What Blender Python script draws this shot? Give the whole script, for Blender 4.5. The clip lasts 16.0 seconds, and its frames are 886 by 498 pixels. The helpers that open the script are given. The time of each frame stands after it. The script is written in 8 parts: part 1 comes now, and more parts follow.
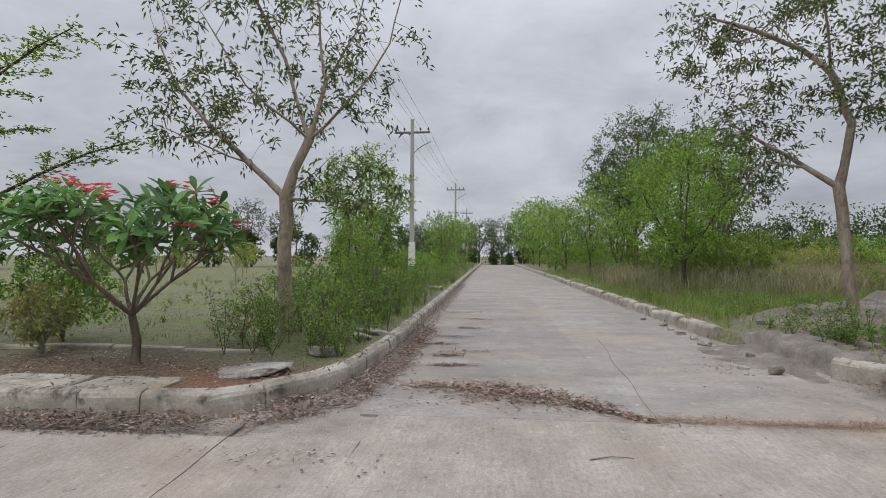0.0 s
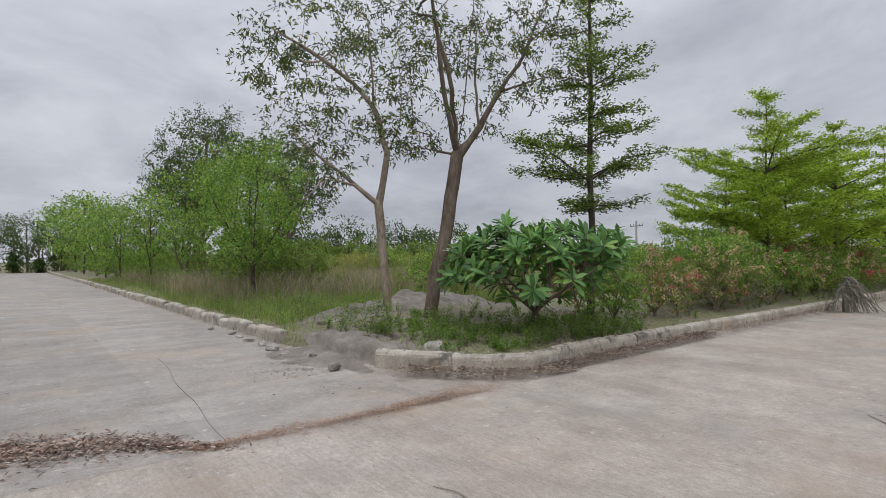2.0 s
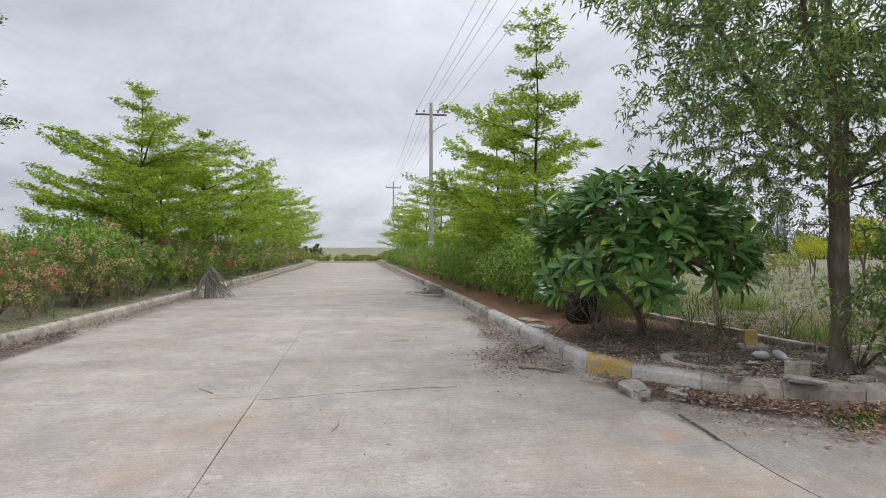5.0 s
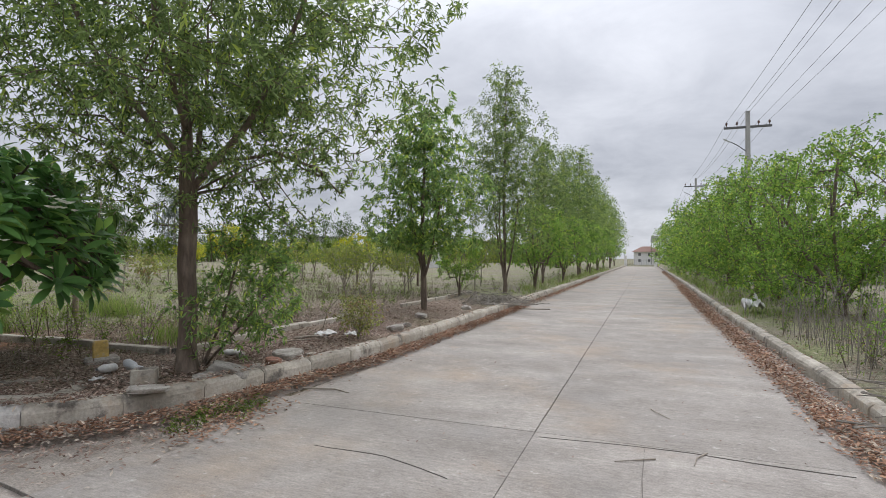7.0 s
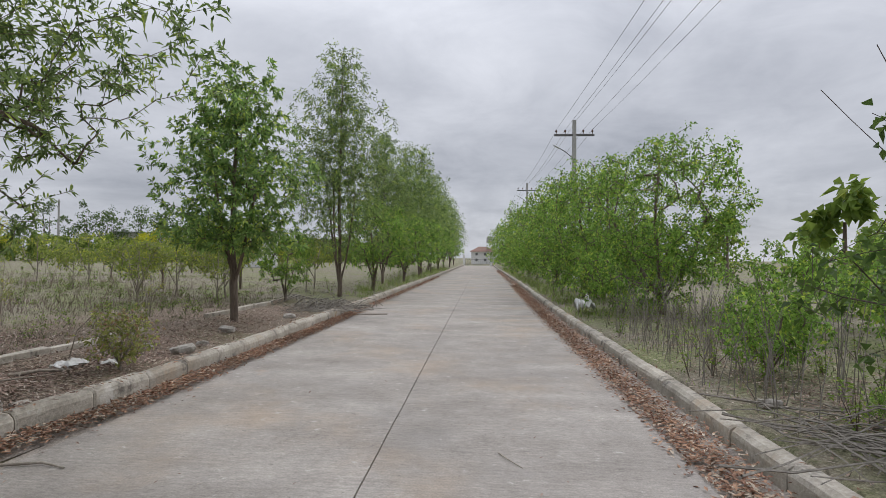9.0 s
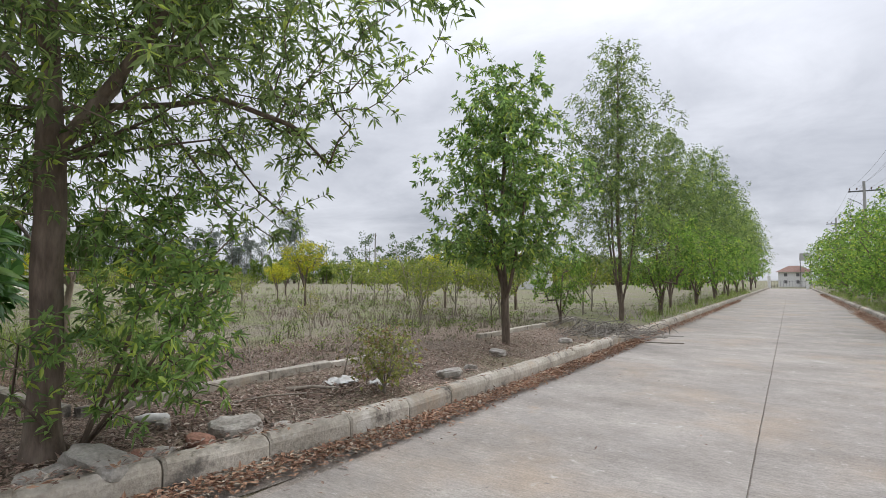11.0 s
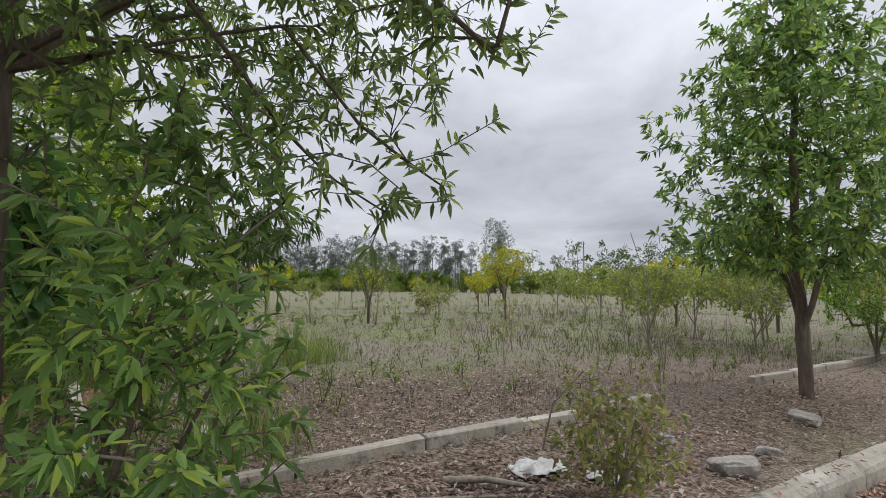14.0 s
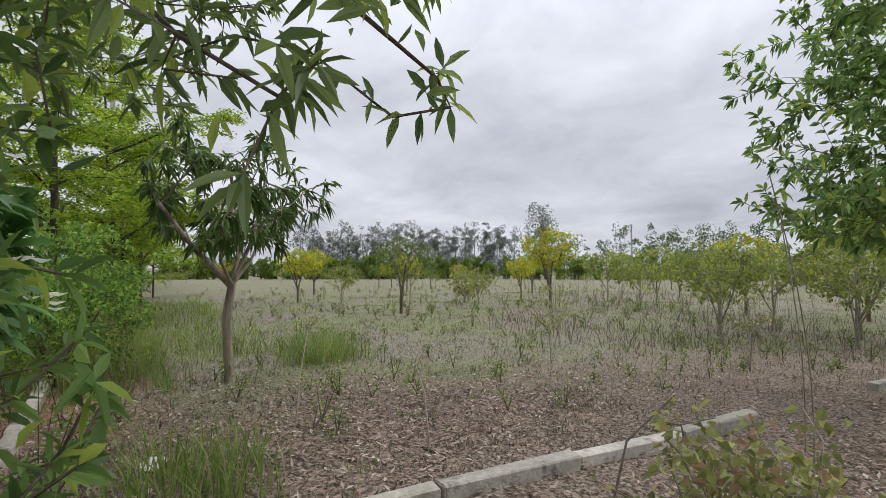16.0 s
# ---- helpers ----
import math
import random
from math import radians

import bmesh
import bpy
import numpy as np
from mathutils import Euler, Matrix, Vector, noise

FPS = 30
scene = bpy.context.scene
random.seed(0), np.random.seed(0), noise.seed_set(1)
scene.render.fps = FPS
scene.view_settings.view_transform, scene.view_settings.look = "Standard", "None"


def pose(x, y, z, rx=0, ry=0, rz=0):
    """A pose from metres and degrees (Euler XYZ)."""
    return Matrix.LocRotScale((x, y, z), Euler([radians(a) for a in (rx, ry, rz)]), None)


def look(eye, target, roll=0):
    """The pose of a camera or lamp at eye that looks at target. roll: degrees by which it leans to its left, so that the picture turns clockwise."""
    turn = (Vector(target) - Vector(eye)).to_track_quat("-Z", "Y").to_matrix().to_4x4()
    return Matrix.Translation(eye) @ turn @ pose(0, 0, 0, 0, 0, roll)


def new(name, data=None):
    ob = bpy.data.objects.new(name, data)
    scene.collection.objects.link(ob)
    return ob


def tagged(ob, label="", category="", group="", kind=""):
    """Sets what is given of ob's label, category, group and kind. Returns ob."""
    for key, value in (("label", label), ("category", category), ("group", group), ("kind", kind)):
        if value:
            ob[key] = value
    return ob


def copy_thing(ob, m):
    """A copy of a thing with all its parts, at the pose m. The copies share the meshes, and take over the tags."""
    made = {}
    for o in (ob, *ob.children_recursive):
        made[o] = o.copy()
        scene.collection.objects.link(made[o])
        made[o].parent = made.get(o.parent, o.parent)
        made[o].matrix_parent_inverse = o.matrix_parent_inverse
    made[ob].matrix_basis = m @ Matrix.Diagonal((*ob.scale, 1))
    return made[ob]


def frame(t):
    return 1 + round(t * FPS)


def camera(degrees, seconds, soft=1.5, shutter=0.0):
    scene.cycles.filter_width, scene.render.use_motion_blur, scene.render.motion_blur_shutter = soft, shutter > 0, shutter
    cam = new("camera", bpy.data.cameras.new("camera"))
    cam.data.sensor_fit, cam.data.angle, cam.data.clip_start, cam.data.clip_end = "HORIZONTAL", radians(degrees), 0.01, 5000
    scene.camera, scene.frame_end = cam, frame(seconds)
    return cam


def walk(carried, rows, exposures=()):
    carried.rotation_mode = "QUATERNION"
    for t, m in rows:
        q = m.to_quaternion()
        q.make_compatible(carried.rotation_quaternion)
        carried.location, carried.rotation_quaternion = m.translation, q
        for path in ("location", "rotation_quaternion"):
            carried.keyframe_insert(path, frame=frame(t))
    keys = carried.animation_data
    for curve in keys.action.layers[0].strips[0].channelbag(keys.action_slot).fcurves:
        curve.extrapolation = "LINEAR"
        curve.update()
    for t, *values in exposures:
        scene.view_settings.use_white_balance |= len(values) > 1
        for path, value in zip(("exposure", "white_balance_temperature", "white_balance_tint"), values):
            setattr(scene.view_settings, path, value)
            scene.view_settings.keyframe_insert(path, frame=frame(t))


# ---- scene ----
cam = camera(79.9, 16.0, soft=0.5)
PATH = [
    (0, (-0.452, 1.678, 1.426), (-0.632, 3.669, 1.453), 0.2),
    (0.5, (-0.444, 1.863, 1.422), (-0.277, 3.856, 1.462), 0.2),
    (1, (-0.395, 2.018, 1.422), (0.127, 3.948, 1.474), 0.1),
    (1.5, (-0.392, 2.088, 1.405), (0.496, 3.879, 1.465), -0.1),
    (2, (-0.366, 2.043, 1.464), (0.9, 3.591, 1.51), -0.1),
    (2.5, (-0.319, 2.012, 1.487), (1.234, 3.271, 1.526), -0.1),
    (3, (-0.309, 1.982, 1.485), (1.431, 2.966, 1.511), -0.0),
    (3.2, (-0.308, 1.965, 1.488), (1.488, 2.844, 1.509), -0.1),
    (5.3, (-0.157, 1.67, 1.485), (1.763, 1.108, 1.495), 0.2),
    (5.5, (-0.132, 1.618, 1.494), (1.733, 0.897, 1.502), 0.4),
    (6, (-0.134, 1.418, 1.481), (1.484, 0.243, 1.504), 0.9),
    (6.5, (-0.059, 1.255, 1.475), (1.152, -0.336, 1.508), 0.9),
    (7, (0.032, 1.008, 1.47), (0.747, -0.86, 1.501), 0.4),
    (7.5, (-0.033, 0.678, 1.49), (0.275, -1.298, 1.512), 0.3),
    (8, (-0.075, 0.454, 1.523), (-0.018, -1.545, 1.537), 0.8),
    (8.2, (-0.026, 0.275, 1.549), (-0.017, -1.725, 1.568), 1.0),
    (10.3, (0.34, -1.428, 1.36), (1.071, -3.287, 1.451), 0.0),
    (10.5, (0.423, -1.548, 1.357), (1.258, -3.363, 1.456), 0.1),
    (11, (0.635, -1.834, 1.366), (1.729, -3.504, 1.479), 0.2),
    (11.5, (0.827, -2.131, 1.379), (2.146, -3.629, 1.499), 0.3),
    (12, (1.146, -2.411, 1.399), (2.57, -3.81, 1.52), -0.1),
    (12.5, (1.375, -2.764, 1.404), (2.846, -4.112, 1.528), -0.3),
    (13, (1.613, -3.021, 1.4), (3.14, -4.306, 1.532), -0.2),
    (13.5, (1.923, -3.299, 1.395), (3.499, -4.522, 1.536), 0.1),
    (14, (2.191, -3.566, 1.394), (3.833, -4.698, 1.538), 0.7),
    (14.5, (2.515, -3.788, 1.396), (4.227, -4.813, 1.537), 0.7),
    (15, (2.743, -4.05, 1.386), (4.517, -4.964, 1.524), 0.6),
    (15.5, (2.885, -4.181, 1.379), (4.677, -5.061, 1.499), 0.6),
    (16, (3.055, -4.293, 1.387), (4.785, -5.291, 1.481), 0.0),
]
walk(cam, [(t, look(eye, target, roll)) for t, eye, target, roll in PATH],
     exposures=[(0, -0.12), (0.5, -0.17), (1.0, -0.02), (1.5, -0.02), (2, -0.08), (3.2, -0.01), (5.3, 0.25), (6.0, 0.33), (6.6, 0.36), (7.0, 0.20), (7.5, -0.14), (8.2, -0.20), (10.3, 0.30), (11.0, 0.26), (12.0, 0.12), (13.0, 0.15), (14.5, 0.05), (16.0, 0.19)])

# ---------------------------------------------------------------- sky and sun
SUN_HEIGHT, SUN_TURN = radians(52), radians(215)
world = bpy.data.worlds.new("sky")
world.use_nodes = True
scene.world = world


def sky():
    nt = world.node_tree
    nd, lk = nt.nodes, nt.links
    bg = nd["Background"]
    co = nd.new("ShaderNodeTexCoord")
    sep = nd.new("ShaderNodeSeparateXYZ")
    lk.new(co.outputs["Generated"], sep.inputs[0])
    def m(op, a, b=0.0, clamp=False):
        n = nd.new("ShaderNodeMath")
        n.operation, n.use_clamp = op, clamp
        for i, v in enumerate((a, b)):
            if isinstance(v, (int, float)):
                n.inputs[i].default_value = v
            else:
                lk.new(v, n.inputs[i])
        return n.outputs[0]
    up = m("MAXIMUM", sep.outputs[2], 0.0)
    den = m("ADD", up, 0.24)
    cx, cy = m("DIVIDE", sep.outputs[0], den), m("DIVIDE", sep.outputs[1], den)
    flat = nd.new("ShaderNodeCombineXYZ")
    lk.new(cx, flat.inputs[0]); lk.new(cy, flat.inputs[1])
    def cloud(scale, detail, rough, dist):
        n = nd.new("ShaderNodeTexNoise")
        n.inputs["Scale"].default_value, n.inputs["Detail"].default_value = scale, detail
        n.inputs["Roughness"].default_value, n.inputs["Distortion"].default_value = rough, dist
        lk.new(flat.outputs[0], n.inputs["Vector"])
        return n.outputs["Fac"]
    big, fine = cloud(0.6, 6, 0.55, 0.35), cloud(2.1, 7, 0.62, 0.5)
    mix = m("ADD", m("MULTIPLY", big, 0.65), m("MULTIPLY", fine, 0.35))
    ramp = nd.new("ShaderNodeValToRGB")
    ramp.color_ramp.elements[0].position, ramp.color_ramp.elements[0].color = 0.36, (0.415, 0.436, 0.498, 1)
    ramp.color_ramp.elements[1].position, ramp.color_ramp.elements[1].color = 0.64, (0.78, 0.802, 0.872, 1)
    lk.new(mix, ramp.inputs[0])
    nish = nd.new("ShaderNodeTexSky")
    nish.sky_type, nish.sun_disc = "NISHITA", False
    nish.sun_elevation, nish.sun_rotation = SUN_HEIGHT, SUN_TURN
    thin = nd.new("ShaderNodeMixRGB")
    thin.blend_type = "ADD"
    thin.inputs[0].default_value = 0.006
    lk.new(ramp.outputs[0], thin.inputs[1]); lk.new(nish.outputs[0], thin.inputs[2])
    lk.new(thin.outputs[0], bg.inputs[0])
    # an overcast sky is about three times as bright overhead as at the horizon
    lk.new(m("ADD", 0.86, m("MULTIPLY", m("POWER", up, 3.0), 2.9)), bg.inputs[1])


sky()
sun = new("sun", bpy.data.lights.new("sun", "SUN"))
sun.data.energy, sun.data.angle, sun.data.color = 0.9, radians(25), (1.0, 0.97, 0.92)
sun.matrix_world = look((0, 0, 30), (-math.sin(SUN_TURN) * math.cos(SUN_HEIGHT), -math.cos(SUN_TURN) * math.cos(SUN_HEIGHT), 30 - math.sin(SUN_HEIGHT)))


# ---------------------------------------------------------------- materials
def surface(name, cols, scale=4.0, rough=0.85, detail_scale=40.0, detail=0.35, bump=0.3, bump_scale=60.0, stretch=(1, 1, 1), blotch=None, piece=0.0, coords="Object", spec=0.3, metal=0.0, brushed=False):
    """Grainy surface: cols mixed by two noises, optional blotches (colour, scale, threshold, softness), bump, and a shift per piece."""
    mat = bpy.data.materials.new(name)
    mat.use_nodes = True
    nd, lk = mat.node_tree.nodes, mat.node_tree.links
    b = nd["Principled BSDF"]
    if coords == "World":
        vec = nd.new("ShaderNodeNewGeometry").outputs["Position"]
    else:
        vec = nd.new("ShaderNodeTexCoord").outputs[coords]
    mp = nd.new("ShaderNodeMapping")
    mp.inputs["Scale"].default_value = stretch
    lk.new(vec, mp.inputs[0])
    def noise_of(s, d=5.0, src=None, rough_=0.6):
        n = nd.new("ShaderNodeTexNoise")
        n.inputs["Scale"].default_value, n.inputs["Detail"].default_value, n.inputs["Roughness"].default_value = s, d, rough_
        lk.new(src or mp.outputs[0], n.inputs["Vector"])
        return n.outputs["Fac"]
    ramp = nd.new("ShaderNodeValToRGB")
    el = ramp.color_ramp.elements
    el[0].position, el[1].position = 0.3, 0.7
    el[0].color, el[1].color = (*cols[0], 1), (*cols[-1], 1)
    for i, c in enumerate(cols[1:-1]):
        e = el.new(0.3 + 0.4 * (i + 1) / (len(cols) - 1))
        e.color = (*c, 1)
    lk.new(noise_of(scale), ramp.inputs[0])
    col = ramp.outputs[0]
    def mul(c, fac_out, lo, hi):
        r = nd.new("ShaderNodeMapRange")
        r.inputs["From Min"].default_value, r.inputs["From Max"].default_value = 0.25, 0.75
        r.inputs["To Min"].default_value, r.inputs["To Max"].default_value = lo, hi
        lk.new(fac_out, r.inputs["Value"])
        h = nd.new("ShaderNodeHueSaturation")
        lk.new(c, h.inputs["Color"]); lk.new(r.outputs[0], h.inputs["Value"])
        return h.outputs[0]
    col = mul(col, noise_of(detail_scale, 4), 1 - detail, 1 + detail)
    for bc, bs, thr, soft in (blotch or ()):
        r = nd.new("ShaderNodeMapRange")
        r.interpolation_type = "SMOOTHSTEP"
        r.inputs["From Min"].default_value, r.inputs["From Max"].default_value = thr - soft, thr + soft
        lk.new(noise_of(bs, 6, vec, 0.65), r.inputs["Value"])
        mx = nd.new("ShaderNodeMixRGB")
        mx.inputs[2].default_value = (*bc, 1)
        lk.new(r.outputs[0], mx.inputs[0]); lk.new(col, mx.inputs[1])
        col = mx.outputs[0]
    if brushed:
        # fine broom lines and wear across them
        bm_ = nd.new("ShaderNodeMapping")
        bm_.inputs["Scale"].default_value = (2.0, 34.0, 1) if stretch[1] > stretch[0] else (34.0, 2.0, 1)
        lk.new(vec, bm_.inputs[0])
        col = mul(col, noise_of(1.0, 4, bm_.outputs[0]), 0.89, 1.11)
        col = mul(col, noise_of(70.0, 3, vec), 0.8, 1.2)
        col = mul(col, noise_of(2.6, 5, vec, 0.7), 0.82, 1.18)
    if piece:
        oi = nd.new("ShaderNodeObjectInfo")
        r = nd.new("ShaderNodeMapRange")
        r.inputs["To Min"].default_value, r.inputs["To Max"].default_value = 1 - piece, 1 + piece
        lk.new(oi.outputs["Random"], r.inputs["Value"])
        h = nd.new("ShaderNodeHueSaturation")
        lk.new(col, h.inputs["Color"]); lk.new(r.outputs[0], h.inputs["Value"])
        col = h.outputs[0]
    lk.new(col, b.inputs["Base Color"])
    b.inputs["Roughness"].default_value, b.inputs["Specular IOR Level"].default_value, b.inputs["Metallic"].default_value = rough, spec, metal
    if bump:
        bp = nd.new("ShaderNodeBump")
        bp.inputs["Strength"].default_value, bp.inputs["Distance"].default_value = bump, 0.02
        lk.new(noise_of(bump_scale, 6), bp.inputs["Height"])
        lk.new(bp.outputs[0], b.inputs["Normal"])
    return mat


def leafy(name, dark, light, odd=None, odd_share=0.04, rough=0.5, through_light=0.42, spec=0.35):
    """Leaves: a colour of its own for every leaf, glossy above, lit through."""
    mat = bpy.data.materials.new(name)
    mat.use_nodes = True
    nd, lk = mat.node_tree.nodes, mat.node_tree.links
    b, out = nd["Principled BSDF"], nd["Material Output"]
    geo = nd.new("ShaderNodeNewGeometry")
    ramp = nd.new("ShaderNodeValToRGB")
    el = ramp.color_ramp.elements
    el[0].color, el[1].color = (*dark, 1), (*light, 1)
    if odd:
        el[1].position = 1 - odd_share - 0.01
        e = el.new(1 - odd_share)
        e.color = (*odd, 1)
    lk.new(geo.outputs["Random Per Island"], ramp.inputs[0])
    nz = nd.new("ShaderNodeTexNoise")
    nz.inputs["Scale"].default_value, nz.inputs["Detail"].default_value = 1.3, 3
    lk.new(geo.outputs["Position"], nz.inputs["Vector"])
    r = nd.new("ShaderNodeMapRange")
    r.inputs["From Min"].default_value, r.inputs["From Max"].default_value = 0.3, 0.7
    r.inputs["To Min"].default_value, r.inputs["To Max"].default_value = 0.72, 1.25
    lk.new(nz.outputs["Fac"], r.inputs["Value"])
    h = nd.new("ShaderNodeHueSaturation")
    lk.new(ramp.outputs[0], h.inputs["Color"]); lk.new(r.outputs[0], h.inputs["Value"])
    lk.new(h.outputs[0], b.inputs["Base Color"])
    b.inputs["Roughness"].default_value, b.inputs["Specular IOR Level"].default_value = rough, spec
    tr = nd.new("ShaderNodeBsdfTranslucent")
    g = nd.new("ShaderNodeHueSaturation")
    g.inputs["Value"].default_value, g.inputs["Hue"].default_value = 1.3, 0.49
    lk.new(h.outputs[0], g.inputs["Color"]); lk.new(g.outputs[0], tr.inputs["Color"])
    mx = nd.new("ShaderNodeMixShader")
    mx.inputs[0].default_value = through_light
    lk.new(b.outputs[0], mx.inputs[1]); lk.new(tr.outputs[0], mx.inputs[2]); lk.new(mx.outputs[0], out.inputs["Surface"])
    return mat


CONCRETE = dict(scale=0.7, rough=0.9, detail_scale=22.0, detail=0.2, bump=0.5, bump_scale=26.0, brushed=True, coords="World", piece=0.05,
                blotch=(((0.26, 0.24, 0.22), 0.8, 0.62, 0.12), ((0.33, 0.27, 0.215), 0.5, 0.60, 0.12), ((0.37, 0.25, 0.165), 0.37, 0.71, 0.05), ((0.17, 0.155, 0.14), 4.2, 0.70, 0.03), ((0.19, 0.17, 0.15), 11.0, 0.67, 0.04), ((0.43, 0.40, 0.365), 7.0, 0.66, 0.06)))
M_ROAD_NS = surface("concrete_brushed_across", ((0.228, 0.205, 0.182), (0.288, 0.260, 0.232), (0.345, 0.315, 0.283)), stretch=(0.75, 1.5, 1), **CONCRETE)
M_ROAD_EW = surface("concrete_brushed_along", ((0.265, 0.227, 0.194), (0.331, 0.289, 0.249), (0.39, 0.347, 0.304)), stretch=(1.5, 0.75, 1), **CONCRETE)
M_DIRT = surface("gritty_dirt", ((0.22, 0.185, 0.155), (0.30, 0.262, 0.226), (0.355, 0.318, 0.278)), scale=3.0, detail_scale=60, detail=0.4, bump=0.6, bump_scale=50, coords="World")
M_KERB = surface("kerb_concrete", ((0.26, 0.232, 0.19), (0.37, 0.335, 0.28), (0.47, 0.43, 0.37)), scale=2.2, rough=0.92, detail_scale=30, detail=0.22, bump=0.5, bump_scale=45, coords="World", piece=0.12,
                 blotch=(((0.12, 0.108, 0.095), 3.6, 0.61, 0.07), ((0.52, 0.49, 0.44), 2.1, 0.65, 0.05), ((0.36, 0.28, 0.2), 1.3, 0.63, 0.08)))
M_KERB_WHITE = surface("worn_whitewash", ((0.36, 0.335, 0.30), (0.47, 0.445, 0.41), (0.56, 0.535, 0.50)), scale=2.6, rough=0.92, detail_scale=30, detail=0.2, bump=0.5, bump_scale=45, coords="World", piece=0.08, blotch=(((0.17, 0.155, 0.14), 3.6, 0.64, 0.06), ((0.36, 0.29, 0.22), 1.3, 0.66, 0.07)))
M_KERB_YELLOW = surface("faded_yellow_paint", ((0.42, 0.29, 0.09), (0.50, 0.36, 0.13)), scale=8, detail=0.25, bump=0.3, blotch=(((0.33, 0.31, 0.27), 9.0, 0.56, 0.06),))
M_SAND = surface("grey_sand", ((0.135, 0.115, 0.098), (0.20, 0.175, 0.15), (0.265, 0.235, 0.205)), scale=3.5, detail_scale=50, detail=0.3, bump=0.4, bump_scale=30, coords="World")
M_STONE = surface("pale_rubble", ((0.22, 0.195, 0.165), (0.33, 0.305, 0.27), (0.42, 0.395, 0.355)), scale=5, detail_scale=40, detail=0.25, bump=0.6, bump_scale=25, piece=0.15)
M_BRICK = surface("broken_brick", ((0.26, 0.13, 0.09), (0.34, 0.19, 0.14)), scale=12, detail=0.3, bump=0.6, bump_scale=40)
M_ROOF = surface("weathered_roof_tiles", ((0.17, 0.10, 0.08), (0.26, 0.165, 0.13)), scale=6, detail=0.3, bump=0.5, bump_scale=20)
M_WHITE = surface("dirty_white_plastic", ((0.40, 0.39, 0.37), (0.58, 0.57, 0.55)), scale=10, rough=0.45, detail=0.1, bump=0.15, spec=0.5)
M_GREY_PVC = surface("grey_pvc", ((0.42, 0.43, 0.44), (0.5, 0.51, 0.52)), scale=9, rough=0.4, detail=0.1, bump=0.1, spec=0.5)
M_POLE = surface("pole_concrete", ((0.30, 0.295, 0.28), (0.40, 0.39, 0.37)), scale=2.5, detail=0.15, bump=0.3, stretch=(1, 1, 0.3))
M_POLE_WHITE = surface("whitewashed_concrete", ((0.55, 0.54, 0.52), (0.68, 0.67, 0.65)), scale=4, detail=0.12, bump=0.3, blotch=(((0.35, 0.33, 0.3), 5.0, 0.62, 0.06),))
M_STEEL = surface("weathered_steel", ((0.10, 0.10, 0.10), (0.17, 0.165, 0.16)), scale=20, rough=0.6, detail=0.2, bump=0.1, metal=0.6)
M_WIRE = surface("aluminium_wire", ((0.13, 0.13, 0.13), (0.18, 0.18, 0.18)), scale=5, rough=0.5, detail=0.1, bump=0, metal=0.5)
M_PORCELAIN = surface("brown_porcelain", ((0.10, 0.055, 0.04), (0.13, 0.07, 0.05)), scale=9, rough=0.25, detail=0.05, bump=0, spec=0.5)
M_BARK = surface("brown_bark", ((0.085, 0.062, 0.047), (0.15, 0.115, 0.09), (0.21, 0.17, 0.135)), scale=6, detail_scale=30, detail=0.35, bump=0.9, bump_scale=22, stretch=(1, 1, 0.25))
M_BARK_PALE = surface("pale_bark", ((0.20, 0.16, 0.12), (0.29, 0.235, 0.18), (0.36, 0.31, 0.25)), scale=5, detail_scale=28, detail=0.3, bump=0.8, bump_scale=20, stretch=(1, 1, 0.3), blotch=(((0.10, 0.085, 0.07), 2.5, 0.6, 0.08),))
M_BARK_DARK = surface("dark_bark", ((0.05, 0.04, 0.032), (0.085, 0.066, 0.052), (0.12, 0.098, 0.078)), scale=6, detail_scale=30, detail=0.35, bump=0.9, bump_scale=24, stretch=(1, 1, 0.25))
M_TWIG = surface("dry_twig", ((0.20, 0.165, 0.13), (0.33, 0.29, 0.24)), scale=9, detail=0.3, bump=0.4)
M_CHAR = surface("charred_wood", ((0.012, 0.011, 0.01), (0.035, 0.03, 0.027)), scale=9, detail=0.4, bump=0.9, bump_scale=25)
M_CRACK = surface("packed_crack_dirt", ((0.11, 0.098, 0.086), (0.21, 0.19, 0.165)), scale=14, detail=0.3, bump=0.3, coords="World")
M_BRUSH = surface("brown_brush", ((0.15, 0.105, 0.09), (0.25, 0.19, 0.165)), scale=9, detail=0.3, bump=0.3)
M_FROND = surface("dry_frond", ((0.14, 0.125, 0.105), (0.27, 0.245, 0.21)), scale=9, detail=0.3, bump=0.4)

L_LANCE = leafy("lance_leaves", (0.065, 0.115, 0.034), (0.26, 0.36, 0.12), (0.36, 0.46, 0.09), 0.10, rough=0.4, through_light=0.52, spec=0.45)
L_GLOSS = leafy("glossy_green_leaves", (0.07, 0.14, 0.036), (0.26, 0.40, 0.115), (0.38, 0.48, 0.09), 0.12, rough=0.4, through_light=0.52, spec=0.45)
L_FRESH = leafy("fresh_leaves", (0.07, 0.15, 0.025), (0.25, 0.41, 0.08), (0.36, 0.45, 0.07), 0.10, through_light=0.52)
L_TIER = leafy("tier_leaves", (0.12, 0.22, 0.02), (0.37, 0.50, 0.055), (0.36, 0.40, 0.07), 0.05, through_light=0.5)
L_SMALL = leafy("feathery_leaves", (0.065, 0.12, 0.026), (0.19, 0.28, 0.06), (0.31, 0.36, 0.05), 0.10)
L_FEATHER = leafy("dark_feathery_leaves", (0.045, 0.075, 0.025), (0.115, 0.165, 0.045), (0.26, 0.28, 0.05), 0.08, through_light=0.35)
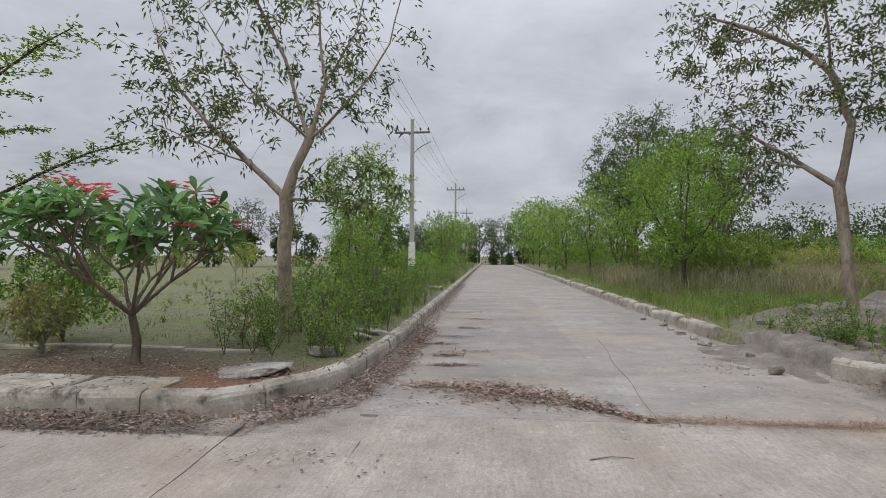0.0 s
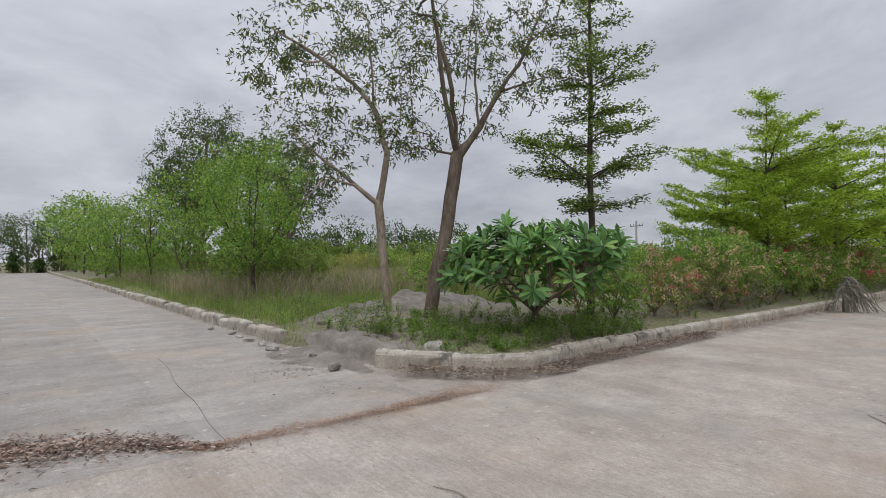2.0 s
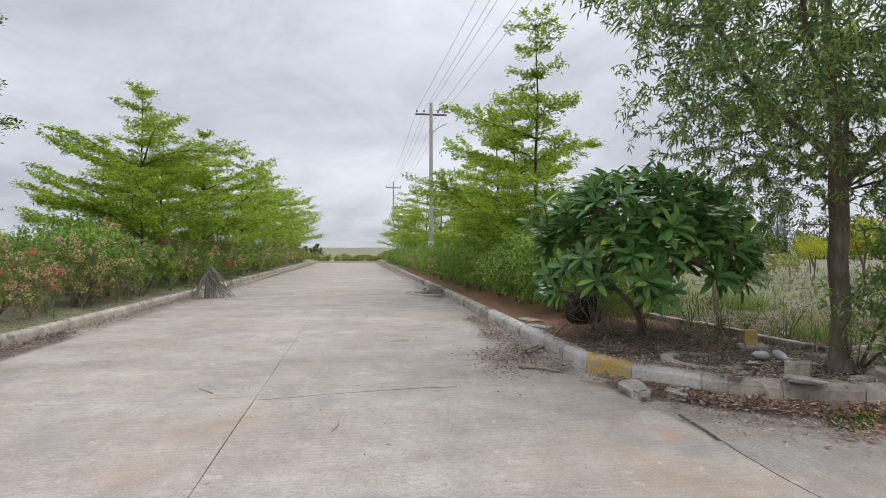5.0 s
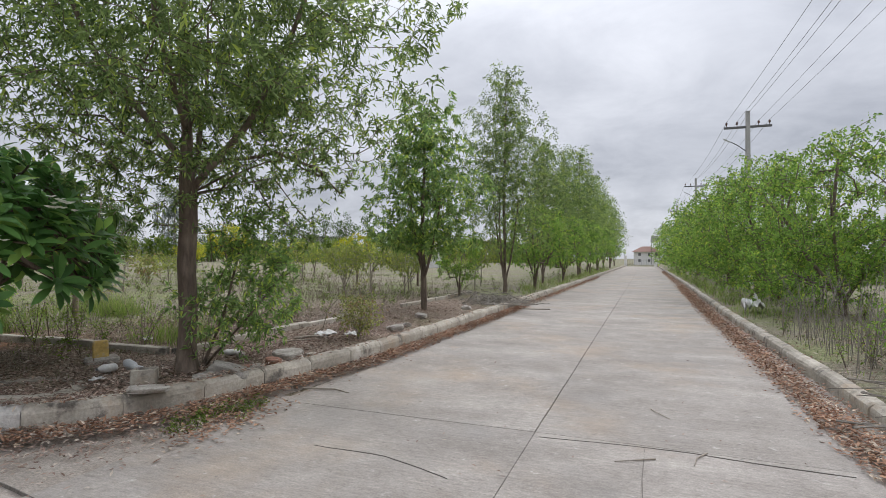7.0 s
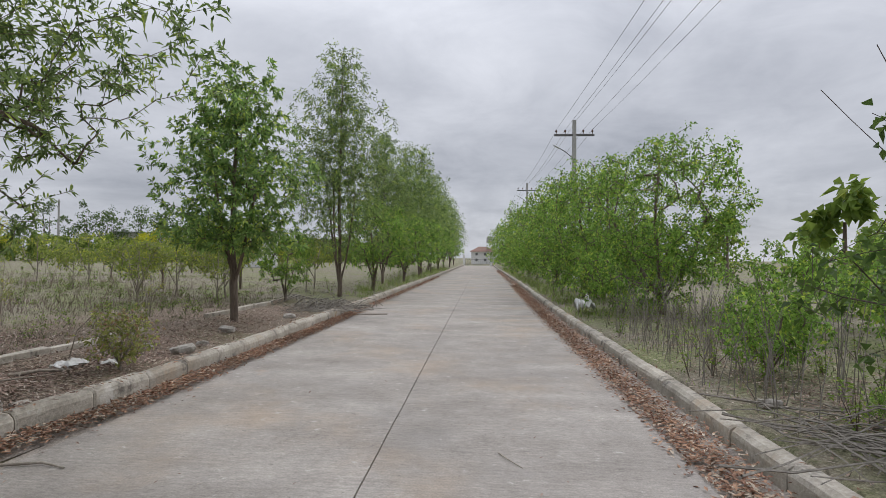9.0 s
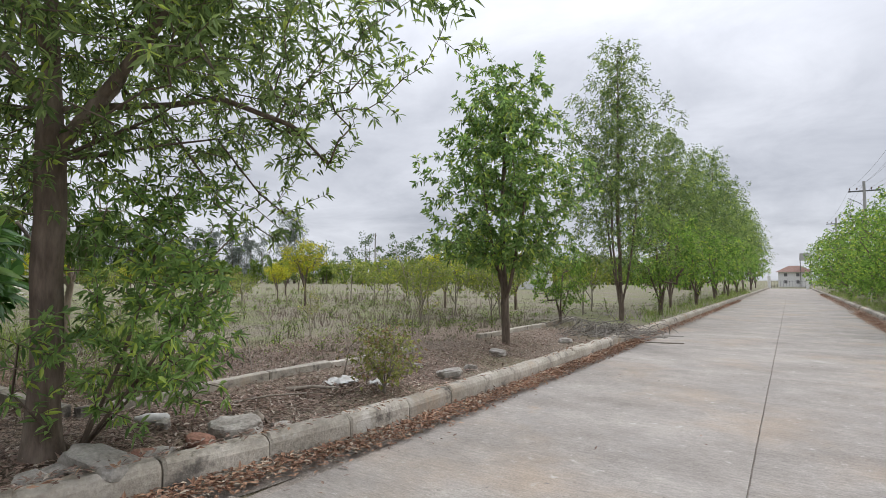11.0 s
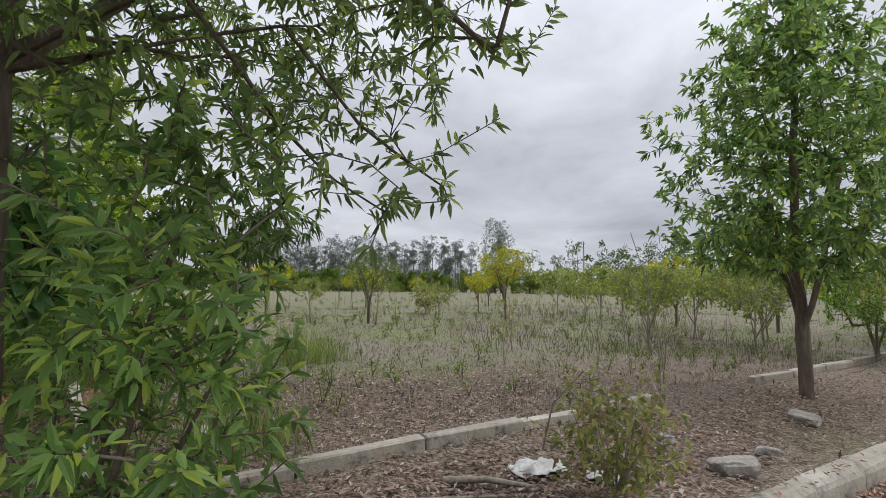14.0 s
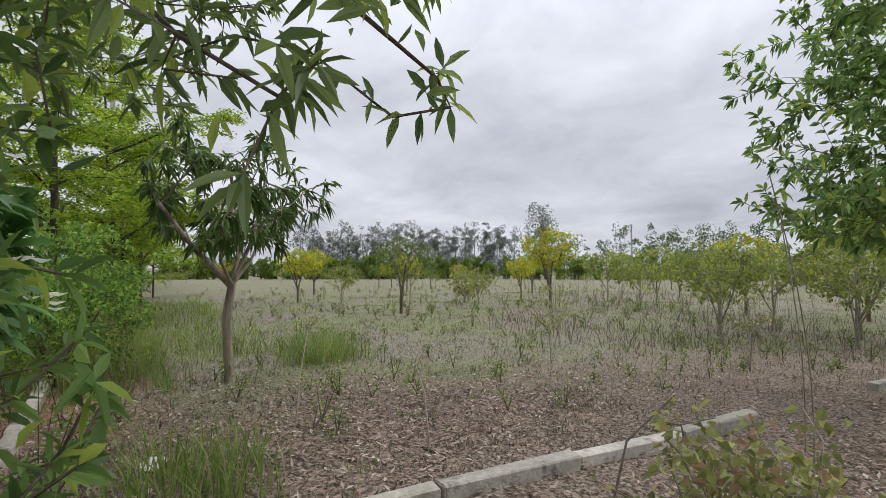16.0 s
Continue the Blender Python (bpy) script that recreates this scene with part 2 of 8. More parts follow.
L_MID = leafy("roadside_leaves", (0.09, 0.155, 0.026), (0.21, 0.30, 0.055), (0.30, 0.34, 0.07), 0.06)
L_DEEP = leafy("deep_green_leaves", (0.04, 0.08, 0.018), (0.105, 0.17, 0.04), None)
L_PLUM = leafy("thick_glossy_leaves", (0.05, 0.13, 0.036), (0.155, 0.32, 0.085), (0.28, 0.45, 0.11), 0.12, rough=0.42, through_light=0.3, spec=0.28)
L_DARK_PLUM = leafy("dark_plum_leaves", (0.042, 0.11, 0.03), (0.145, 0.29, 0.075), (0.22, 0.36, 0.09), 0.12, rough=0.42, through_light=0.3, spec=0.28)
L_OLIVE = leafy("olive_leaves", (0.17, 0.20, 0.055), (0.33, 0.35, 0.10), (0.45, 0.42, 0.08), 0.10)
L_BROWN = leafy("browning_leaves", (0.15, 0.17, 0.05), (0.35, 0.37, 0.115), (0.32, 0.22, 0.12), 0.14)
L_YELLOW = leafy("yellowing_leaves", (0.27, 0.30, 0.025), (0.58, 0.54, 0.035), (0.22, 0.32, 0.05), 0.25)
L_SAPLING = leafy("pale_sapling_leaves", (0.12, 0.17, 0.035), (0.29, 0.35, 0.085), (0.42, 0.44, 0.07), 0.12, through_light=0.5)
# distance haze painted into the leaf colour: green paled towards grey for far trees
L_HAZE = leafy("haze_tinted_leaves", (0.14, 0.17, 0.14), (0.24, 0.27, 0.23), None)
L_SHRUB = leafy("shrub_leaves", (0.10, 0.16, 0.035), (0.26, 0.33, 0.08), (0.3, 0.17, 0.08), 0.10)
L_WEED = leafy("weed_leaves", (0.06, 0.135, 0.02), (0.21, 0.35, 0.06), (0.30, 0.38, 0.08), 0.1)
L_GRASS = leafy("green_grass", (0.105, 0.175, 0.032), (0.28, 0.37, 0.09), (0.34, 0.31, 0.16), 0.15)
L_STRAW = leafy("dry_grass", (0.12, 0.10, 0.072), (0.29, 0.25, 0.19), (0.12, 0.155, 0.05), 0.26, through_light=0.15)
L_TALL_DRY = leafy("tall_dry_grass", (0.20, 0.165, 0.10), (0.38, 0.32, 0.21), (0.17, 0.22, 0.06), 0.25, through_light=0.25)
L_LITTER = leafy("fallen_leaves", (0.12, 0.075, 0.058), (0.36, 0.265, 0.21), (0.42, 0.36, 0.30), 0.14, rough=0.75, through_light=0.05, spec=0.2)
L_LITTER_RED = leafy("rusty_fallen_leaves", (0.17, 0.085, 0.058), (0.43, 0.27, 0.175), (0.48, 0.40, 0.31), 0.14, rough=0.75, through_light=0.05, spec=0.2)
L_PETAL_RED = leafy("red_petals", (0.50, 0.05, 0.06), (0.70, 0.16, 0.13), None)
L_PETAL_WHITE = leafy("white_petals", (0.72, 0.71, 0.62), (0.82, 0.81, 0.76), None)
L_BRACT_PINK = leafy("magenta_bracts", (0.60, 0.05, 0.10), (0.80, 0.14, 0.18), None)
L_BRACT_ORANGE = leafy("faded_orange_bracts", (0.42, 0.25, 0.16), (0.66, 0.47, 0.35), (0.48, 0.46, 0.18), 0.25)


def ground_material():
    """Thin grass, dead leaves and bare soil, mixed by noise; red soil and litter where the beds are."""
    mat = bpy.data.materials.new("rough_ground")
    mat.use_nodes = True
    nd, lk = mat.node_tree.nodes, mat.node_tree.links
    b = nd["Principled BSDF"]
    pos = nd.new("ShaderNodeNewGeometry").outputs["Position"]
    sep = nd.new("ShaderNodeSeparateXYZ")
    lk.new(pos, sep.inputs[0])
    def nz(s, d=6.0, r=0.62):
        n = nd.new("ShaderNodeTexNoise")
        n.inputs["Scale"].default_value, n.inputs["Detail"].default_value, n.inputs["Roughness"].default_value = s, d, r
        lk.new(pos, n.inputs["Vector"])
        return n.outputs["Fac"]
    def m(op, a, b_=0.0, clamp=False):
        n = nd.new("ShaderNodeMath")
        n.operation, n.use_clamp = op, clamp
        for i, v in enumerate((a, b_)):
            if isinstance(v, (int, float)):
                n.inputs[i].default_value = v
            else:
                lk.new(v, n.inputs[i])
        return n.outputs[0]
    def step(v, a, c):
        r = nd.new("ShaderNodeMapRange")
        r.interpolation_type = "SMOOTHSTEP"
        r.inputs["From Min"].default_value, r.inputs["From Max"].default_value = a, c
        lk.new(v, r.inputs["Value"])
        return r.outputs[0]
    def mix(f, a, c):
        x = nd.new("ShaderNodeMixRGB")
        lk.new(f, x.inputs[0])
        for i, v in ((1, a), (2, c)):
            if isinstance(v, tuple):
                x.inputs[i].default_value = (*v, 1)
            else:
                lk.new(v, x.inputs[i])
        return x.outputs[0]
    wob = m("MULTIPLY", m("SUBTRACT", nz(0.9), 0.5), 2.4)
    def box(x0, x1, y0, y1, soft):
        parts = [step(m("ADD", sep.outputs[0], wob), x0 - soft, x0 + soft), step(m("SUBTRACT", m("MULTIPLY", sep.outputs[0], -1.0), wob), -x1 - soft, -x1 + soft),
                 step(m("ADD", sep.outputs[1], wob), y0 - soft, y0 + soft), step(m("SUBTRACT", m("MULTIPLY", sep.outputs[1], -1.0), wob), -y1 - soft, -y1 + soft)]
        v = parts[0]
        for p in parts[1:]:
            v = m("MULTIPLY", v, p)
        return v
    grass = mix(step(nz(14.0, 4), 0.35, 0.65), (0.115, 0.13, 0.055), (0.225, 0.225, 0.125))
    dry = mix(step(nz(22.0, 4), 0.35, 0.65), (0.125, 0.106, 0.08), (0.265, 0.235, 0.18))
    col = mix(step(nz(0.55, 7, 0.7), 0.40, 0.58), grass, dry)
    col = mix(m("MULTIPLY", step(nz(2.8, 5), 0.60, 0.70), 0.6), col, (0.26, 0.18, 0.125))
    litter = mix(step(nz(38.0, 3), 0.4, 0.6), (0.08, 0.056, 0.044), (0.31, 0.24, 0.19))
    col = mix(m("MULTIPLY", box(3.3, 7.8, -14.0, -1.0, 1.6), 0.85), col, litter)
    red = mix(step(nz(30.0, 3), 0.35, 0.65), (0.19, 0.09, 0.05), (0.29, 0.155, 0.095))
    col = mix(m("MULTIPLY", box(7.4, 40.0, -4.2, -0.9, 0.8), 0.8), col, red)
    col = mix(m("MULTIPLY", box(-14.0, -1.9, 5.4, 7.4, 0.5), 0.7), col, mix(step(nz(25.0, 3), 0.4, 0.6), (0.12, 0.08, 0.06), (0.23, 0.165, 0.12)))
    col = mix(m("MULTIPLY", box(-60.0, -2.4, 7.8, 70.0, 0.8), 0.42), col, mix(step(nz(9.0, 5), 0.35, 0.65), (0.10, 0.135, 0.05), (0.19, 0.21, 0.095)))
    col = mix(m("MULTIPLY", box(-3.7, -1.9, 5.6, 7.0, 0.5), 0.75), col, red)
    h = nd.new("ShaderNodeHueSaturation")
    r = nd.new("ShaderNodeMapRange")
    r.inputs["From Min"].default_value, r.inputs["From Max"].default_value = 0.3, 0.7
    r.inputs["To Min"].default_value, r.inputs["To Max"].default_value = 0.6, 1.45
    lk.new(nz(75.0, 3), r.inputs["Value"]); lk.new(r.outputs[0], h.inputs["Value"]); lk.new(col, h.inputs["Color"])
    lk.new(h.outputs[0], b.inputs["Base Color"])
    b.inputs["Roughness"].default_value, b.inputs["Specular IOR Level"].default_value = 0.95, 0.15
    bp = nd.new("ShaderNodeBump")
    bp.inputs["Strength"].default_value, bp.inputs["Distance"].default_value = 0.8, 0.04
    lk.new(nz(26.0, 6), bp.inputs["Height"]); lk.new(bp.outputs[0], b.inputs["Normal"])
    return mat


M_GROUND = ground_material()


# ---------------------------------------------------------------- building helpers
def mesh_of(name, verts, faces, mat=None, smooth=False):
    """A mesh from arrays of points and of equal-sided faces."""
    verts, faces = np.asarray(verts, np.float32), np.asarray(faces, np.int32)
    me = bpy.data.meshes.new(name)
    n, k = faces.shape
    me.vertices.add(len(verts)); me.vertices.foreach_set("co", verts.ravel())
    me.loops.add(n * k); me.loops.foreach_set("vertex_index", faces.ravel())
    me.polygons.add(n); me.polygons.foreach_set("loop_start", np.arange(0, n * k, k, dtype=np.int32))
    me.polygons.foreach_set("use_smooth", np.full(n, bool(smooth)))
    me.update(calc_edges=True)
    if mat:
        me.materials.append(mat)
    return me


def part(name, data, parent=None, label="", m=None):
    """Links a mesh or a bmesh with its material as one object under a thing or a part."""
    if isinstance(data, tuple):
        bm, mat = data
        data = bpy.data.meshes.new(name)
        bm.to_mesh(data); bm.free()
        data.materials.append(mat)
    ob = new(name, data)
    if parent:
        ob.parent = parent
    if m is not None:
        ob.matrix_local = m
    return tagged(ob, label) if label else ob


def thing(name, label, category, group="", kind="", m=None):
    ob = tagged(new(name), label, category, group, kind)
    ob.empty_display_size = 0.2
    if m is not None:
        ob.matrix_basis = m
    return ob


def unit(v):
    return v / np.maximum(np.linalg.norm(v, axis=-1, keepdims=True), 1e-9)


def tubes(chains, sides=6):
    """Tapered tubes along chains of (points, radii)."""
    vs, fs, off = [], [], 0
    ang = np.linspace(0, 2 * np.pi, sides, endpoint=False)
    for pts, rad in chains:
        pts, rad = np.asarray(pts, float), np.asarray(rad, float)
        n = len(pts)
        if n < 2:
            continue
        tan = unit(np.gradient(pts, axis=0))
        ref = np.array([0.0, 0, 1]) if abs(tan[0, 2]) < 0.9 else np.array([1.0, 0, 0])
        a = np.zeros_like(pts)
        u = unit(np.cross(tan[0], ref))
        for i in range(n):
            u = unit(u - tan[i] * np.dot(u, tan[i]))
            a[i] = u
        b = np.cross(tan, a)
        ring = pts[:, None] + rad[:, None, None] * (np.cos(ang)[None, :, None] * a[:, None] + np.sin(ang)[None, :, None] * b[:, None])
        vs.append(ring.reshape(-1, 3))
        i, j = np.meshgrid(np.arange(n - 1), np.arange(sides), indexing="ij")
        k = (j + 1) % sides
        fs.append(np.stack([off + i * sides + j, off + i * sides + k, off + (i + 1) * sides + k, off + (i + 1) * sides + j], -1).reshape(-1, 4))
        off += n * sides
    return np.concatenate(vs), np.concatenate(fs)


def leaf_mesh(rng, base, dirs, length, width, rich=False, droop=0.25, fold=0.25, flat=0.0):
    """Leaves from base points and directions: a folded blade each, with a drooping tip where rich."""
    n = len(base)
    d = unit(dirs)
    ref = unit(np.array([0, 0, 1.0]) + (1 - flat) * 0.8 * rng.normal(size=(n, 3)))
    s = unit(np.cross(d, ref))
    up = np.cross(s, d)
    L = (np.broadcast_to(length, n) * rng.uniform(0.7, 1.15, n))[:, None]
    W = (np.broadcast_to(width, n) * rng.uniform(0.8, 1.15, n))[:, None]
    down = np.array([0, 0, -1.0])
    if not rich:
        mid = base + d * L * 0.45
        v = np.stack([base, mid + s * W * 0.5 + up * W * fold, base + d * L + down * L * droop, mid - s * W * 0.5 + up * W * fold], 1)
        o = np.arange(n)[:, None] * 4
        f = np.concatenate([o + [0, 1, 2], o + [0, 2, 3]])
        return v.reshape(-1, 3), f
    p1, p2 = base + d * L * 0.33 + down * L * droop * 0.1, base + d * L * 0.68 + down * L * droop * 0.45
    tip = base + d * L * 0.98 + down * L * droop
    v = np.stack([base, p1 + s * W * 0.5 + up * W * fold, p1, p1 - s * W * 0.5 + up * W * fold,
                  p2 + s * W * 0.38 + up * W * fold, p2, p2 - s * W * 0.38 + up * W * fold, tip], 1)
    o = np.arange(n)[:, None] * 8
    tri = ([0, 1, 2], [0, 2, 3], [1, 4, 2], [4, 5, 2], [2, 5, 3], [5, 6, 3], [4, 7, 5], [5, 7, 6])
    return v.reshape(-1, 3), np.concatenate([o + t for t in tri])


def joined(pieces):
    vs, fs, off = [], [], 0
    for v, f in pieces:
        vs.append(v); fs.append(np.asarray(f) + off); off += len(v)
    return np.concatenate(vs), np.concatenate(fs)


def inside(rng, blobs, count, hollow=0.45, rough=0.35, clear=None):
    """Points in a set of ellipsoids (x, y, z, rx, ry, rz, share), denser towards the outside, with gaps."""
    out = []
    total = sum(b[6] for b in blobs)
    for b in blobs:
        want = int(count * b[6] / total)
        got = 0
        for _ in range(40):
            if got >= want:
                break
            u = unit(rng.normal(size=(want, 3)))
            lump = np.array([noise.noise(Vector(w) * 1.9 + Vector((b[0] * 3.1 + b[2], b[1], b[5]))) for w in u])
            r = (hollow + (1 - hollow) * rng.uniform(size=want) ** 0.6) * (1 + rough * lump)
            p = np.array(b[:3]) + u * r[:, None] * np.array(b[3:6])
            keep = p[:, 2] > 0.12
            if clear is not None:
                keep &= clear(p)
            p = p[keep][: want - got]
            out.append(p); got += len(p)
    return np.concatenate(out)


def grow(rng, stems, targets, lift=0.35, wander=0.10):
    """A skeleton: stems, then a curved branch from the nearest fitting node to each target. Returns points, parents, tips."""
    pos, par = [], []
    for st in stems:
        st = [np.array(p, float) for p in st]
        if pos:
            dist = np.linalg.norm(np.array(pos) - st[0], axis=1)
            last = int(np.argmin(dist))
            st = st[1:]
        else:
            pos.append(st[0]); par.append(-1)
            last, st = 0, st[1:]
        for p in st:
            a = pos[last]
            k = max(1, int(np.linalg.norm(p - a) / 0.3))
            for i in range(1, k + 1):
                pos.append(a + (p - a) * i / k + (rng.normal(size=3) * 0.012 if i < k else 0)); par.append(last)
                last = len(pos) - 1
    arr = np.array(pos)
    P = np.zeros((len(arr) + 6 * len(targets) + 10, 3))
    P[: len(arr)] = arr
    n = len(arr)
    order = np.argsort([np.min(np.linalg.norm(arr - t, axis=1)) for t in targets])
    tips = []
    z0 = arr[:, 2].min()
    for i in order:
        t = targets[i]
        dv = t - P[:n]
        dist = np.linalg.norm(dv, axis=1)
        cost = dist + 0.6 * np.maximum(0, -dv[:, 2]) + 0.25 * np.maximum(0, z0 + 0.5 - P[:n, 2])
        j = int(np.argmin(cost))
        a, d = P[j], dist[j]
        k = int(min(5, max(1, d / 0.22)))
        ctrl = a + (t - a) * 0.5 + np.array([0, 0, lift * d * 0.5]) + rng.normal(size=3) * wander * d
        last = j
        for q in range(1, k + 1):
            w = q / k
            P[n] = (1 - w) ** 2 * a + 2 * w * (1 - w) * ctrl + w * w * t
            par.append(last); last = n; n += 1
        tips.append(last)
    return P[:n], np.array(par), np.array(tips)


def skeleton_tubes(P, par, r_base, r_tip, sides=6, least=0.0):
    n = len(P)
    load = np.zeros(n)
    kids = [[] for _ in range(n)]
    for i in range(n - 1, 0, -1):
        kids[par[i]].append(i)
    for i in range(n - 1, -1, -1):
        load[i] = max(1.0, load[i])
        if par[i] >= 0:
            load[par[i]] += load[i]
    e = math.log(r_base / r_tip) / max(0.1, math.log(load[0]))
    rad = r_tip * load ** e
    chains = []
    starts = [(0, None)]
    while starts:
        i, before = starts.pop()
        pts, rr = ([P[before]], [min(rad[before], rad[i] * 1.25)]) if before is not None else ([], [])
        while True:
            pts.append(P[i]); rr.append(rad[i])
            if not kids[i]:
                break
            k = sorted(kids[i], key=lambda c: -load[c])
            starts.extend((c, i) for c in k[1:])
            i = k[0]
        chains.append((np.array(pts), np.array(rr)))
    if least:
        chains = [c for c in chains if c[1].max() > least] or chains[:1]
    thick = [c for c in chains if c[1].max() > 0.02]
    thin = [c for c in chains if c[1].max() <= 0.02]
    pieces = []
    if thick:
        pieces.append(tubes(thick, sides))
    if thin:
        pieces.append(tubes(thin, 3))
    return joined(pieces)


def clumps(rng, P, par, tips, per_tip, spread, length, width, hang=0.25, along=0.5, rich=False, flat=0.0, droop=0.25):
    """Leaves round each twig's tip."""
    d = unit(P[tips] - P[par[tips]])
    base = np.repeat(P[tips], per_tip, 0)
    dd = np.repeat(d, per_tip, 0)
    n = len(base)
    base = base - dd * (rng.uniform(size=(n, 1)) ** 1.4 * spread * 1.6) + rng.normal(size=(n, 3)) * spread * 0.45
    dirs = dd * along + rng.normal(size=(n, 3)) * 0.75 + np.array([0, 0, -hang])
    if flat:
        dirs[:, 2] *= 1 - flat
    return leaf_mesh(rng, base, dirs, length, width, rich=rich, flat=flat, droop=droop)


def whorls(rng, P, par, tips, ring=7, back=5, length=0.12, width=0.03, droop=0.2, reach=0.22, opening=(0.5, 1.25)):
    """Lance leaves in a star round each twig's tip, with a few more set back along the twig."""
    d = unit(P[tips] - P[par[tips]])
    n = ring + back
    D = np.repeat(d, n, 0)
    x = unit(np.cross(D, rng.normal(size=(len(tips), 3)).repeat(n, 0)))
    y = np.cross(D, x)
    k = np.tile(np.arange(n), len(tips))
    a = np.where(k < ring, k * 2 * np.pi / ring, k * 2.4) + rng.normal(size=len(D)) * 0.3
    o = np.where(k < ring, rng.uniform(*opening, len(D)), rng.uniform(0.8, 1.5, len(D)))
    dirs = D * np.cos(o)[:, None] + (x * np.cos(a)[:, None] + y * np.sin(a)[:, None]) * np.sin(o)[:, None] + [0, 0, -0.12]
    set_back = np.where(k < ring, rng.uniform(0, 0.05, len(D)), rng.uniform(0.06, reach, len(D)))
    base = np.repeat(P[tips], n, 0) - D * set_back[:, None]
    return leaf_mesh(rng, base, dirs, length * np.where(k < ring, 1.0, 0.85), width, rich=True, droop=droop)


def turn_flat(stems, deg):
    """Stems given as seen from one side (right, away, up), turned to face that way."""
    c, s = math.cos(radians(deg)), math.sin(radians(deg))
    return [[(x * c + y * s, -x * s + y * c, z) for x, y, z in st] for st in stems]


def tree(name, label, at, stems, blobs, count, leaf, bark, green, r_base=0.12, r_tip=0.006, seed=1, group="", category="tree", lift=0.35, clear=None, hollow=0.45, rough=0.35, sides=7, wander=0.10, whorl=False):
    rng = np.random.default_rng(seed)
    top = thing(name, label, category, group, m=pose(*at))
    targets = inside(rng, blobs, count, hollow, rough, clear)
    P, par, tips = grow(rng, stems, targets, lift, wander)
    trunk = part("trunk", mesh_of("trunk", *skeleton_tubes(P, par, r_base, r_tip, sides), bark, True), top)
    LEAN[trunk.data.name] = mesh_of("trunk", *skeleton_tubes(P, par, r_base, r_tip, 5, 0.012), bark, True)
    if whorl:
        part("crown", mesh_of("crown", *whorls(rng, P, par, tips, **leaf), green), top)
    else:
        part("crown", mesh_of("crown", *clumps(rng, P, par, tips, **leaf), green), top)
    return top


LIGHT, LEAN = {}, {}


def lighter(mesh, step):
    """A crown for copies far off: fewer, larger leaves."""
    key = (mesh.name, step)
    if key not in LIGHT:
        v = np.zeros(len(mesh.vertices) * 3)
        mesh.vertices.foreach_get("co", v)
        v = v.reshape(-1, 3)
        q = v.reshape(-1, 4, 3)[::step]
        q = q[:, :1] + (q - q[:, :1]) * (0.55 + 0.45 * step ** 0.5) * 1.15
        o = np.arange(len(q))[:, None] * 4
        LIGHT[key] = mesh_of(mesh.name.split(".")[0], q.reshape(-1, 3), np.concatenate([o + [0, 1, 2], o + [0, 2, 3]]), mesh.materials[0])
    return LIGHT[key]


def again(ob, x, y, z, turn=0.0, size=1.0, label="", tall=1.0, fine=1.0):
    c = copy_thing(ob, pose(x, y, z, 0, 0, turn) @ Matrix.Diagonal((size, size, size * tall, 1)))
    d = math.hypot(x - 1, y) / fine
    if d > 19:
        for p in c.children:
            if p.name.split(".")[0] not in ("trunk", "stem"):
                p.data = lighter(p.data, 2 if d < 28 else 4 if d < 48 else 8)
            elif p.data.name in LEAN:
                p.data = LEAN[p.data.name]
    return tagged(c, label) if label else c


# ---------------------------------------------------------------- plan: kerbs, ground and carriageways
KERBS = {
    "north_west": [(-46.0, 5.1), (-12.0, 5.75), (-4.4, 5.93), (-2.80, 6.0), (-2.40, 6.45), (-2.06, 6.95), (-1.92, 7.6), (-1.86, 8.9), (-1.84, 11.5), (-1.88, 20.0), (-1.98, 46.0), (-2.05, 90.0)],
    "north_east": [(3.45, 90.0), (3.36, 42.0), (3.28, 22.0), (3.28, 11.0), (3.50, 8.1), (4.04, 7.36), (4.43, 6.92), (4.98, 6.60), (5.85, 6.76), (8.7, 6.86), (18.0, 6.95), (40.0, 7.3), (80.0, 7.9)],
    "south_east": [(80.0, -2.1), (37.0, -1.50), (17.6, -1.24), (7.6, -1.03), (5.50, -1.03), (4.92, -1.54), (4.38, -1.96), (4.07, -2.55), (3.93, -3.2), (3.75, -4.4), (3.60, -5.4), (3.54, -9.0), (3.46, -20.0), (3.42, -100.0)],
    "south_west": [(-2.05, -100.0), (-1.95, -30.0), (-1.80, -14.0), (-1.84, -6.0), (-1.82, -3.4), (-1.95, -2.6), (-2.4, -1.9), (-3.2, -1.55), (-8.0, -1.45), (-46.0, -1.9)],
}
CORNER = {"north_west": (-900, 900), "north_east": (900, 900), "south_east": (900, -900), "south_west": (-900, -900)}
CROSS = 0.16


def kerb_lines():
    """Each kerb line run on to far away, and closed round its plot: segments and polygons."""
    segs, polys = [], []
    for key, line in KERBS.items():
        q = np.array(line)
        first, last = q[0], q[-1]
        ext = [((-900.0, first[1] - 1) if key == "north_west" else (first[0], math.copysign(900.0, first[1])) if key in ("north_east", "south_west") else (900.0, first[1] - 4))]
        end = [((last[0], 900.0) if key == "north_west" else (900.0, last[1] + 4) if key == "north_east" else (last[0], -900.0) if key == "south_east" else (-900.0, last[1] - 1))]
        full = np.array(ext + [tuple(p) for p in q] + end)
        segs.append(np.concatenate([full[:-1], full[1:]], 1))
        poly = np.concatenate([full, [CORNER[key]]])
        polys.append(np.concatenate([poly, np.roll(poly, -1, 0)], 1))
    return np.concatenate(segs), np.concatenate(polys)


SEGMENTS, OUTLINES = kerb_lines()


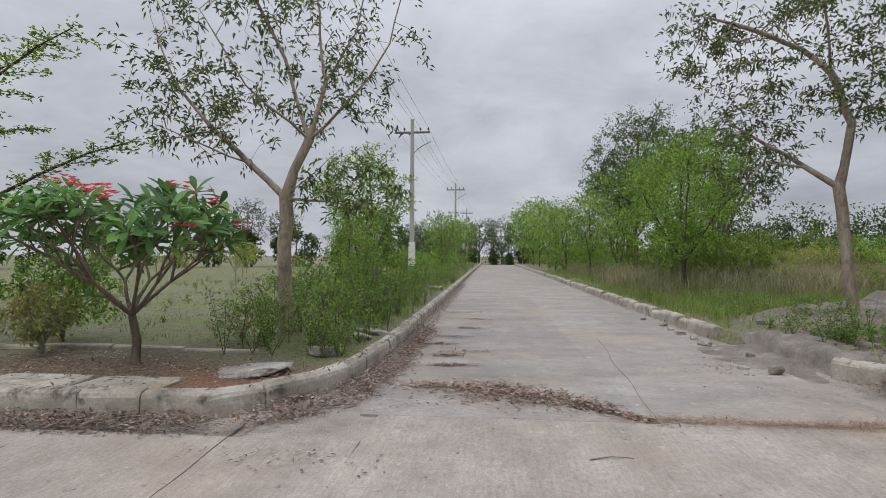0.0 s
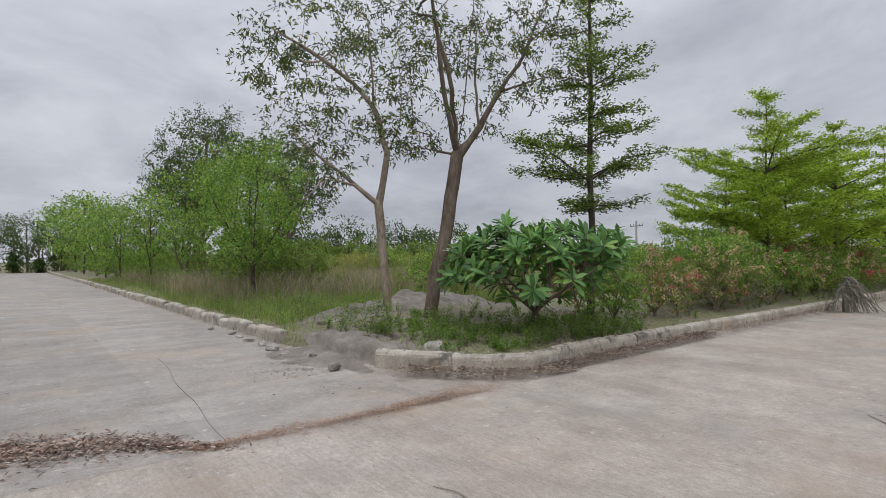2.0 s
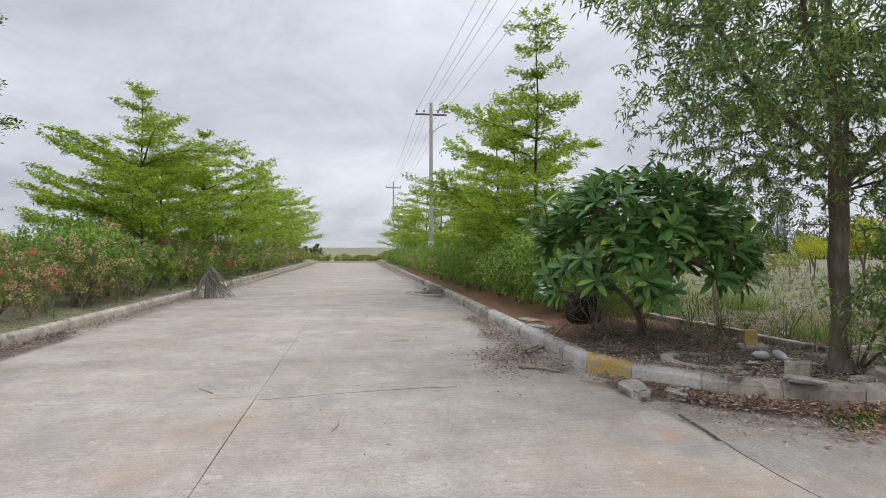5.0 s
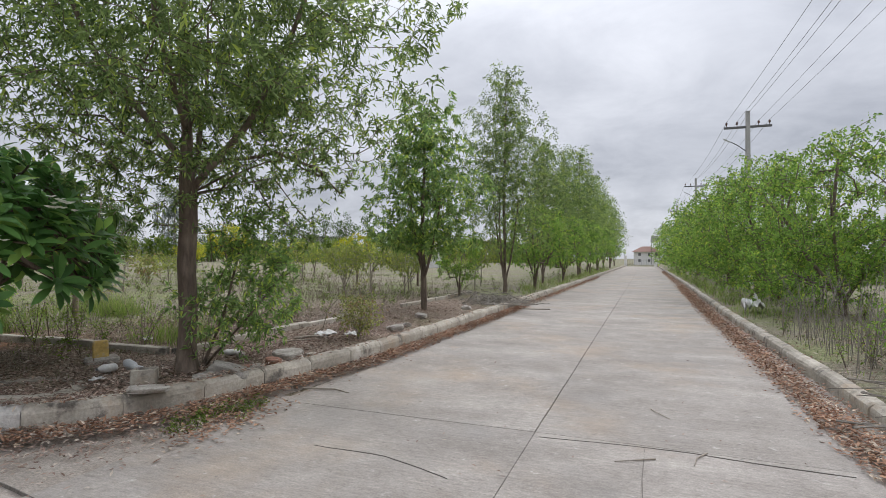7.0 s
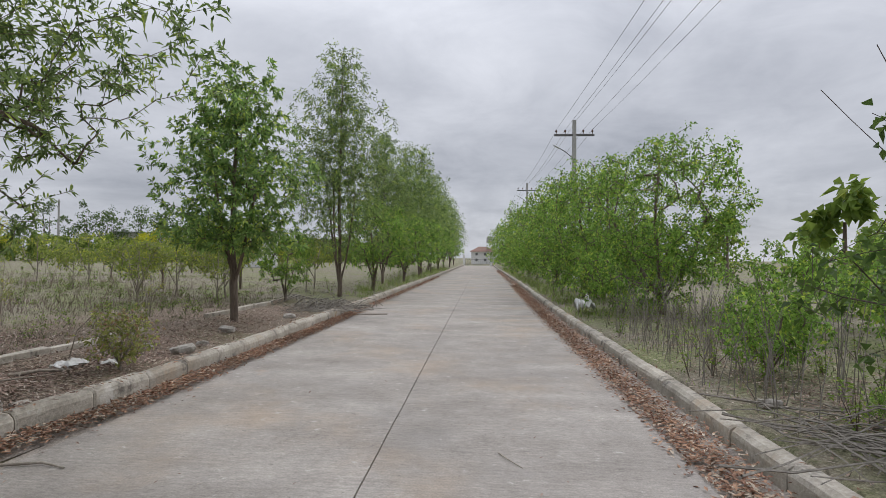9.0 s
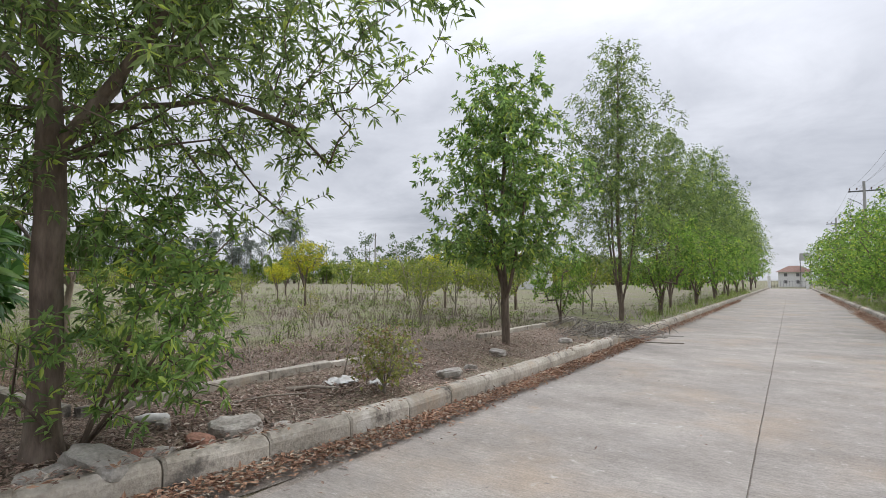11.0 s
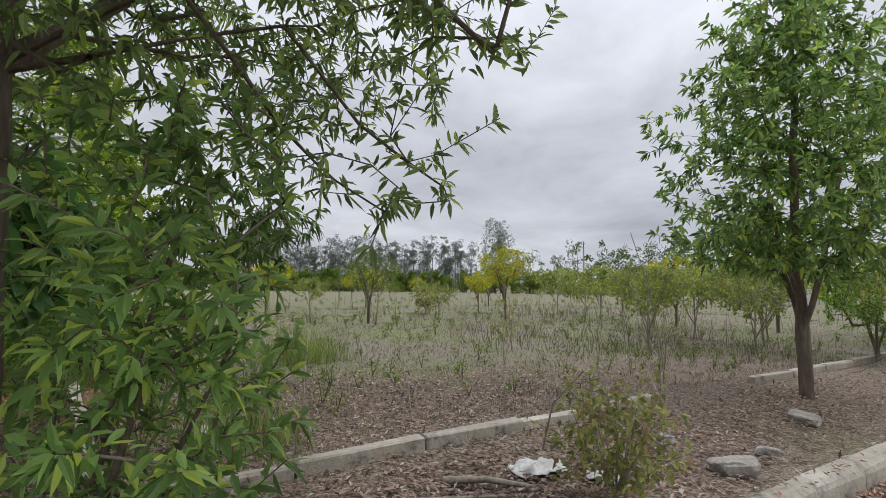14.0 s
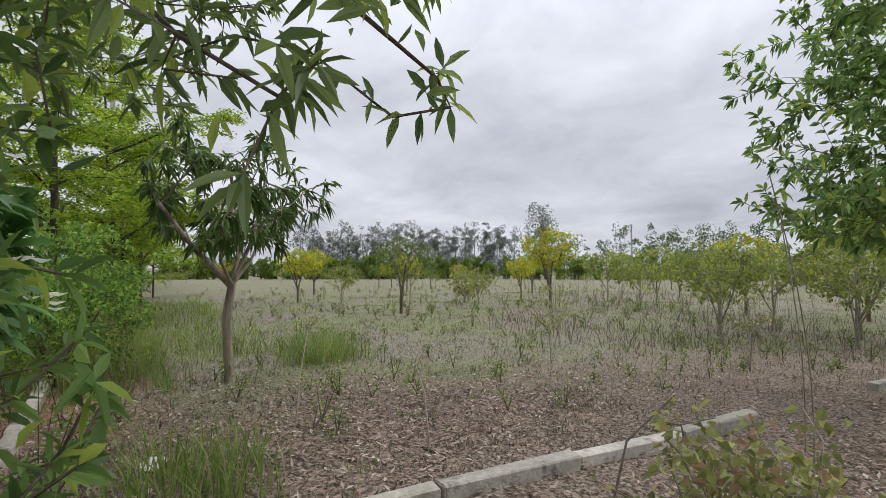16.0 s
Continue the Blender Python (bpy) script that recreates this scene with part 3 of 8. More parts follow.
def edge_distance(x, y):
    """How far points lie behind the kerbs' road faces; negative on the carriageways."""
    x, y = np.asarray(x, float), np.asarray(y, float)
    shape, x, y = x.shape, x.ravel()[:, None], y.ravel()[:, None]
    out = np.empty(len(x))
    ax, ay, bx, by = SEGMENTS.T
    dx, dy = bx - ax, by - ay
    px, py, qx, qy = OUTLINES.T
    slope = np.where(py != qy, (qx - px) / np.where(py != qy, qy - py, 1.0), 0.0)
    for i in range(0, len(x), 20000):
        u, v = x[i:i + 20000], y[i:i + 20000]
        t = np.clip(((u - ax) * dx + (v - ay) * dy) / (dx * dx + dy * dy), 0, 1)
        best = np.sqrt(((u - ax - t * dx) ** 2 + (v - ay - t * dy) ** 2).min(1))
        # the four plots do not overlap, so one count of crossings serves them all
        crossed = ((py > v) != (qy > v)) & (u < px + slope * (v - py))
        out[i:i + 20000] = np.where(crossed.sum(1) % 2 == 1, best, -best)
    return out.reshape(shape)


def smooth(v, a, b):
    t = np.clip((v - a) / (b - a), 0, 1)
    return t * t * (3 - 2 * t)


def ground_height(x, y):
    x, y = np.asarray(x, float), np.asarray(y, float)
    d = edge_distance(x, y)
    bumps = 0.022 * np.sin(x * 1.7 + 1.3 * np.sin(y * 0.9)) * np.cos(y * 1.3 + 0.7 * np.sin(x * 1.1)) + 0.012 * np.sin(x * 4.1 + y * 3.3) * np.cos(y * 4.7 - x * 1.9)
    h = -0.03 + smooth(d, 0.05, 0.16) * 0.24 + smooth(d, 0.2, 1.6) * 0.08 + smooth(d, 0.1, 0.5) * bumps
    h = h + 0.2 * smooth(x, 8, 14) * smooth(-y, 4.5, 8.5)
    heap = 0.24 * np.exp(-(((x - 6.9) / 2.3) ** 2 + ((y - 10.9) / 1.1) ** 2))
    h = h + heap * smooth(d, 0.2, 1.0)
    return h + 9.0 * smooth(np.hypot(x, y), 260, 900) * smooth(x, 100, 600)


def gz(x, y):
    return float(ground_height(np.array([x]), np.array([y]))[0])


def spaced(*spans):
    out = []
    for a, b, s in spans:
        out.extend(np.arange(a, b - 1e-6, s))
    out.append(spans[-1][1])
    return np.array(out)


def build_ground():
    xs = spaced((-1500, -300, 200), (-300, -60, 30), (-60, -12, 3), (-12, -5, 0.5), (-5, -2.6, 0.2), (-2.6, -1.6, 0.06), (-1.6, 3.1, 0.5), (3.1, 5.6, 0.06), (5.6, 16, 0.3), (16, 60, 2), (60, 300, 20), (300, 1500, 100))
    ys = spaced((-1500, -300, 200), (-300, -60, 30), (-60, -20, 2), (-20, -4, 0.25), (-4, -2.6, 0.12), (-2.6, -0.8, 0.06), (-0.8, 4.9, 0.5), (4.9, 7.4, 0.06), (7.4, 9, 0.12), (9, 16, 0.3), (16, 60, 2), (60, 300, 20), (300, 1500, 100))
    X, Y = np.meshgrid(xs, ys, indexing="ij")
    Z = ground_height(X, Y)
    n, k = X.shape
    i, j = np.meshgrid(np.arange(n - 1), np.arange(k - 1), indexing="ij")
    F = np.stack([i * k + j, (i + 1) * k + j, (i + 1) * k + j + 1, i * k + j + 1], -1).reshape(-1, 4)
    ob = new("ground", mesh_of("ground", np.stack([X, Y, Z], -1).reshape(-1, 3), F, M_GROUND, True))
    tagged(ob, "open plots of thin grass, dry leaves and reddish soil", "ground", kind="structure")


build_ground()


def slab(rng, x0, x1, y0, y1, mat, parent, gap=0.002, rag=0.003, end_gap=None):
    """One cast panel with slightly ragged edges and a worn arris."""
    nx, ny = max(2, int((x1 - x0) / 0.35)), max(2, int((y1 - y0) / 0.35))
    nx, ny = min(nx, 26), min(ny, 26)
    u, v = np.meshgrid(np.linspace(x0 + gap, x1 - gap, nx + 1), np.linspace(y0 + (gap if end_gap is None else end_gap), y1 - (gap if end_gap is None else end_gap), ny + 1), indexing="ij")
    z = rng.uniform(-0.002, 0.002) + 0.0015 * np.sin(u * 2.1 + v * 1.7)
    rim = np.zeros_like(u, bool)
    rim[[0, -1]] = True; rim[:, [0, -1]] = True
    u = u + rim * rng.uniform(-rag, rag, u.shape)
    v = v + rim * rng.uniform(-rag, rag, u.shape)
    top = np.stack([u, v, z], -1).reshape(-1, 3)
    k = ny + 1
    i, j = np.meshgrid(np.arange(nx), np.arange(ny), indexing="ij")
    F = [np.stack([i * k + j, (i + 1) * k + j, (i + 1) * k + j + 1, i * k + j + 1], -1).reshape(-1, 4)]
    ring = [(a, 0) for a in range(nx + 1)] + [(nx, b) for b in range(1, ny + 1)] + [(a, ny) for a in range(nx - 1, -1, -1)] + [(0, b) for b in range(ny - 1, 0, -1)]
    ids = np.array([a * k + b for a, b in ring])
    low = top[ids] - [0, 0, 0.06]
    n = len(top)
    q = np.arange(len(ids))
    F.append(np.stack([ids, np.roll(ids, -1), n + (q + 1) % len(ids), n + q], -1)[:, ::-1])
    part("concrete_slab", mesh_of("concrete_slab", np.concatenate([top, low]), np.concatenate(F), mat), parent)


def build_roads():
    rng = np.random.default_rng(5)
    def bed(name, x0, x1, y0, y1, z, label):
        v = [(x0, y0, z), (x1, y0, z), (x1, y1, z), (x0, y1, z), (x0, y0, z - 0.1), (x1, y0, z - 0.1), (x1, y1, z - 0.1), (x0, y1, z - 0.1)]
        f = [(0, 1, 2, 3), (7, 6, 5, 4), (0, 4, 5, 1), (1, 5, 6, 2), (2, 6, 7, 3), (3, 7, 4, 0)]
        return tagged(new(name, mesh_of(name, v, f, M_DIRT)), label, "road", kind="structure")
    for q, (x0, x1, y0, y1) in enumerate(((3.0, 5.4, 6.2, 8.3), (3.2, 5.4, -3.7, -0.8), (-3.1, -1.3, 5.5, 8.2), (-3.5, -1.2, -3.7, -0.9))):
        bed("apron_%d" % (q + 1), x0, x1, y0, y1, -0.0205 - 0.0006 * q, "strip of gritty silt between slab and kerb")
    ns = bed("road_north_south", -1.95, 3.55, -100, 90, -0.018, "straight concrete road cast in wide panels")
    ew = bed("road_east_west", -45, 78, -1.2, 6.8, -0.0225, "broad concrete cross road cast in long panels")
    # the crossing, then the four arms
    slab(rng, -1.45, 5.5, 2.73, 6.37, M_ROAD_EW, ew, 0.004); slab(rng, -1.45, 5.5, -1.08, 2.73, M_ROAD_EW, ew, 0.004)
    for x0, x1 in ((-1.42, 0.9), (0.9, 3.56)):
        slab(rng, x0, x1, -3.46, -1.08, M_ROAD_NS, ns, 0.003, 0.001, 0.0006)
    y = 6.37
    while y < 88:
        for x0, x1 in ((-1.62, 0.9), (0.9, 3.18)):
            slab(rng, x0, x1, y, y + 7.1, M_ROAD_NS, ns, 0.0005, 0.001)
        y += 7.1
    y = -3.46
    while y > -96:
        for x0, x1 in ((-1.40, 0.9), (0.9, 3.43)):
            slab(rng, x0, x1, y - 7.1, y, M_ROAD_NS, ns, 0.006, 0.002, 0.003 if x1 < 1 else 0.0005)
        y -= 7.1
    x = 5.5
    while x < 72:
        s = 0.004 * (x - 5.5)
        slab(rng, x, x + 7.1, 2.73 + s, 6.5 + s, M_ROAD_EW, ew); slab(rng, x, x + 7.1, -0.86 - 0.4 * s, 2.73 + s, M_ROAD_EW, ew)
        x += 7.1
    x = -1.45
    while x > -40:
        slab(rng, x - 7.1, x, 2.73, 5.70 + 0.02 * (x + 1.45), M_ROAD_EW, ew, 0.001); slab(rng, x - 7.1, x, -1.1, 2.73, M_ROAD_EW, ew)
        x -= 7.1


def kerb_stone(rng, length):
    """A precast kerb block with a sloped, chipped upper arris; the road face lies at x = 0, the body behind it."""
    prof = np.array([(0.0, -0.12), (0.0, 0.205), (0.012, 0.238), (0.05, 0.268), (0.135, 0.272), (CROSS, 0.25), (CROSS, -0.12)])
    rings = []
    for y, inset in ((-length / 2, 0.014), (-length / 2 + 0.02, 0.0), (0.0, 0.0), (length / 2 - 0.02, 0.0), (length / 2, 0.014)):
        p = prof + (prof.mean(0) - prof) * inset / 0.12 + rng.uniform(-0.004, 0.004, prof.shape)
        rings.append(np.column_stack([-p[:, 0], np.full(len(p), y), p[:, 1]]))
    v = np.concatenate(rings)
    k = len(prof)
    f = []
    for r in range(4):
        for j in range(k - 1):
            f.append((r * k + j, r * k + j + 1, (r + 1) * k + j + 1, (r + 1) * k + j))
    for r, order in ((0, 1), (4, -1)):
        o = r * k
        for q in ((0, 1, 5, 6), (1, 2, 4, 5), (2, 3, 4, 4)):
            q = [o + a for a in q][::order]
            f.append(tuple(q))
    f = [t for t in f]
    tri = []
    for t in f:
        tri.append((t[0], t[1], t[2])); 
        if t[3] not in t[:3]:
            tri.append((t[0], t[2], t[3]))
    return v, np.array(tri)


def walk_line(line, step, a0, a1):
    """Places and headings every step metres along a line, between two lengths."""
    q = np.array(line, float)
    seg = np.linalg.norm(np.diff(q, axis=0), axis=1)
    cum = np.r_[0, np.cumsum(seg)]
    out = []
    s = a0 + step / 2
    while s < min(a1, cum[-1]):
        ends = []
        for w in (s - step / 2, s + step / 2):
            i = min(len(seg) - 1, max(0, int(np.searchsorted(cum, w) - 1)))
            ends.append(q[i] + (q[i + 1] - q[i]) * (w - cum[i]) / seg[i])
        a, b = ends
        out.append(((a + b) / 2, math.degrees(math.atan2(b[1] - a[1], b[0] - a[0])), float(np.linalg.norm(b - a))))
        s += step
    return out


YELLOW_STONE = (5.27, -1.23)


def build_kerbs():
    rng = np.random.default_rng(11)
    lens = {"north_west": 0.56, "north_east": 0.56, "south_east": 0.72, "south_west": 0.8}
    for key, line in KERBS.items():
        step = lens[key]
        variants = [mesh_of("kerb_stone", *kerb_stone(rng, step - 0.008), M_KERB) for _ in range(5)]
        painted = {m: mesh_of("kerb_stone", *kerb_stone(rng, step - 0.008), m) for m in (M_KERB_WHITE, M_KERB_YELLOW)}
        bedpts = [np.array([*p, -0.03]) for p, _, _ in walk_line(line, 0.5, 0, 1e9)]
        # mortar bed under the stones
        tan = unit(np.gradient(np.array(bedpts), axis=0))
        side = np.column_stack([tan[:, 1], -tan[:, 0], np.zeros(len(tan))])
        b = np.array(bedpts)
        sgn = -1.0
        wav = (0.06 + 0.05 * np.sin(np.arange(len(b)) * 0.9) * np.sin(np.arange(len(b)) * 0.37))[:, None]
        ring = np.stack([b + side * (0.10 + wav) + [0, 0, 0.008], b + side * 0.04 + [0, 0, 0.035], b + sgn * side * 0.02 + [0, 0, 0.06], b + sgn * side * 0.12 + [0, 0, 0.0]], 1).reshape(-1, 3)
        i = np.arange(len(b) - 1)[:, None] * 4
        f = np.concatenate([i + [0, 1, 5, 4], i + [1, 2, 6, 5], i + [2, 3, 7, 6]])
        top = tagged(new("kerb_" + key, mesh_of("kerb_bed", ring, f, M_DIRT)), "weathered precast concrete kerb stones edging the road", "kerb", kind="structure")
        far = []
        n = 0
        for p, ang, ln in walk_line(line, step, 0, 1e9):
            near = abs(p[0]) < 44 and -40 < p[1] < 48
            if key == "north_east" and 3.2 < p[0] < 3.55 and 8.1 < p[1] < 10.9:
                continue
            if rng.uniform() < 0.02 and near and math.hypot(p[0] - 1, p[1] - 2) > 13:
                continue
            loose = key in ("north_east",) and p[1] > 11 and rng.uniform() < 0.3
            m = pose(p[0], p[1], (-0.07 if key == "south_west" else -0.015) + rng.normal() * 0.005 - (0.05 if loose else 0), rng.normal() * 0.5 + (rng.normal() * 3 if loose else 0), rng.normal() * 0.8, ang - 90 + rng.normal() * 0.7 + (rng.normal() * 5 if loose else 0)) @ Matrix.Diagonal((1, max(0.5, ln / step), 1, 1))
            if near and n < 300:
                ob = part("kerb_stone", variants[n % 5], top, m=m)
                if key == "south_east" and 4.75 < p[0] < 11:
                    ob.data = painted[M_KERB_WHITE]
                if key == "south_east" and math.hypot(p[0] - YELLOW_STONE[0], p[1] - YELLOW_STONE[1]) < step / 2:
                    ob.data = painted[M_KERB_YELLOW]
                    tagged(ob, "kerb stone with faded yellow paint")
                n += 1
            else:
                v = np.array([m @ Vector(w) for w in [tuple(c.co) for c in variants[0].vertices]])
                tri = np.array([tuple(pl.vertices) for pl in variants[0].polygons])
                far.append((v, tri))
        if far:
            ob = part("far_kerb_stones", mesh_of("far_kerb_stones", *joined(far), M_KERB), top)
            tagged(ob, kind="stuff")


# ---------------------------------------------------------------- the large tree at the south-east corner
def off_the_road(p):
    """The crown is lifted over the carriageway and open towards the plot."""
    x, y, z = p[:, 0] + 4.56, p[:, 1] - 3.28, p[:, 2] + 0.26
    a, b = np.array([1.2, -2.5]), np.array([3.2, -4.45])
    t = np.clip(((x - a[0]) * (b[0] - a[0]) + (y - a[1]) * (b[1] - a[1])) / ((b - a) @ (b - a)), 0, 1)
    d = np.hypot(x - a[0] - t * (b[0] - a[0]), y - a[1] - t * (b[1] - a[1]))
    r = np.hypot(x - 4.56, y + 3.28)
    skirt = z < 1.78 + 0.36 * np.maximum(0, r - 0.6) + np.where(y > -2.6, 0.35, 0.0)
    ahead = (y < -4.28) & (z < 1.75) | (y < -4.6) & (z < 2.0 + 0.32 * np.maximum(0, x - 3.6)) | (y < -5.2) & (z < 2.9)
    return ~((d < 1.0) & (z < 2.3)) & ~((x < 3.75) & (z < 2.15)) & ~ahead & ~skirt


LANCE = dict(per_tip=15, spread=0.11, length=0.115, width=0.027, hang=0.3, along=0.6)


def big_tree():
    rng = np.random.default_rng(3)
    at = (4.56, -3.28, gz(4.56, -3.28) - 0.03)
    top = thing("roadside_tree", "tall dense tree with brown trunk and narrow lance-shaped leaves", "tree", m=pose(*at))
    sprays = [[(0.0, 0.0, 1.95), (-0.26, -0.52, 2.3), (-0.3, -0.92, 1.82), (-0.43, -1.02, 1.66), (-0.53, -1.06, 1.58), (-0.66, -1.2, 1.46)],
              [(0.0, 0.0, 2.0), (-0.36, -0.9, 2.2), (-0.56, -1.14, 1.80), (-0.62, -1.32, 1.67), (-0.46, -1.60, 1.63)],
              [(0.0, 0.0, 2.1), (-0.4, -0.9, 2.5), (-0.7, -1.3, 2.35), (-0.9, -1.51, 2.06)]]
    stems = [[(0, 0, 0), (0.02, 0.0, 0.9), (0.0, 0.03, 1.9), (0.05, 0.05, 3.2), (0.02, 0.1, 4.6), (0.1, 0.05, 6.0)],
             [(0.0, 0.0, 1.75), (-0.5, -0.3, 2.7), (-0.9, -0.6, 3.9), (-1.2, -0.8, 5.0)], [(0.0, 0.0, 1.9), (0.5, -0.6, 2.7), (0.9, -1.1, 3.6), (1.2, -1.4, 4.6)],
             [(0.02, 0.02, 2.2), (0.5, 0.6, 3.1), (0.9, 1.0, 4.3)], [(0.03, 0.04, 2.5), (-0.4, 0.8, 3.4), (-0.7, 1.2, 4.6)], [(0.04, 0.05, 3.0), (0.4, -0.2, 4.2), (0.6, -0.4, 5.6)]] + sprays
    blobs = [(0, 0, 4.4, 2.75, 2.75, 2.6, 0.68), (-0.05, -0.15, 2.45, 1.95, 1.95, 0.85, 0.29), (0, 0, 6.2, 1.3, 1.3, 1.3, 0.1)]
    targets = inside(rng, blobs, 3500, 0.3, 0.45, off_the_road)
    hung = np.array([p for s in sprays for p in s[2:]])
    ends = np.array([s[-1] for s in sprays])
    targets = np.concatenate([targets, np.repeat(hung, 2, 0) + rng.normal(size=(2 * len(hung), 3)) * 0.09, np.array([-0.5, -1.1, 1.95]) + rng.normal(size=(14, 3)) * [0.26, 0.16, 0.17], np.repeat(ends, 2, 0) + rng.normal(size=(2 * len(ends), 3)) * 0.05])
    P, par, tips = grow(rng, stems, targets, 0.3)
    part("trunk", mesh_of("trunk", *joined([skeleton_tubes(P, par, 0.092, 0.0024, 10), tubes([(np.array([[0, 0, -0.06], [0, 0, 0.05], [0.01, 0, 0.16], [0.02, 0, 0.4]]), np.array([0.155, 0.13, 0.11, 0.09]))], 10)]), M_BARK, True), top)
    near = P[tips][:, 2] < 2.9
    part("crown", mesh_of("crown", *clumps(rng, P, par, tips[~near], droop=0.2, **dict(LANCE, per_tip=20, length=0.105, width=0.026)), L_LANCE), top)
    part("lower_crown", mesh_of("lower_crown", *whorls(rng, P, par, tips[near], ring=6, back=5, length=0.088, width=0.0205), L_LANCE), top)
    def by_the_road(p):
        x, y = p[:, 0] + 4.56, p[:, 1] - 3.28
        a, b = np.array([1.2, -2.5]), np.array([3.2, -4.45])
        t = np.clip(((x - a[0]) * (b[0] - a[0]) + (y - a[1]) * (b[1] - a[1])) / ((b - a) @ (b - a)), 0, 1)
        return (np.hypot(x - a[0] - t * (b[0] - a[0]), y - a[1] - t * (b[1] - a[1])) > 0.68) & (y > -4.25)
    # shoots from the foot
    rng = np.random.default_rng(8)
    st = [[(0.02, -0.2, 0), (-0.1, -0.4, 0.6), (-0.15, -0.6, 1.4)], [(0.02, -0.2, 0.05), (0.2, -0.5, 0.6), (0.3, -0.7, 1.0)], [(0.0, -0.2, 0.05), (-0.3, -0.6, 0.6), (-0.45, -0.8, 1.15)], [(0.0, -0.2, 0.05), (-0.4, -0.4, 0.55), (-0.75, -0.45, 0.95)], [(-0.1, 0.12, 0), (-0.25, 0.25, 0.5), (-0.45, 0.3, 0.8)]]
    targets = inside(rng, [(-0.28, -0.48, 0.92, 0.6, 0.58, 0.85, 0.8), (-0.85, -0.5, 0.85, 0.32, 0.35, 0.4, 0.14), (-0.4, 0.3, 0.75, 0.35, 0.35, 0.45, 0.06), (-0.48, -0.55, 1.45, 0.5, 0.42, 0.5, 0.17)], 350, 0.35, 0.6, by_the_road)
    P, par, tips = grow(rng, st, targets, 0.25)
    part("sucker_shoot", mesh_of("sucker_shoot", *skeleton_tubes(P, par, 0.022, 0.003, 6), M_BARK, True), top)
    part("sucker_leaves", mesh_of("sucker_leaves", *whorls(rng, P, par, tips, ring=6, back=5, length=0.09, width=0.0225, droop=0.15), L_GLOSS), top, "fresh green leaves on shoots from the foot")


big_tree()

# ---------------------------------------------------------------- the row along the southern road
ROW = "trees along the southern road"
s2 = tree("roadside_tree", "slender tree with several stems and glossy lance-shaped leaves on the verge", (4.65, -9.9, gz(4.65, -9.9)),
          [[(0, 0, 0), (0.02, 0, 0.7), (0.05, 0.02, 1.6), (0.02, 0, 3.0), (0.0, 0.05, 4.6)], [(0.0, 0, 0.65), (-0.2, 0.1, 1.3), (-0.45, 0.2, 2.4)], [(0.0, 0, 0.7), (0.22, -0.1, 1.3), (0.5, -0.2, 2.3)], [(0.02, 0, 0.9), (0.1, 0.3, 1.7), (0.2, 0.5, 2.8)]],
          [(0, 0, 2.75, 1.5, 1.5, 1.5, 0.7), (0, 0, 4.1, 0.9, 0.9, 1.05, 0.2), (0, 0, 1.65, 1.4, 1.4, 0.48, 0.2)], 1150, dict(ring=6, back=7, length=0.125, width=0.037), M_BARK, L_GLOSS, r_base=0.07, r_tip=0.0028, seed=4, group=ROW, hollow=0.12, rough=0.28, whorl=True)
s3 = tree("roadside_tree", "tall pointed tree with fine grey-green narrow leaves beside the kerb", (4.5, -16.6, gz(4.5, -16.6)),
          [[(0, 0, 0), (0.0, 0.02, 1.2), (0.05, 0, 3.0), (0.0, 0.05, 5.5), (0, 0, 7.3)], [(0, 0, 0.35), (-0.25, 0.1, 1.4), (-0.5, 0.1, 3.2)], [(0, 0, 0.4), (0.25, -0.1, 1.5), (0.5, -0.2, 3.6)], [(0, 0, 0.5), (0.1, 0.3, 1.8), (0.1, 0.5, 3.8)]],
          [(0, 0, 3.5, 1.85, 1.85, 2.5, 0.62), (0, 0, 5.2, 1.6, 1.6, 1.9, 0.3), (0, 0, 6.9, 0.8, 0.8, 1.1, 0.1)], 1500, dict(LANCE, per_tip=13, length=0.13, width=0.026), M_BARK, L_LANCE, r_base=0.075, r_tip=0.0028, seed=5, group=ROW, hollow=0.12)
s3b = tree("young_tree", "bright green young tree with drooping leaves beside the kerb", (4.15, -20.0, gz(4.2, -20)),
           [[(0, 0, 0), (0, 0, 0.9), (0.1, 0, 2.2)], [(0, 0, 0.4), (-0.3, 0.2, 1.4)], [(0, 0, 0.4), (0.35, 0.0, 1.5)]],
           [(0, 0, 2.1, 1.45, 1.45, 1.35, 1.0)], 330, dict(LANCE, per_tip=13, length=0.14, width=0.045), M_BARK, L_FRESH, r_base=0.07, seed=6, group=ROW)
for x, y, turn, size, src in ((4.55, -24.0, 70, 0.88, s3), (4.6, -31.0, 200, 1.02, s3), (4.5, -38.5, 320, 1.2, s3), (4.7, -46, 120, 1.1, s3), (4.5, -54, 15, 1.2, s3), (4.6, -63, 240, 1.15, s3), (4.5, -74, 99, 1.25, s3), (4.6, -86, 30, 1.2, s3),
                              (4.1, -27.5, 50, 1.0, s3b), (4.2, -35, 160, 1.15, s3b), (4.2, -43, 250, 1.2, s3b), (4.3, -51, 10, 1.25, s3b), (4.3, -70, 70, 1.4, s3b), (5.2, -13.9, 200, 0.55, s3b)):
    again(src, x, y, gz(x, y), turn, size, fine=1.4)

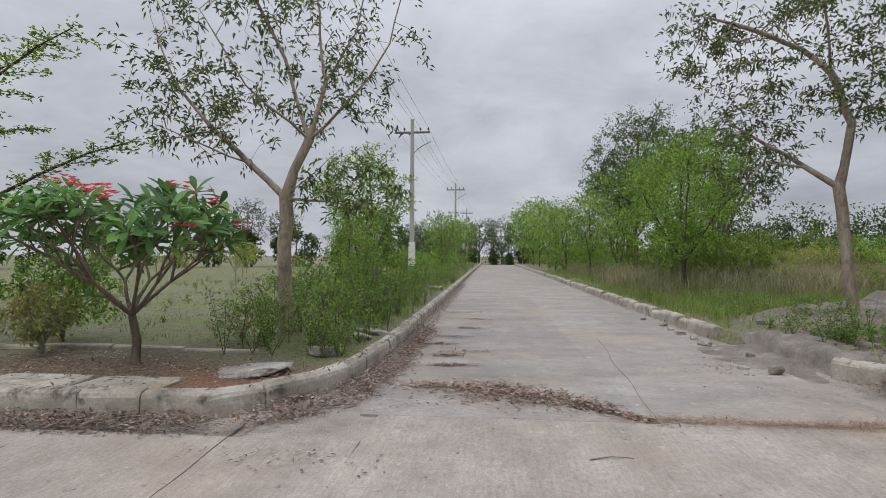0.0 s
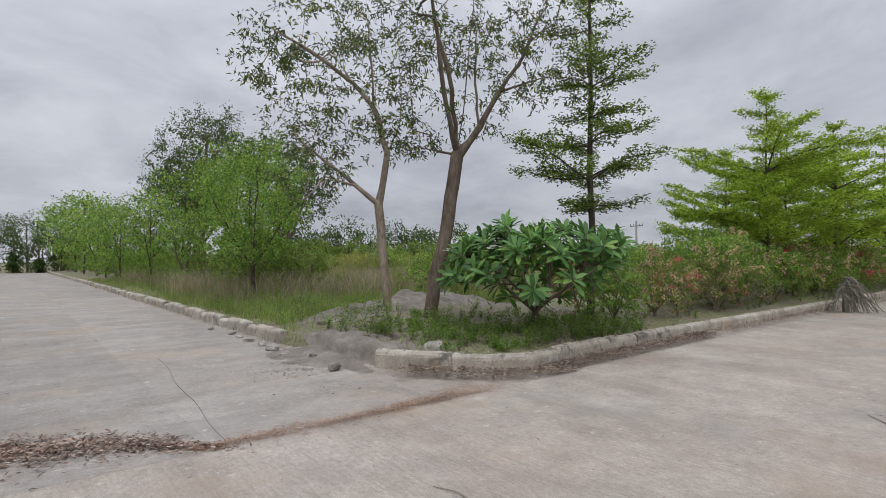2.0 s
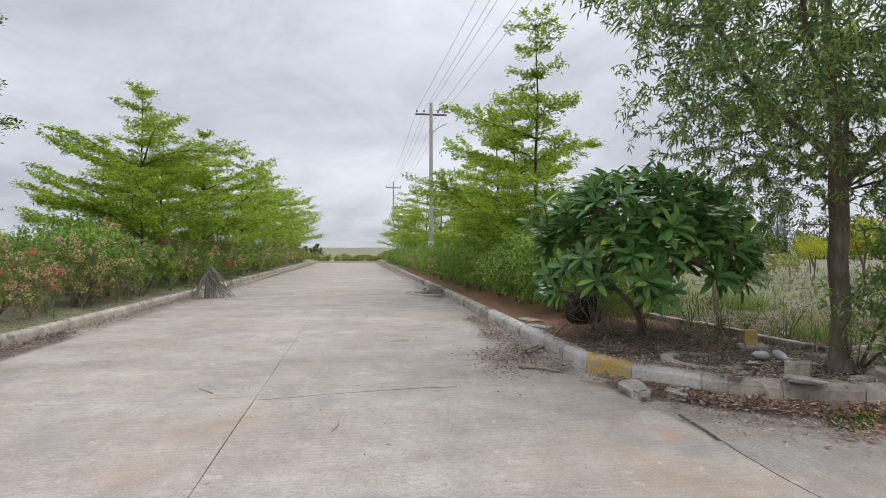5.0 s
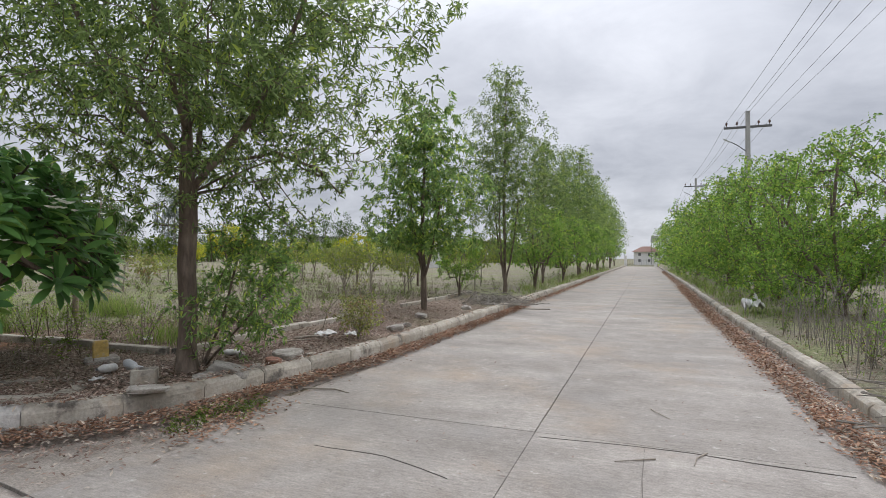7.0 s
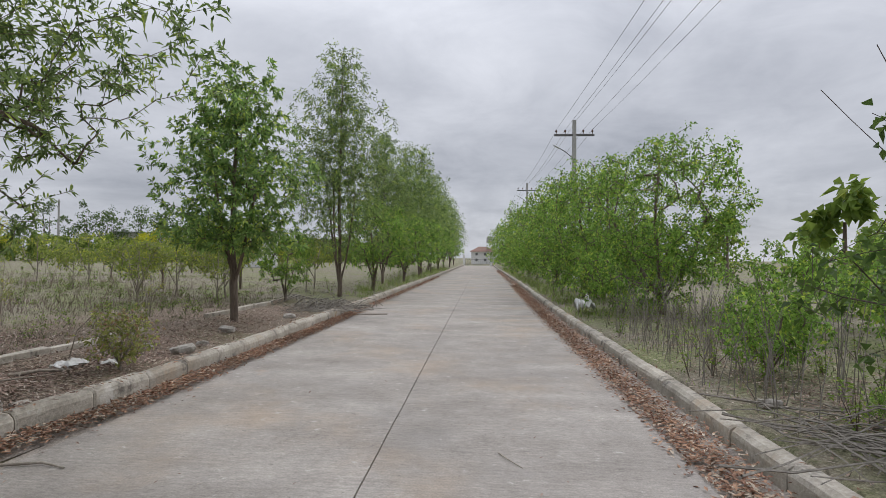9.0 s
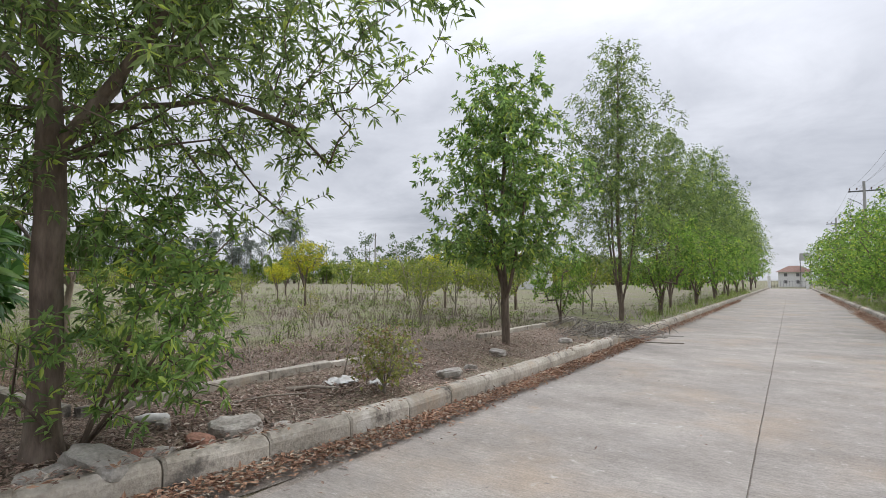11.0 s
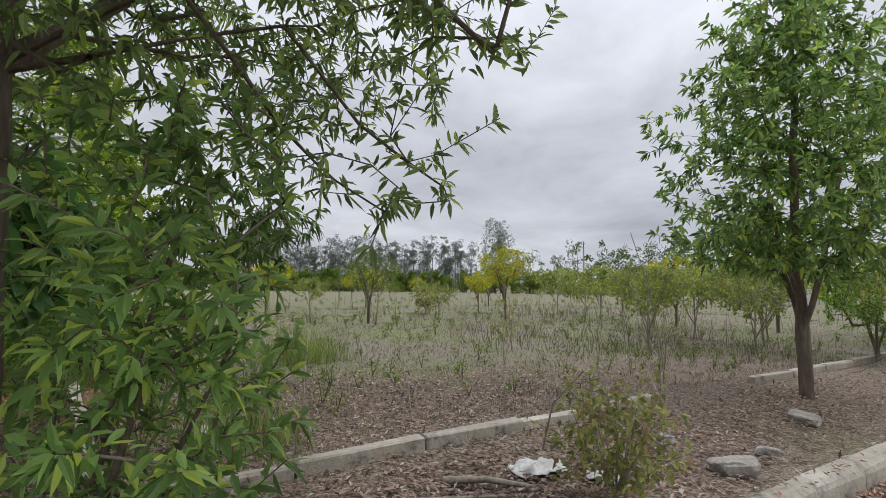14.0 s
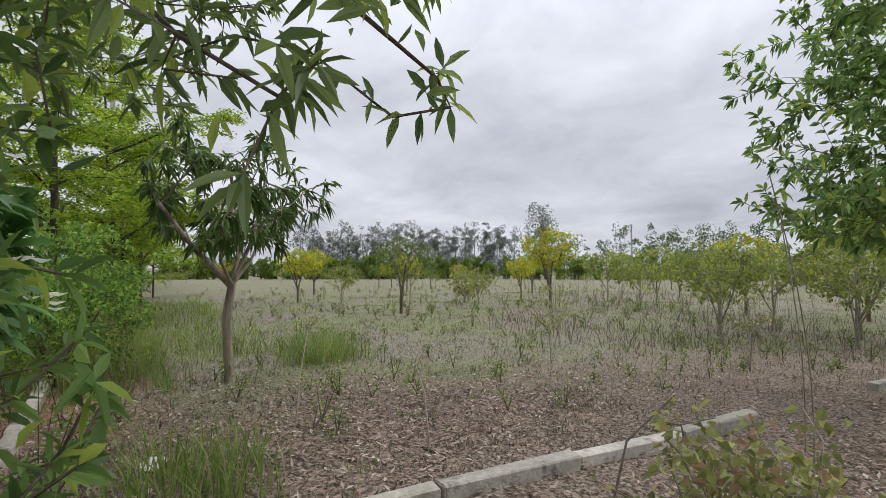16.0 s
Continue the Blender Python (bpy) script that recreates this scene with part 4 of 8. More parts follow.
WEST = "leafy trees along the western kerb"
FINE = dict(per_tip=20, spread=0.13, length=0.06, width=0.028, hang=0.1, along=0.4)
sw1 = tree("wayside_tree", "spreading many-stemmed tree with small yellow-green leaves reaching the grass", (-3.9, -12.6, gz(-3.9, -12.6)),
           [[(0, 0, 0), (0, 0, 0.6), (0.2, 0.1, 1.9), (0.1, 0.1, 3.4)], [(0, 0, 0.2), (-0.5, 0.3, 1.2), (-0.9, 0.4, 2.5)], [(0, 0, 0.2), (0.5, -0.4, 1.2), (1.0, -0.7, 2.3)], [(0, 0, 0.3), (0.3, 0.6, 1.3), (0.5, 1.1, 2.6)]],
           [(0, 0, 2.45, 1.75, 2.1, 1.75, 0.7), (0.4, 0, 1.0, 1.6, 2.0, 0.9, 0.4)], 900, dict(FINE, per_tip=20, length=0.085, width=0.042), M_BARK, L_FRESH, r_base=0.09, seed=7, group=WEST)
for x, y, turn, size in ((-3.6, -17.0, 80, 1.05), (-3.9, -21.5, 170, 1.15), (-3.7, -27.5, 260, 1.2), (-3.8, -34, 20, 1.25), (-3.6, -42, 130, 1.3), (-3.8, -51, 220, 1.35), (-3.6, -61, 310, 1.4), (-3.8, -73, 60, 1.5), (-3.8, -87, 140, 1.5)):
    again(sw1, x, y, gz(x, y), turn, size)

sw0 = tree("broadleaf_tree", "sparse small tree with dark round leaves and bare upper twigs", (-3.25, -4.15, gz(-3.2, -4.1)),
           [[(0, 0, 0), (0.03, 0, 0.7), (0.05, 0.05, 1.4), (0.15, 0, 2.1), (0.02, 0.06, 2.4)], [(0.04, 0, 0.7), (-0.4, 0.2, 1.3), (-0.6, 0.3, 2.0), (-0.85, 0.3, 2.35)], [(0.04, 0, 0.5), (0.5, -0.2, 0.9), (0.8, -0.3, 1.3)], [(0.04, 0, 1.3), (0.45, 0.3, 1.8), (0.6, 0.4, 2.2), (0.52, 0.5, 2.45)], [(0.04, 0, 0.4), (-0.5, -0.3, 0.8), (-0.9, -0.4, 1.0)],
            [(0.05, 0.05, 1.4), (0.5, -0.3, 2.0), (0.85, -0.45, 2.5)], [(0.15, 0, 2.1), (-0.25, -0.2, 2.4), (-0.3, -0.3, 2.55)], [(0.45, 0.3, 1.8), (0.85, 0.4, 2.1), (1.05, 0.4, 2.5)]],
           [(0, 0, 1.15, 1.15, 1.15, 0.7, 0.84), (0.1, 0, 2.1, 0.75, 0.6, 0.4, 0.16)], 150, dict(per_tip=7, spread=0.10, length=0.085, width=0.062, hang=0.2, along=0.3), M_BARK_DARK, L_DEEP, r_base=0.035, r_tip=0.003, seed=9)
again(sw0, -4.9, -6.3, gz(-4.9, -6.3), 130, 0.8)

# ---------------------------------------------------------------- tiered trees
def tiered(name, label, at, height, reach, seed, group, low=1.3, tiers=9, leafsize=0.075, lean=(0, 0), green=None, up_tilt=0.0, taper=0.72, uneven=0.25, fan=0.33, dome=False, fluff=0.045):
    """A straight stem with flat whorls of branches, like storeys, thinning upwards."""
    rng = np.random.default_rng(seed)
    top = thing(name, label, "tree", group, m=pose(*at))
    def stem(z):
        w = z / height
        return np.array([lean[0] * w * w + 0.03 * math.sin(z * 2 + seed), lean[1] * w * w + 0.03 * math.cos(z * 1.7), z])
    zs = np.linspace(0, height, 16)
    chains = [(np.array([stem(z) for z in zs]), 0.0085 * height * (1 - zs / height) ** 0.8 + 0.006)]
    bases, dirs = [], []
    for i in range(tiers):
        w = i / (tiers - 1)
        z = low + (height * 0.97 - low) * w + rng.normal() * 0.06
        L = reach * ((0.75 + 0.5 * math.sin(min(1.0, w * 1.6 + 0.25) * math.pi)) if not dome else (0.45 + 0.75 * math.sin(min(1.0, w * 1.05 + 0.18) * math.pi))) * (1 - taper * w) * rng.uniform(1 - uneven, 1 + uneven)
        n = rng.integers(4, 7)
        a0 = rng.uniform(0, 2 * np.pi)
        for j in range(n):
            a = a0 + 2 * np.pi * j / n + rng.normal() * 0.25
            l = L * rng.uniform(0.9 - 1.4 * uneven, 0.9 + uneven)
            rise = rng.uniform(0.05, 0.32) + up_tilt * rng.uniform(0.5, 1.4)
            out = np.array([math.cos(a), math.sin(a), 0])
            sd = np.array([-out[1], out[0], 0])
            k = 7
            t = np.linspace(0, 1, k)
            bend = rng.normal() * 0.12
            pts = stem(z) + l * (t[:, None] * out + (bend * t * t)[:, None] * sd) + np.array([0, 0, 1.0]) * (l * rise * (t ** 0.7 if not dome else 1.35 * t - 0.55 * t * t) + 0.05 * l * np.sin(t * 5 + j))[:, None]
            chains.append((pts, (0.012 * l + 0.004) * (1 - 0.75 * t)))
            m = max(4, int(l / 0.13))
            for q in range(1, m + 1):
                f = (q + rng.uniform(-0.3, 0.3)) / m
                p = pts[0] + (pts[-1] - pts[0]) * f + (bend * f * (f - 1) * l) * sd * 0
                idx = min(k - 2, int(f * (k - 1)))
                p = pts[idx] + (pts[idx + 1] - pts[idx]) * (f * (k - 1) - idx) if f < 1 else pts[-1]
                tl = l * fan * ((1.15 - 0.75 * f) if not dome else 0.95 * math.sin(0.35 + 2.3 * f) ** 0.8) * rng.uniform(0.55, 1.25)
                s = 1 if q % 2 else -1
                dv = unit(out * rng.uniform(0.4, 0.9) + sd * s * rng.uniform(0.5, 1.0) + np.array([0, 0, rng.uniform(-0.12, 0.38)]))
                end = p + dv * tl
                chains.append((np.array([p, (p + end) / 2 + [0, 0, 0.02], end]), np.array([0.005, 0.004, 0.0025])))
                c = max(2, int(tl / 0.06))
                for g in np.linspace(0.2, 1.0, c):
                    bases.append(p + (end - p) * g); dirs.append(dv)
            for g in np.linspace(0.25, 1, max(3, int(l / 0.12))):
                idx = min(k - 2, int(g * (k - 1)))
                bases.append(pts[idx] + (pts[idx + 1] - pts[idx]) * (g * (k - 1) - idx)); dirs.append(out)
    bases, dirs = np.array(bases), np.array(dirs)
    per = 7
    B, D = np.repeat(bases, per, 0), np.repeat(dirs, per, 0)
    n = len(B)
    B = B + rng.normal(size=(n, 3)) * [0.05, 0.05, fluff]
    dd = D * 0.5 + rng.normal(size=(n, 3)) * [0.9, 0.9, 0.4] + [0, 0, 0.22]
    trunk = part("trunk", mesh_of("trunk", *joined([tubes(chains[:1], 8), tubes(chains[1:], 4)]), M_BARK_DARK, True), top)
    LEAN[trunk.data.name] = mesh_of("trunk", *joined([tubes(chains[:1], 6), tubes([c for c in chains[1:] if len(c[0]) > 3], 3)]), M_BARK_DARK, True)
    part("crown", mesh_of("crown", *leaf_mesh(rng, B, dd, leafsize, leafsize * 0.5, flat=0.6, droop=0.1), green or L_TIER), top)
    return top


TIER = "tiered avenue trees on the eastern road"
ne_tier = tiered("tiered_tree", "straight tiered tree with flat dark green storeys of small leaves", (9.2, 8.75, gz(9.2, 8.75)), 9.0, 1.6, 31, TIER, low=2.3, tiers=11, green=L_SMALL, taper=0.5, leafsize=0.085, fan=0.42)
t_a = tiered("tiered_tree", "bright green tiered tree with flat spreading layers", (18.2, 8.5, gz(18.2, 8.5)), 6.5, 2.1, 32, TIER, low=1.6, tiers=9, dome=True, up_tilt=0.24, taper=0.45, uneven=0.5, fan=0.46, leafsize=0.1, fluff=0.05)
t_b = tiered("tiered_tree", "tall light green tiered tree standing over a hedge", (13.4, -3.1, gz(13.4, -3.1)), 7.4, 1.75, 33, TIER, low=1.8, tiers=10, dome=True, up_tilt=0.26, taper=0.5, uneven=0.5, fan=0.46, leafsize=0.1, fluff=0.05)
t_c = tiered("tiered_tree", "tall light green tiered tree standing over a hedge", (17.2, -3.8, gz(17.2, -3.8)), 6.4, 2.0, 34, TIER, low=1.6, tiers=9, dome=True, up_tilt=0.24, taper=0.4, uneven=0.5, fan=0.46, leafsize=0.1, fluff=0.05, lean=(-0.3, 0.4))
for x, y, turn, size, src in ((21.5, 9.0, 60, 0.93, t_a), (25.0, 8.4, 190, 1.02, t_a), (29.0, 8.8, 260, 0.95, t_c), (33.5, 8.5, 20, 1.1, t_a), (38.5, 8.9, 140, 1.08, t_c), (44, 8.8, 300, 1.22, t_a), (50, 9.0, 80, 1.15, t_a), (57, 9.2, 210, 1.2, t_c), (65, 9.3, 30, 1.3, t_a), (73, 9.5, 170, 1.2, t_a),
                              (27.2, 11.3, 110, 1.05, t_b), (23.2, 11.8, 10, 0.9, t_a),
                              (20.3, -3.9, 100, 0.9, t_b), (23.4, -4.4, 250, 0.85, t_c), (27.0, -4.3, 10, 0.85, t_b), (30.4, -4.9, 160, 0.85, t_c), (36.5, -4.3, 60, 0.9, t_b), (42, -3.9, 200, 0.98, t_c), (48, -3.8, 330, 0.98, t_b), (55, -4.0, 90, 1.05, t_c), (63, -4.2, 270, 1.1, t_b), (72, -4.2, 45, 1.15, t_c)):
    again(src, x, y, gz(x, y), turn, size)
nw_tier = tiered("tiered_tree", "tiered tree at the bed's end with long feathery branch layers", (-7.9, 7.6, gz(-7.9, 7.6)), 7.0, 2.4, 36, TIER, low=1.3, tiers=8, green=L_MID, up_tilt=0.28, leafsize=0.07, fan=0.24, fluff=0.02)

# ---------------------------------------------------------------- thin trees at the northern corners
PIN = dict(per_tip=13, spread=0.13, length=0.115, width=0.034, hang=0.15, along=0.5)
tree("thin_tree", "open tree with pale trunk, bare upright twigs and sparse feathery leaves", (-3.39, 9.13, gz(-3.4, 9.1)),
     turn_flat([[(0, 0, 0), (-0.05, 0, 1.0), (-0.03, 0, 1.95), (0.08, 0, 2.35), (0.3, 0, 2.8)],
                [(-0.03, 0, 1.95), (-0.65, 0.2, 2.5), (-1.2, 0.3, 3.0), (-1.8, 0.3, 3.7), (-2.15, 0.2, 4.7)], [(0.3, 0, 2.8), (0.1, 0.2, 3.3), (-0.15, 0.3, 4.1), (-0.6, 0.3, 5.0), (-0.9, 0.2, 5.7)],
                [(0.3, 0, 2.8), (0.45, 0.4, 3.8), (0.3, 0.6, 4.6), (0.2, 0.6, 5.6)], [(0.3, 0, 2.8), (0.8, -0.2, 3.2), (1.2, -0.3, 3.6), (1.5, -0.3, 4.1), (1.65, -0.2, 4.8)],
                [(0.06, 0, 1.9), (0.6, -0.1, 1.9), (1.15, -0.2, 1.8)], [(0.1, 0, 2.1), (0.6, -0.6, 2.3), (1.0, -1.0, 2.5)], [(-0.6, 0.2, 2.5), (-1.2, -0.5, 2.7), (-1.7, -0.8, 2.9)], [(0.2, 0, 2.6), (-0.4, -0.6, 3.4), (-0.9, -0.9, 4.3)], [(0.45, 0.4, 3.8), (0.9, 0.5, 4.6), (1.1, 0.5, 5.6)]], -5),
     [(-0.2, 0, 4.3, 2.1, 1.7, 1.7, 0.6), (-1.5, 0, 3.3, 0.9, 1.0, 0.7, 0.15), (1.0, -0.2, 2.1, 0.8, 0.7, 0.4, 0.1), (0.2, 0, 5.4, 1.4, 1.1, 0.8, 0.15)], 430, dict(PIN, per_tip=12), M_BARK_PALE, L_FEATHER, r_base=0.1, r_tip=0.003, seed=41, lift=0.55, rough=0.5, sides=9)
tree("thin_tree", "tall forked tree with smooth brown trunk and high feathery leaves", (5.85, 10.05, gz(5.85, 10.05)),
     turn_flat([[(0, 0, 0), (0.1, 0, 0.8), (0.33, 0, 1.67), (0.47, 0, 2.6), (0.55, 0, 3.15)], [(0.55, 0, 3.15), (0.38, 0.2, 4.2), (0.27, 0.3, 5.2), (0.1, 0.3, 6.6)], [(0.55, 0, 3.15), (0.66, -0.2, 4.3), (0.77, -0.3, 5.6), (0.9, -0.2, 7.0)],
                [(0.55, 0, 3.1), (1.04, 0.1, 3.75), (1.48, 0.2, 4.5), (1.9, 0.2, 5.1), (2.4, 0.1, 6.2)], [(1.04, 0.1, 3.75), (1.1, 0.6, 4.8), (1.2, 0.8, 6.0)], [(0.55, 0, 3.15), (0.3, -0.6, 4.2), (-0.1, -0.9, 5.4)], [(1.48, 0.2, 4.5), (2.3, -0.2, 4.75), (3.0, -0.3, 4.7)], [(0.5, 0, 3.0), (0.2, 0.0, 3.2), (-0.3, -0.1, 3.25)]], 26),
     [(0.8, -0.3, 6.4, 2.7, 2.3, 1.7, 0.72), (0.6, 0, 4.6, 2.0, 1.8, 1.2, 0.2), (-0.3, 0.1, 3.3, 0.5, 0.5, 0.3, 0.04), (2.3, -1.0, 4.6, 0.9, 0.8, 0.5, 0.04)], 560, dict(PIN, per_tip=13), M_BARK, L_FEATHER, r_base=0.13, r_tip=0.003, seed=42, lift=0.3, rough=0.5, sides=9)
tree("thin_tree", "slim tree with mottled pale trunk and open feathery crown", (5.5, 10.95, gz(5.5, 10.95)),
     turn_flat([[(0, 0, 0), (-0.1, 0, 1.0), (-0.2, 0, 2.15)], [(-0.2, 0, 2.15), (-0.02, 0, 3.2), (-0.3, 0, 4.1), (-0.7, 0.1, 4.6), (-1.4, 0.2, 5.6)], [(-0.3, 0, 4.1), (-0.35, -0.2, 4.8), (-0.46, -0.3, 6.0)], [(-0.2, 0, 2.15), (-0.65, -0.1, 2.5), (-1.25, -0.2, 2.65), (-1.6, -0.2, 2.2)], [(-0.65, -0.1, 2.5), (-1.2, 0.3, 3.0), (-1.8, 0.4, 3.5)], [(-0.7, 0.1, 4.6), (-1.4, -0.4, 4.9), (-2.1, -0.6, 5.2)], [(0, 0, 3.2), (0.3, 0.5, 3.9), (0.4, 0.8, 4.8)]], 26),
     [(-0.8, 0.3, 4.6, 1.7, 1.5, 1.7, 0.7), (-1.4, 0.6, 2.8, 0.9, 0.8, 0.7, 0.15), (-2.2, 0.9, 4.9, 0.8, 0.7, 0.7, 0.15)], 400, dict(PIN, per_tip=13), M_BARK_PALE, L_FEATHER, r_base=0.09, r_tip=0.003, seed=43, lift=0.3, rough=0.5, sides=9)

# ---------------------------------------------------------------- the rows along the northern road
NORTH = "trees along the northern road"
na = tree("wayside_tree", "light green leafy tree with several thin stems in the verge", (-3.9, 16.0, gz(-3.9, 16)),
          [[(0, 0, 0), (0, 0, 1.0), (0.2, 0, 2.4), (0.1, 0, 3.6)], [(0, 0, 0.6), (-0.4, 0.2, 1.6), (-0.7, 0.3, 2.8)], [(0, 0, 0.7), (0.5, 0.2, 1.7), (0.8, 0.3, 2.8)]],
          [(0, 0, 2.9, 1.4, 1.5, 1.35, 0.85), (0, 0, 1.3, 1.1, 1.1, 0.6, 0.15)], 440, dict(FINE, per_tip=14, length=0.095, width=0.042), M_BARK, L_FRESH, r_base=0.08, seed=51, group=NORTH)
nb = tree("wayside_tree", "rounded bright green tree with thick leafy crown over weeds", (5.1, 17.35, gz(5.1, 17.35)),
          [[(0, 0, 0), (-0.05, 0, 1.0), (0.0, 0, 2.2), (0.1, 0, 4.2)], [(0, 0, 1.0), (-0.6, 0.2, 2.0), (-1.1, 0.3, 3.0)], [(0, 0, 1.1), (0.6, -0.2, 2.1), (1.1, -0.3, 3.1)], [(0, 0, 1.3), (0.1, 0.7, 2.3), (0.2, 1.0, 3.4)]],
          [(0, 0, 3.3, 1.75, 1.75, 1.75, 0.8), (-0.3, 0, 1.6, 1.2, 1.3, 0.5, 0.2)], 680, dict(FINE, per_tip=15, length=0.095, width=0.042), M_BARK_DARK, L_FRESH, r_base=0.06, r_tip=0.003, seed=52, group=NORTH)
nd_ = tree("large_tree", "big dark green spreading tree behind the verge", (9.0, 37.5, gz(9, 37.5)),
           [[(0, 0, 0), (0, 0, 2.5), (0.2, 0, 5.5), (0.2, 0, 9.0)], [(0, 0, 2.0), (-1.4, 0.3, 4.5), (-2.5, 0.5, 6.5)], [(0, 0, 2.2), (1.5, -0.3, 4.8), (2.6, -0.5, 7.0)], [(0, 0, 2.6), (0.2, 1.4, 5.2), (0.3, 2.2, 7.5)], [(0, 0, 2.6), (0.0, -1.4, 5.2), (0.0, -2.2, 7.3)]],
           [(0.3, 0, 7.4, 3.3, 3.3, 3.6, 0.8), (-1.6, 0, 5.2, 2.2, 2.4, 1.8, 0.2)], 760, dict(FINE, per_tip=16, length=0.15, width=0.085, spread=0.3), M_BARK, L_DEEP, r_base=0.24, r_tip=0.012, seed=53, group=NORTH)
for x, y, turn, size, src in ((-5.3, 22.5, 70, 0.8, na), (-6.4, 25.0, 150, 0.9, na), (-3.6, 36, 250, 1.0, na), (-4.2, 44, 20, 1.05, na), (-3.9, 53, 110, 1.15, na), (-4.0, 64, 200, 1.3, na), (-4.0, 77, 300, 1.5, na), (-3.3, 12.4, 200, 0.45, na),
                              (6.6, 21.8, 140, 1.08, nb), (5.3, 25.8, 40, 0.82, na), (8.3, 27.0, 200, 1.3, nb), (5.0, 31.5, 260, 0.98, nb), (7.3, 35.0, 310, 1.35, nb), (4.9, 40, 80, 1.0, nb), (5.0, 47, 170, 1.12, nb), (5.3, 55, 330, 1.4, nb), (5.2, 64, 110, 1.7, nb), (5.4, 75, 20, 1.8, nb), (4.6, 85, 210, 1.8, nb), (12.5, 33.0, 120, 0.85, nd_), (11.0, 47, 70, 0.95, nd_)):
    again(src, x, y, gz(x, y), turn, size)
for x, y, turn, size in ((-7, 92, 0, 0.75), (-2.5, 95, 70, 0.8), (1.5, 97, 140, 0.85), (5.5, 94, 210, 0.9), (10, 96, 280, 0.95), (-13, 90, 30, 0.7), (16, 92, 100, 0.9)):
    again(nd_, x, y, gz(x, y), turn, size, label="dark green tree closing the far end of the road", tall=0.9)
again(nd_, -24.5, 52, gz(-24, 52), 50, 0.62); again(nd_, -21.5, 54.5, gz(-21, 54), 150, 0.55); again(nd_, -36, 46, gz(-36, 46), 250, 0.5)


# ---------------------------------------------------------------- frangipani trees
def big_leaf(length, width):
    """A long thick leaf, broadest past the middle, folded along its rib; it lies along +y."""
    t = np.array([0.0, 0.12, 0.35, 0.6, 0.82, 1.0])
    w = np.array([0.06, 0.3, 0.75, 1.0, 0.8, 0.06]) * width / 2
    y = t * length
    z = -0.22 * length * t ** 2
    v = np.concatenate([np.column_stack([-w, y, z + w * 0.35]), np.column_stack([0 * w, y, z]), np.column_stack([w, y, z + w * 0.35])])
    f = []
    for i in range(5):
        f += [(i, 6 + i, 7 + i, i + 1), (6 + i, 12 + i, 13 + i, 7 + i)]
    return v, np.array(f)


